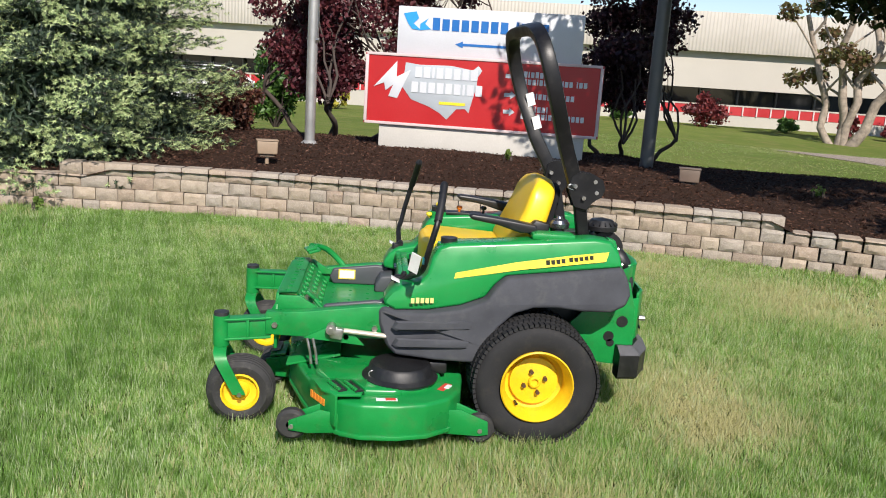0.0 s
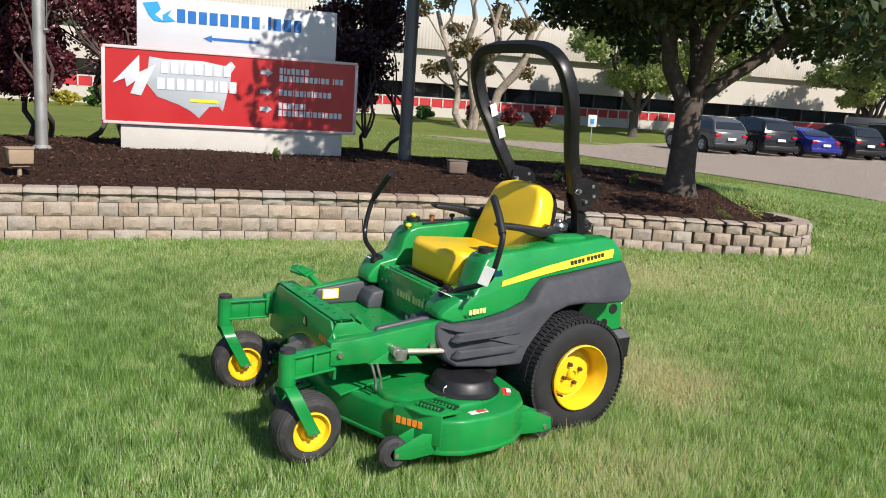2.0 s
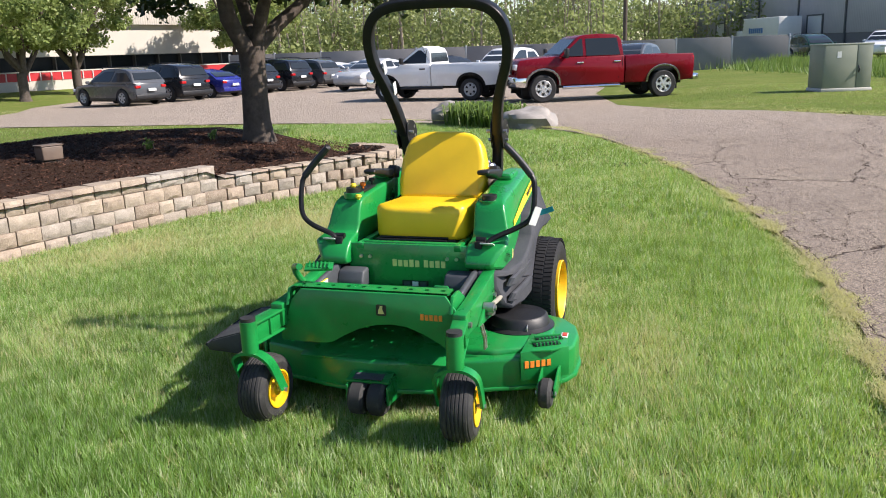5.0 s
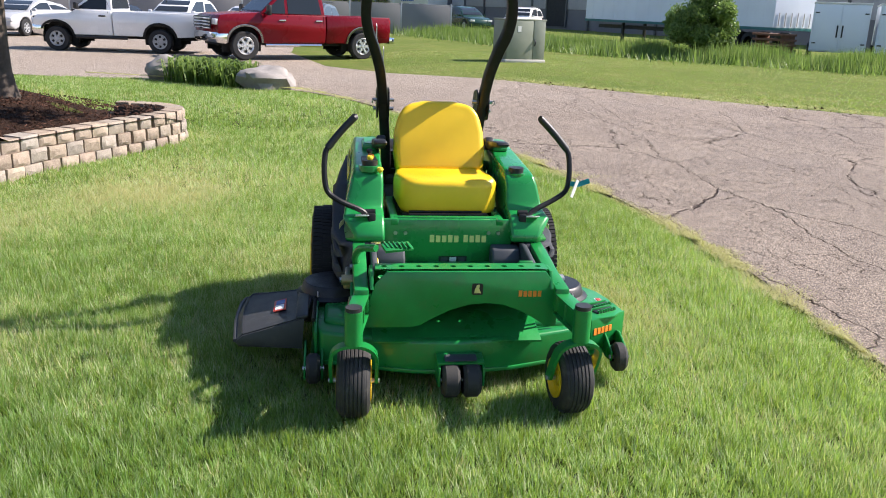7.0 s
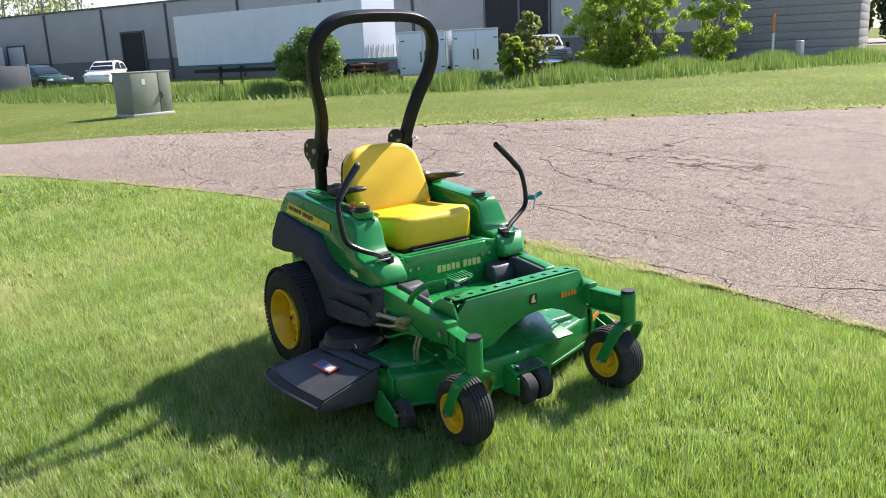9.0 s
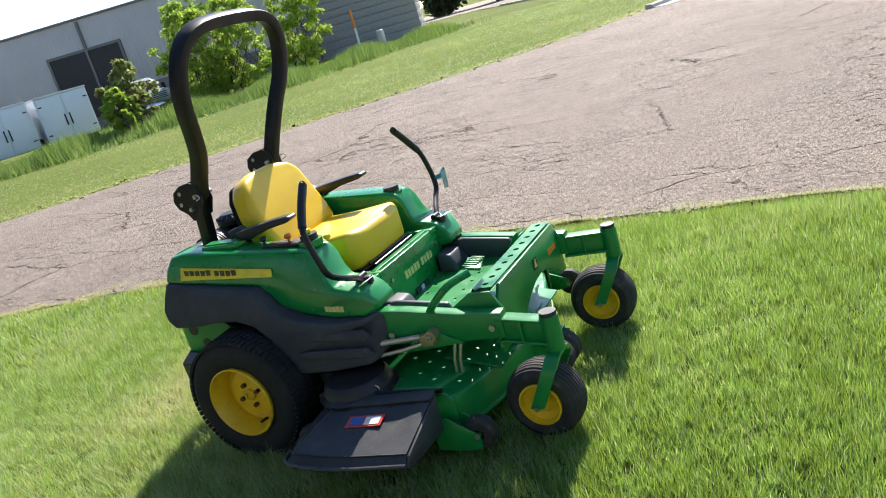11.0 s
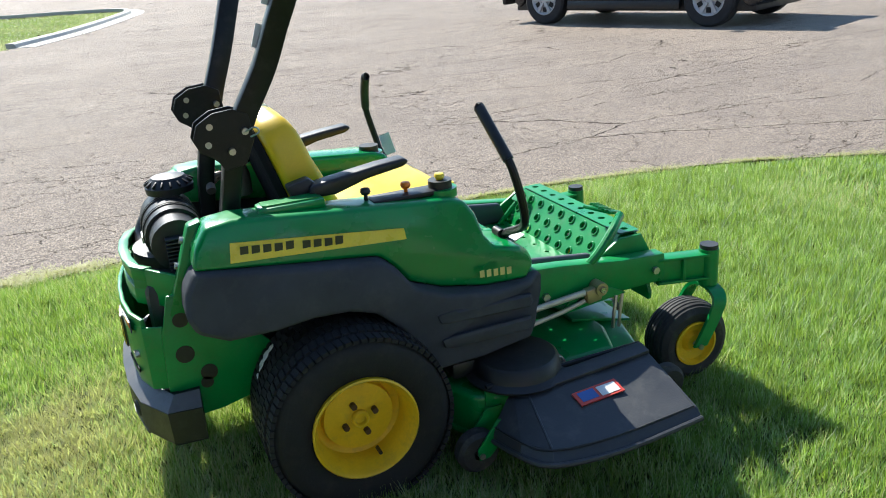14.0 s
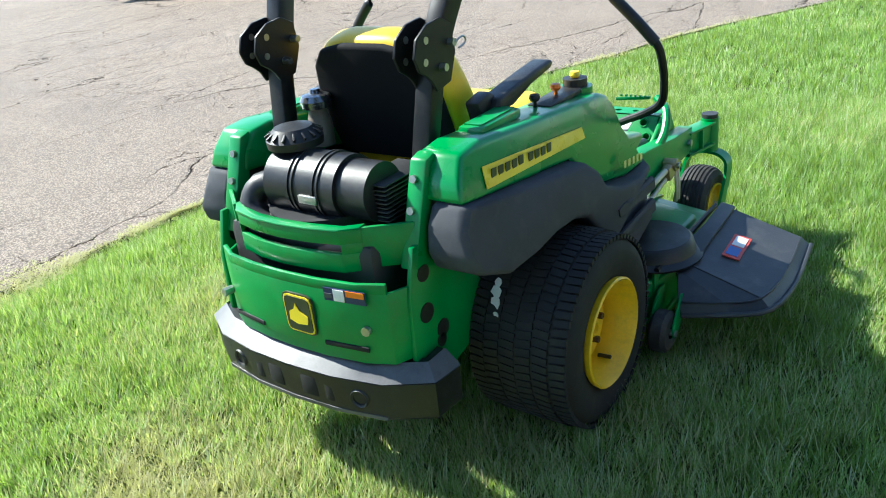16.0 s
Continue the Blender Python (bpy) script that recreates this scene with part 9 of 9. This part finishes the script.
def grass_blades(name, n, x_span, y_span, h_lo, h_hi, width, seed, tuft=0.013):
    rs = np.random.default_rng(seed)
    # blades stand in tufts, with dark gaps between
    m = n // 8
    tx, ty, tt = rs.uniform(*x_span, m), rs.uniform(*y_span, m), rs.uniform(0, 1, m) ** 1.6
    pick = rs.integers(0, m, n)
    ox, oy = rs.normal(size=n) * tuft, rs.normal(size=n) * tuft
    x, y, tone = tx[pick] + ox, ty[pick] + oy, tt[pick]
    # darker and lighter tussocks a hand's width across
    mott = sum(np.sin(x * k * math.cos(q) + y * k * math.sin(q) + ph) for k, q, ph in ((31, 0.3, 0), (37, 1.5, 2), (43, 2.6, 4), (59, 0.9, 1), (71, 2.1, 5))) / 3.2
    tone = np.clip(0.72 * tone + 0.62 * np.clip(mott, -0.4, 1), 0, 1)
    near_y = np.interp(x, [p[0] for p in NEAR_FINE if p[0] < 12.5], [p[1] for p in NEAR_FINE if p[0] < 12.5])
    wall_y = np.interp(x, [p[0] for p in WALL_FINE[:-8]], [p[1] for p in WALL_FINE[:-8]])
    edge = y - near_y
    ok = (edge > 0.02 + 0.06 * rs.normal(size=n)) & ((y < wall_y + 0.0) | (x > 6.15))
    x, y, edge, wall_y, tone, ox, oy, pick = x[ok], y[ok], edge[ok], wall_y[ok], tone[ok], ox[ok], oy[ok], pick[ok]
    n = len(x)
    # clumpy growth: slow waves of height, lean and dryness
    w1 = np.sin(x * 2.1 + 1.3 * np.sin(y * 1.7)) * np.sin(y * 2.4 + 0.8 * np.sin(x * 1.1))
    w2 = np.sin(x * 9.0 + 2 * np.sin(y * 7)) * np.sin(y * 8.0 + 1.5 * np.sin(x * 6.0))
    w3 = np.sin(x * 0.9 + 2.0) * np.sin(y * 1.1 + 0.7 * np.sin(x * 0.8))
    ragged = 1 + 0.35 * w2 + 0.25 * np.sin(x * 23 + 3 * np.sin(y * 19)) * np.sin(y * 21)
    tone = np.clip(tone + 0.30 * np.clip(w2 - 0.1, -0.5, 1) + 0.16 * w3, 0, 1)
    dry = 0.05 + 0.24 * np.clip(w1 - 0.15, 0, 1) + 0.14 * np.clip(-w2, 0, 1)
    # worn and dead places: x, y, reach along x and y, how dead
    for px, py, rx, ry, k in DRY_SPOTS:
        dry += k * np.exp(-(((x - px) / rx) ** 2 + ((y - py) / ry) ** 2)) * ragged
    dry += 0.75 * np.exp(-(edge / (0.085 + 0.03 * np.sin(x * 5) + 0.03 * np.sin(x * 17))) ** 2) * (0.5 + 0.5 * np.clip((x + 1) / 3, 0, 1))
    dry -= 0.10 * np.clip((-x - 0.8) / 1.5, 0, 1)
    h = rs.uniform(h_lo, h_hi, n) * (1 + 0.18 * w1 + 0.16 * w2) * np.clip(0.45 + edge * 1.6, 0.5, 1)
    h *= (1 - 0.35 * np.clip(dry, 0, 1)) * rs.uniform(0.5, 1.4, m)[pick]
    a = np.arctan2(oy, ox) + rs.normal(size=n) * 0.9
    lean = rs.uniform(0.15, 1.0, n) * h * (0.8 + 0.6 * np.clip(dry, 0, 1))
    d = np.stack([np.cos(a), np.sin(a), np.zeros(n)], 1)
    b = a + np.pi / 2 + rs.uniform(-.5, .5, n)
    s = np.stack([np.cos(b), np.sin(b), np.zeros(n)], 1) * (width * rs.uniform(0.6, 1.3, n))[:, None]
    z0 = np.zeros(n)
    z0 += LAWN * np.clip(edge / 0.45, 0, 1) ** 2 * (3 - 2 * np.clip(edge / 0.45, 0, 1))
    hilly = np.flatnonzero((x > 8.5) | (y > wall_y + 0.25) | (x < -9.5))
    z0[hilly] = [gz(px, py) for px, py in zip(x[hilly].tolist(), y[hilly].tolist())]
    base = np.stack([x, y, z0 - 0.004], 1)
    up = np.array([0, 0, 1.0])
    tip = base + d * lean[:, None] + up * (h * 0.98)[:, None]
    v = np.stack([base - s, base + s, tip], 1).reshape(-1, 3)
    me = mesh_from(name, v, np.arange(n * 3).reshape(-1, 3), 3, grass_mat)
    at = me.attributes.new("dry", "FLOAT", "POINT")
    at.data.foreach_set("value", np.repeat(dry, 3).astype(np.float32))
    at = me.attributes.new("tone", "FLOAT", "POINT")
    at.data.foreach_set("value", np.repeat(tone, 3).astype(np.float32))
    return tagged(new(name, me), "short green lawn grass with dry straw-coloured patches", "grass", kind="stuff")


grass_blades("grass", 960000, (-3.3, 2.8), (-2.3, 3.0), 0.027, 0.066, 0.0020, 1)
grass_blades("grass", 230000, (-3.3, 2.8), (3.0, 4.5), 0.030, 0.066, 0.0028, 4, 0.018)
grass_blades("grass", 210000, (2.8, 6.2), (-2.3, 4.5), 0.030, 0.068, 0.0034, 5, 0.02)
grass_blades("grass", 130000, (-5.4, -3.3), (-2.0, 4.5), 0.030, 0.068, 0.0032, 6, 0.02)
grass_blades("grass", 240000, (6.2, 14.0), (-2.0, 9.0), 0.03, 0.06, 0.005, 2, 0.03)
grass_blades("grass", 120000, (-9.0, -5.4), (-1.5, 4.5), 0.03, 0.055, 0.004, 3, 0.02)


def edge_straw(n):
    """Dead straw strewn along the near edge of the asphalt."""
    rs = np.random.default_rng(14)
    q = np.array([p for p in NEAR_FINE if -6 < p[0] < 14 and p[1] < 6])
    i = rs.integers(0, len(q) - 1, n)
    f_ = rs.uniform(0, 1, (n, 1))
    p = q[i] * (1 - f_) + q[i + 1] * f_
    t = q[i + 1] - q[i]
    nrm = np.stack([-t[:, 1], t[:, 0]], 1) / (np.linalg.norm(t, axis=1)[:, None] + 1e-9)
    wide = (0.050 + 0.030 * np.sin(p[:, 0] * 4) + 0.018 * np.sin(p[:, 0] * 13)) * (1 + 1.1 * np.clip((p[:, 0] + 0.5) / 2, 0, 1))
    off = 0.035 + rs.normal(size=n) * wide * (0.45 + 0.55 * np.sin(p[:, 0] * 2.7 + 2 * np.sin(p[:, 0] * 1.3)) ** 2)
    p = p + nrm * off[:, None]
    keep_ = rs.uniform(0, 1, n) < (0.25 + 0.75 * np.clip((p[:, 0] + 2.0) / 3, 0, 1)) * np.clip(0.75 + 0.9 * np.sin(p[:, 0] * 5.3 + 3 * np.sin(p[:, 0] * 1.7)), 0.12, 1)
    p, off = p[keep_], off[keep_]
    n = len(p)
    a = rs.uniform(0, 6.28, n)
    L = rs.uniform(0.012, 0.04, n)
    d = np.stack([np.cos(a) * L, np.sin(a) * L, rs.uniform(0.0, 0.022, n)], 1)
    s = np.stack([-np.sin(a), np.cos(a), np.zeros(n)], 1) * 0.0022
    base = np.stack([p[:, 0], p[:, 1], 0.016 + LAWN * np.clip(off / 0.45, 0, 1) + rs.uniform(0, 0.012, n)], 1)
    me = mesh_from("straw", np.stack([base - s, base + s, base + d], 1).reshape(-1, 3), np.arange(n * 3).reshape(-1, 3), 3, grass_mat)
    at = me.attributes.new("dry", "FLOAT", "POINT")
    at.data.foreach_set("value", np.full(n * 3, 1.5, np.float32))
    tagged(new("straw", me), "dead yellow straw along the edge of the asphalt", "dry grass", kind="stuff")


edge_straw(85000)


def far_grass(n, x_span, y_span, seed):
    """Coarser turf on the far side of the drive, straw-coloured along the asphalt."""
    rs = np.random.default_rng(seed)
    x, y = rs.uniform(*x_span, n), rs.uniform(*y_span, n)
    out = ~inside_many(ROAD, x, y)
    x, y = x[out], y[out]
    e = far_many(ROAD, x, y)
    n = len(x)
    dry = 0.12 + 0.9 * np.exp(-(e / (0.80 + 0.3 * np.sin(x * 3.1) + 0.1 * np.sin(y * 7.0))) ** 2) + 0.25 * np.sin(x * 0.7 + 1.5 * np.sin(y * 0.5)) * np.sin(y * 0.9)
    h = rs.uniform(0.015, 0.048, n) * np.clip(0.4 + e, 0.5, 1)
    a = rs.uniform(0, 6.28, n)
    s = np.stack([np.cos(a), np.sin(a), np.zeros(n)], 1) * rs.uniform(0.005, 0.011, (n, 1))
    z = np.array([gz(p, q) for p, q in zip(x.tolist(), y.tolist())])
    base = np.stack([x, y, z - 0.01], 1)
    tip = base + np.stack([rs.normal(size=n) * 0.04, rs.normal(size=n) * 0.04, h], 1)
    me = mesh_from("grass", np.stack([base - s, base + s, tip], 1).reshape(-1, 3), np.arange(n * 3).reshape(-1, 3), 3, grass_mat)
    at = me.attributes.new("dry", "FLOAT", "POINT")
    at.data.foreach_set("value", np.repeat(dry, 3).astype(np.float32))
    at = me.attributes.new("tone", "FLOAT", "POINT")
    at.data.foreach_set("value", np.repeat(rs.uniform(0, 1, n) ** 0.6, 3).astype(np.float32))
    tagged(new("grass", me), "mown grass on the far lawn with a straw-coloured edge", "grass", kind="stuff")


def far_edge(n):
    """Dead straw and soil clods where the far lawn meets the asphalt."""
    rs = np.random.default_rng(24)
    q = np.array([(p[0], p[1]) for p in ROAD])
    seg = np.roll(q, -1, 0) - q
    size = np.linalg.norm(seg, axis=1)
    i = rs.choice(len(q), n, p=size / size.sum())
    p = q[i] + seg[i] * rs.uniform(0, 1, (n, 1))
    nrm = np.stack([-seg[i][:, 1], seg[i][:, 0]], 1) / (size[i][:, None] + 1e-9)
    wide = 0.30 + 0.12 * np.sin(p[:, 0] * 1.3) + 0.05 * np.sin(p[:, 0] * 7.0 + p[:, 1] * 5.0)
    p = p + nrm * (rs.normal(size=n) * wide)[:, None]
    ok = (p[:, 0] > -4) & (p[:, 0] < 26) & (p[:, 1] < -3.0) & (p[:, 1] > -30) & ~(inside_many(ROAD, p[:, 0], p[:, 1]) & (rs.uniform(0, 1, n) < 0.8))
    p = p[ok]
    n = len(p)
    a = rs.uniform(0, 6.28, n)
    L = rs.uniform(0.03, 0.09, n)
    d = np.stack([np.cos(a) * L, np.sin(a) * L, rs.uniform(0.0, 0.05, n)], 1)
    s = np.stack([-np.sin(a), np.cos(a), np.zeros(n)], 1) * 0.006
    z = np.array([gz(u, w) for u, w in zip(p[:, 0].tolist(), p[:, 1].tolist())])
    base = np.stack([p[:, 0], p[:, 1], z + 0.014 + rs.uniform(0, 0.02, n)], 1)
    me = mesh_from("straw", np.stack([base - s, base + s, base + d], 1).reshape(-1, 3), np.arange(n * 3).reshape(-1, 3), 3, grass_mat)
    at = me.attributes.new("dry", "FLOAT", "POINT")
    at.data.foreach_set("value", np.full(n * 3, 1.5, np.float32))
    tagged(new("straw", me), "dead yellow straw along the far edge of the drive", "dry grass", kind="stuff")
    # clods of dark soil at the lip
    m = n // 25
    c = base[rs.integers(0, n, m)] + (0, 0, -0.005)
    tet = rs.normal(size=(m, 4, 3)) * (0.028, 0.028, 0.018)
    v = (c[:, None, :] + tet).reshape(-1, 3)
    k = np.arange(m)[:, None] * 4
    f = np.concatenate([k + [0, 1, 2], k + [0, 2, 3], k + [0, 3, 1], k + [1, 3, 2]], 1).reshape(-1, 3)
    tagged(new("soil_clods", mesh_from("soil_clods", v, f, 3, mulch_mat)), "dark clods of soil along the far edge of the drive", "soil", kind="stuff")


far_edge(210000)
far_grass(200000, (-3.0, 27.0), (-40.0, -0.5), 8)
far_grass(60000, (1.0, 24.0), (8.5, 27.0), 9)

build_wall()
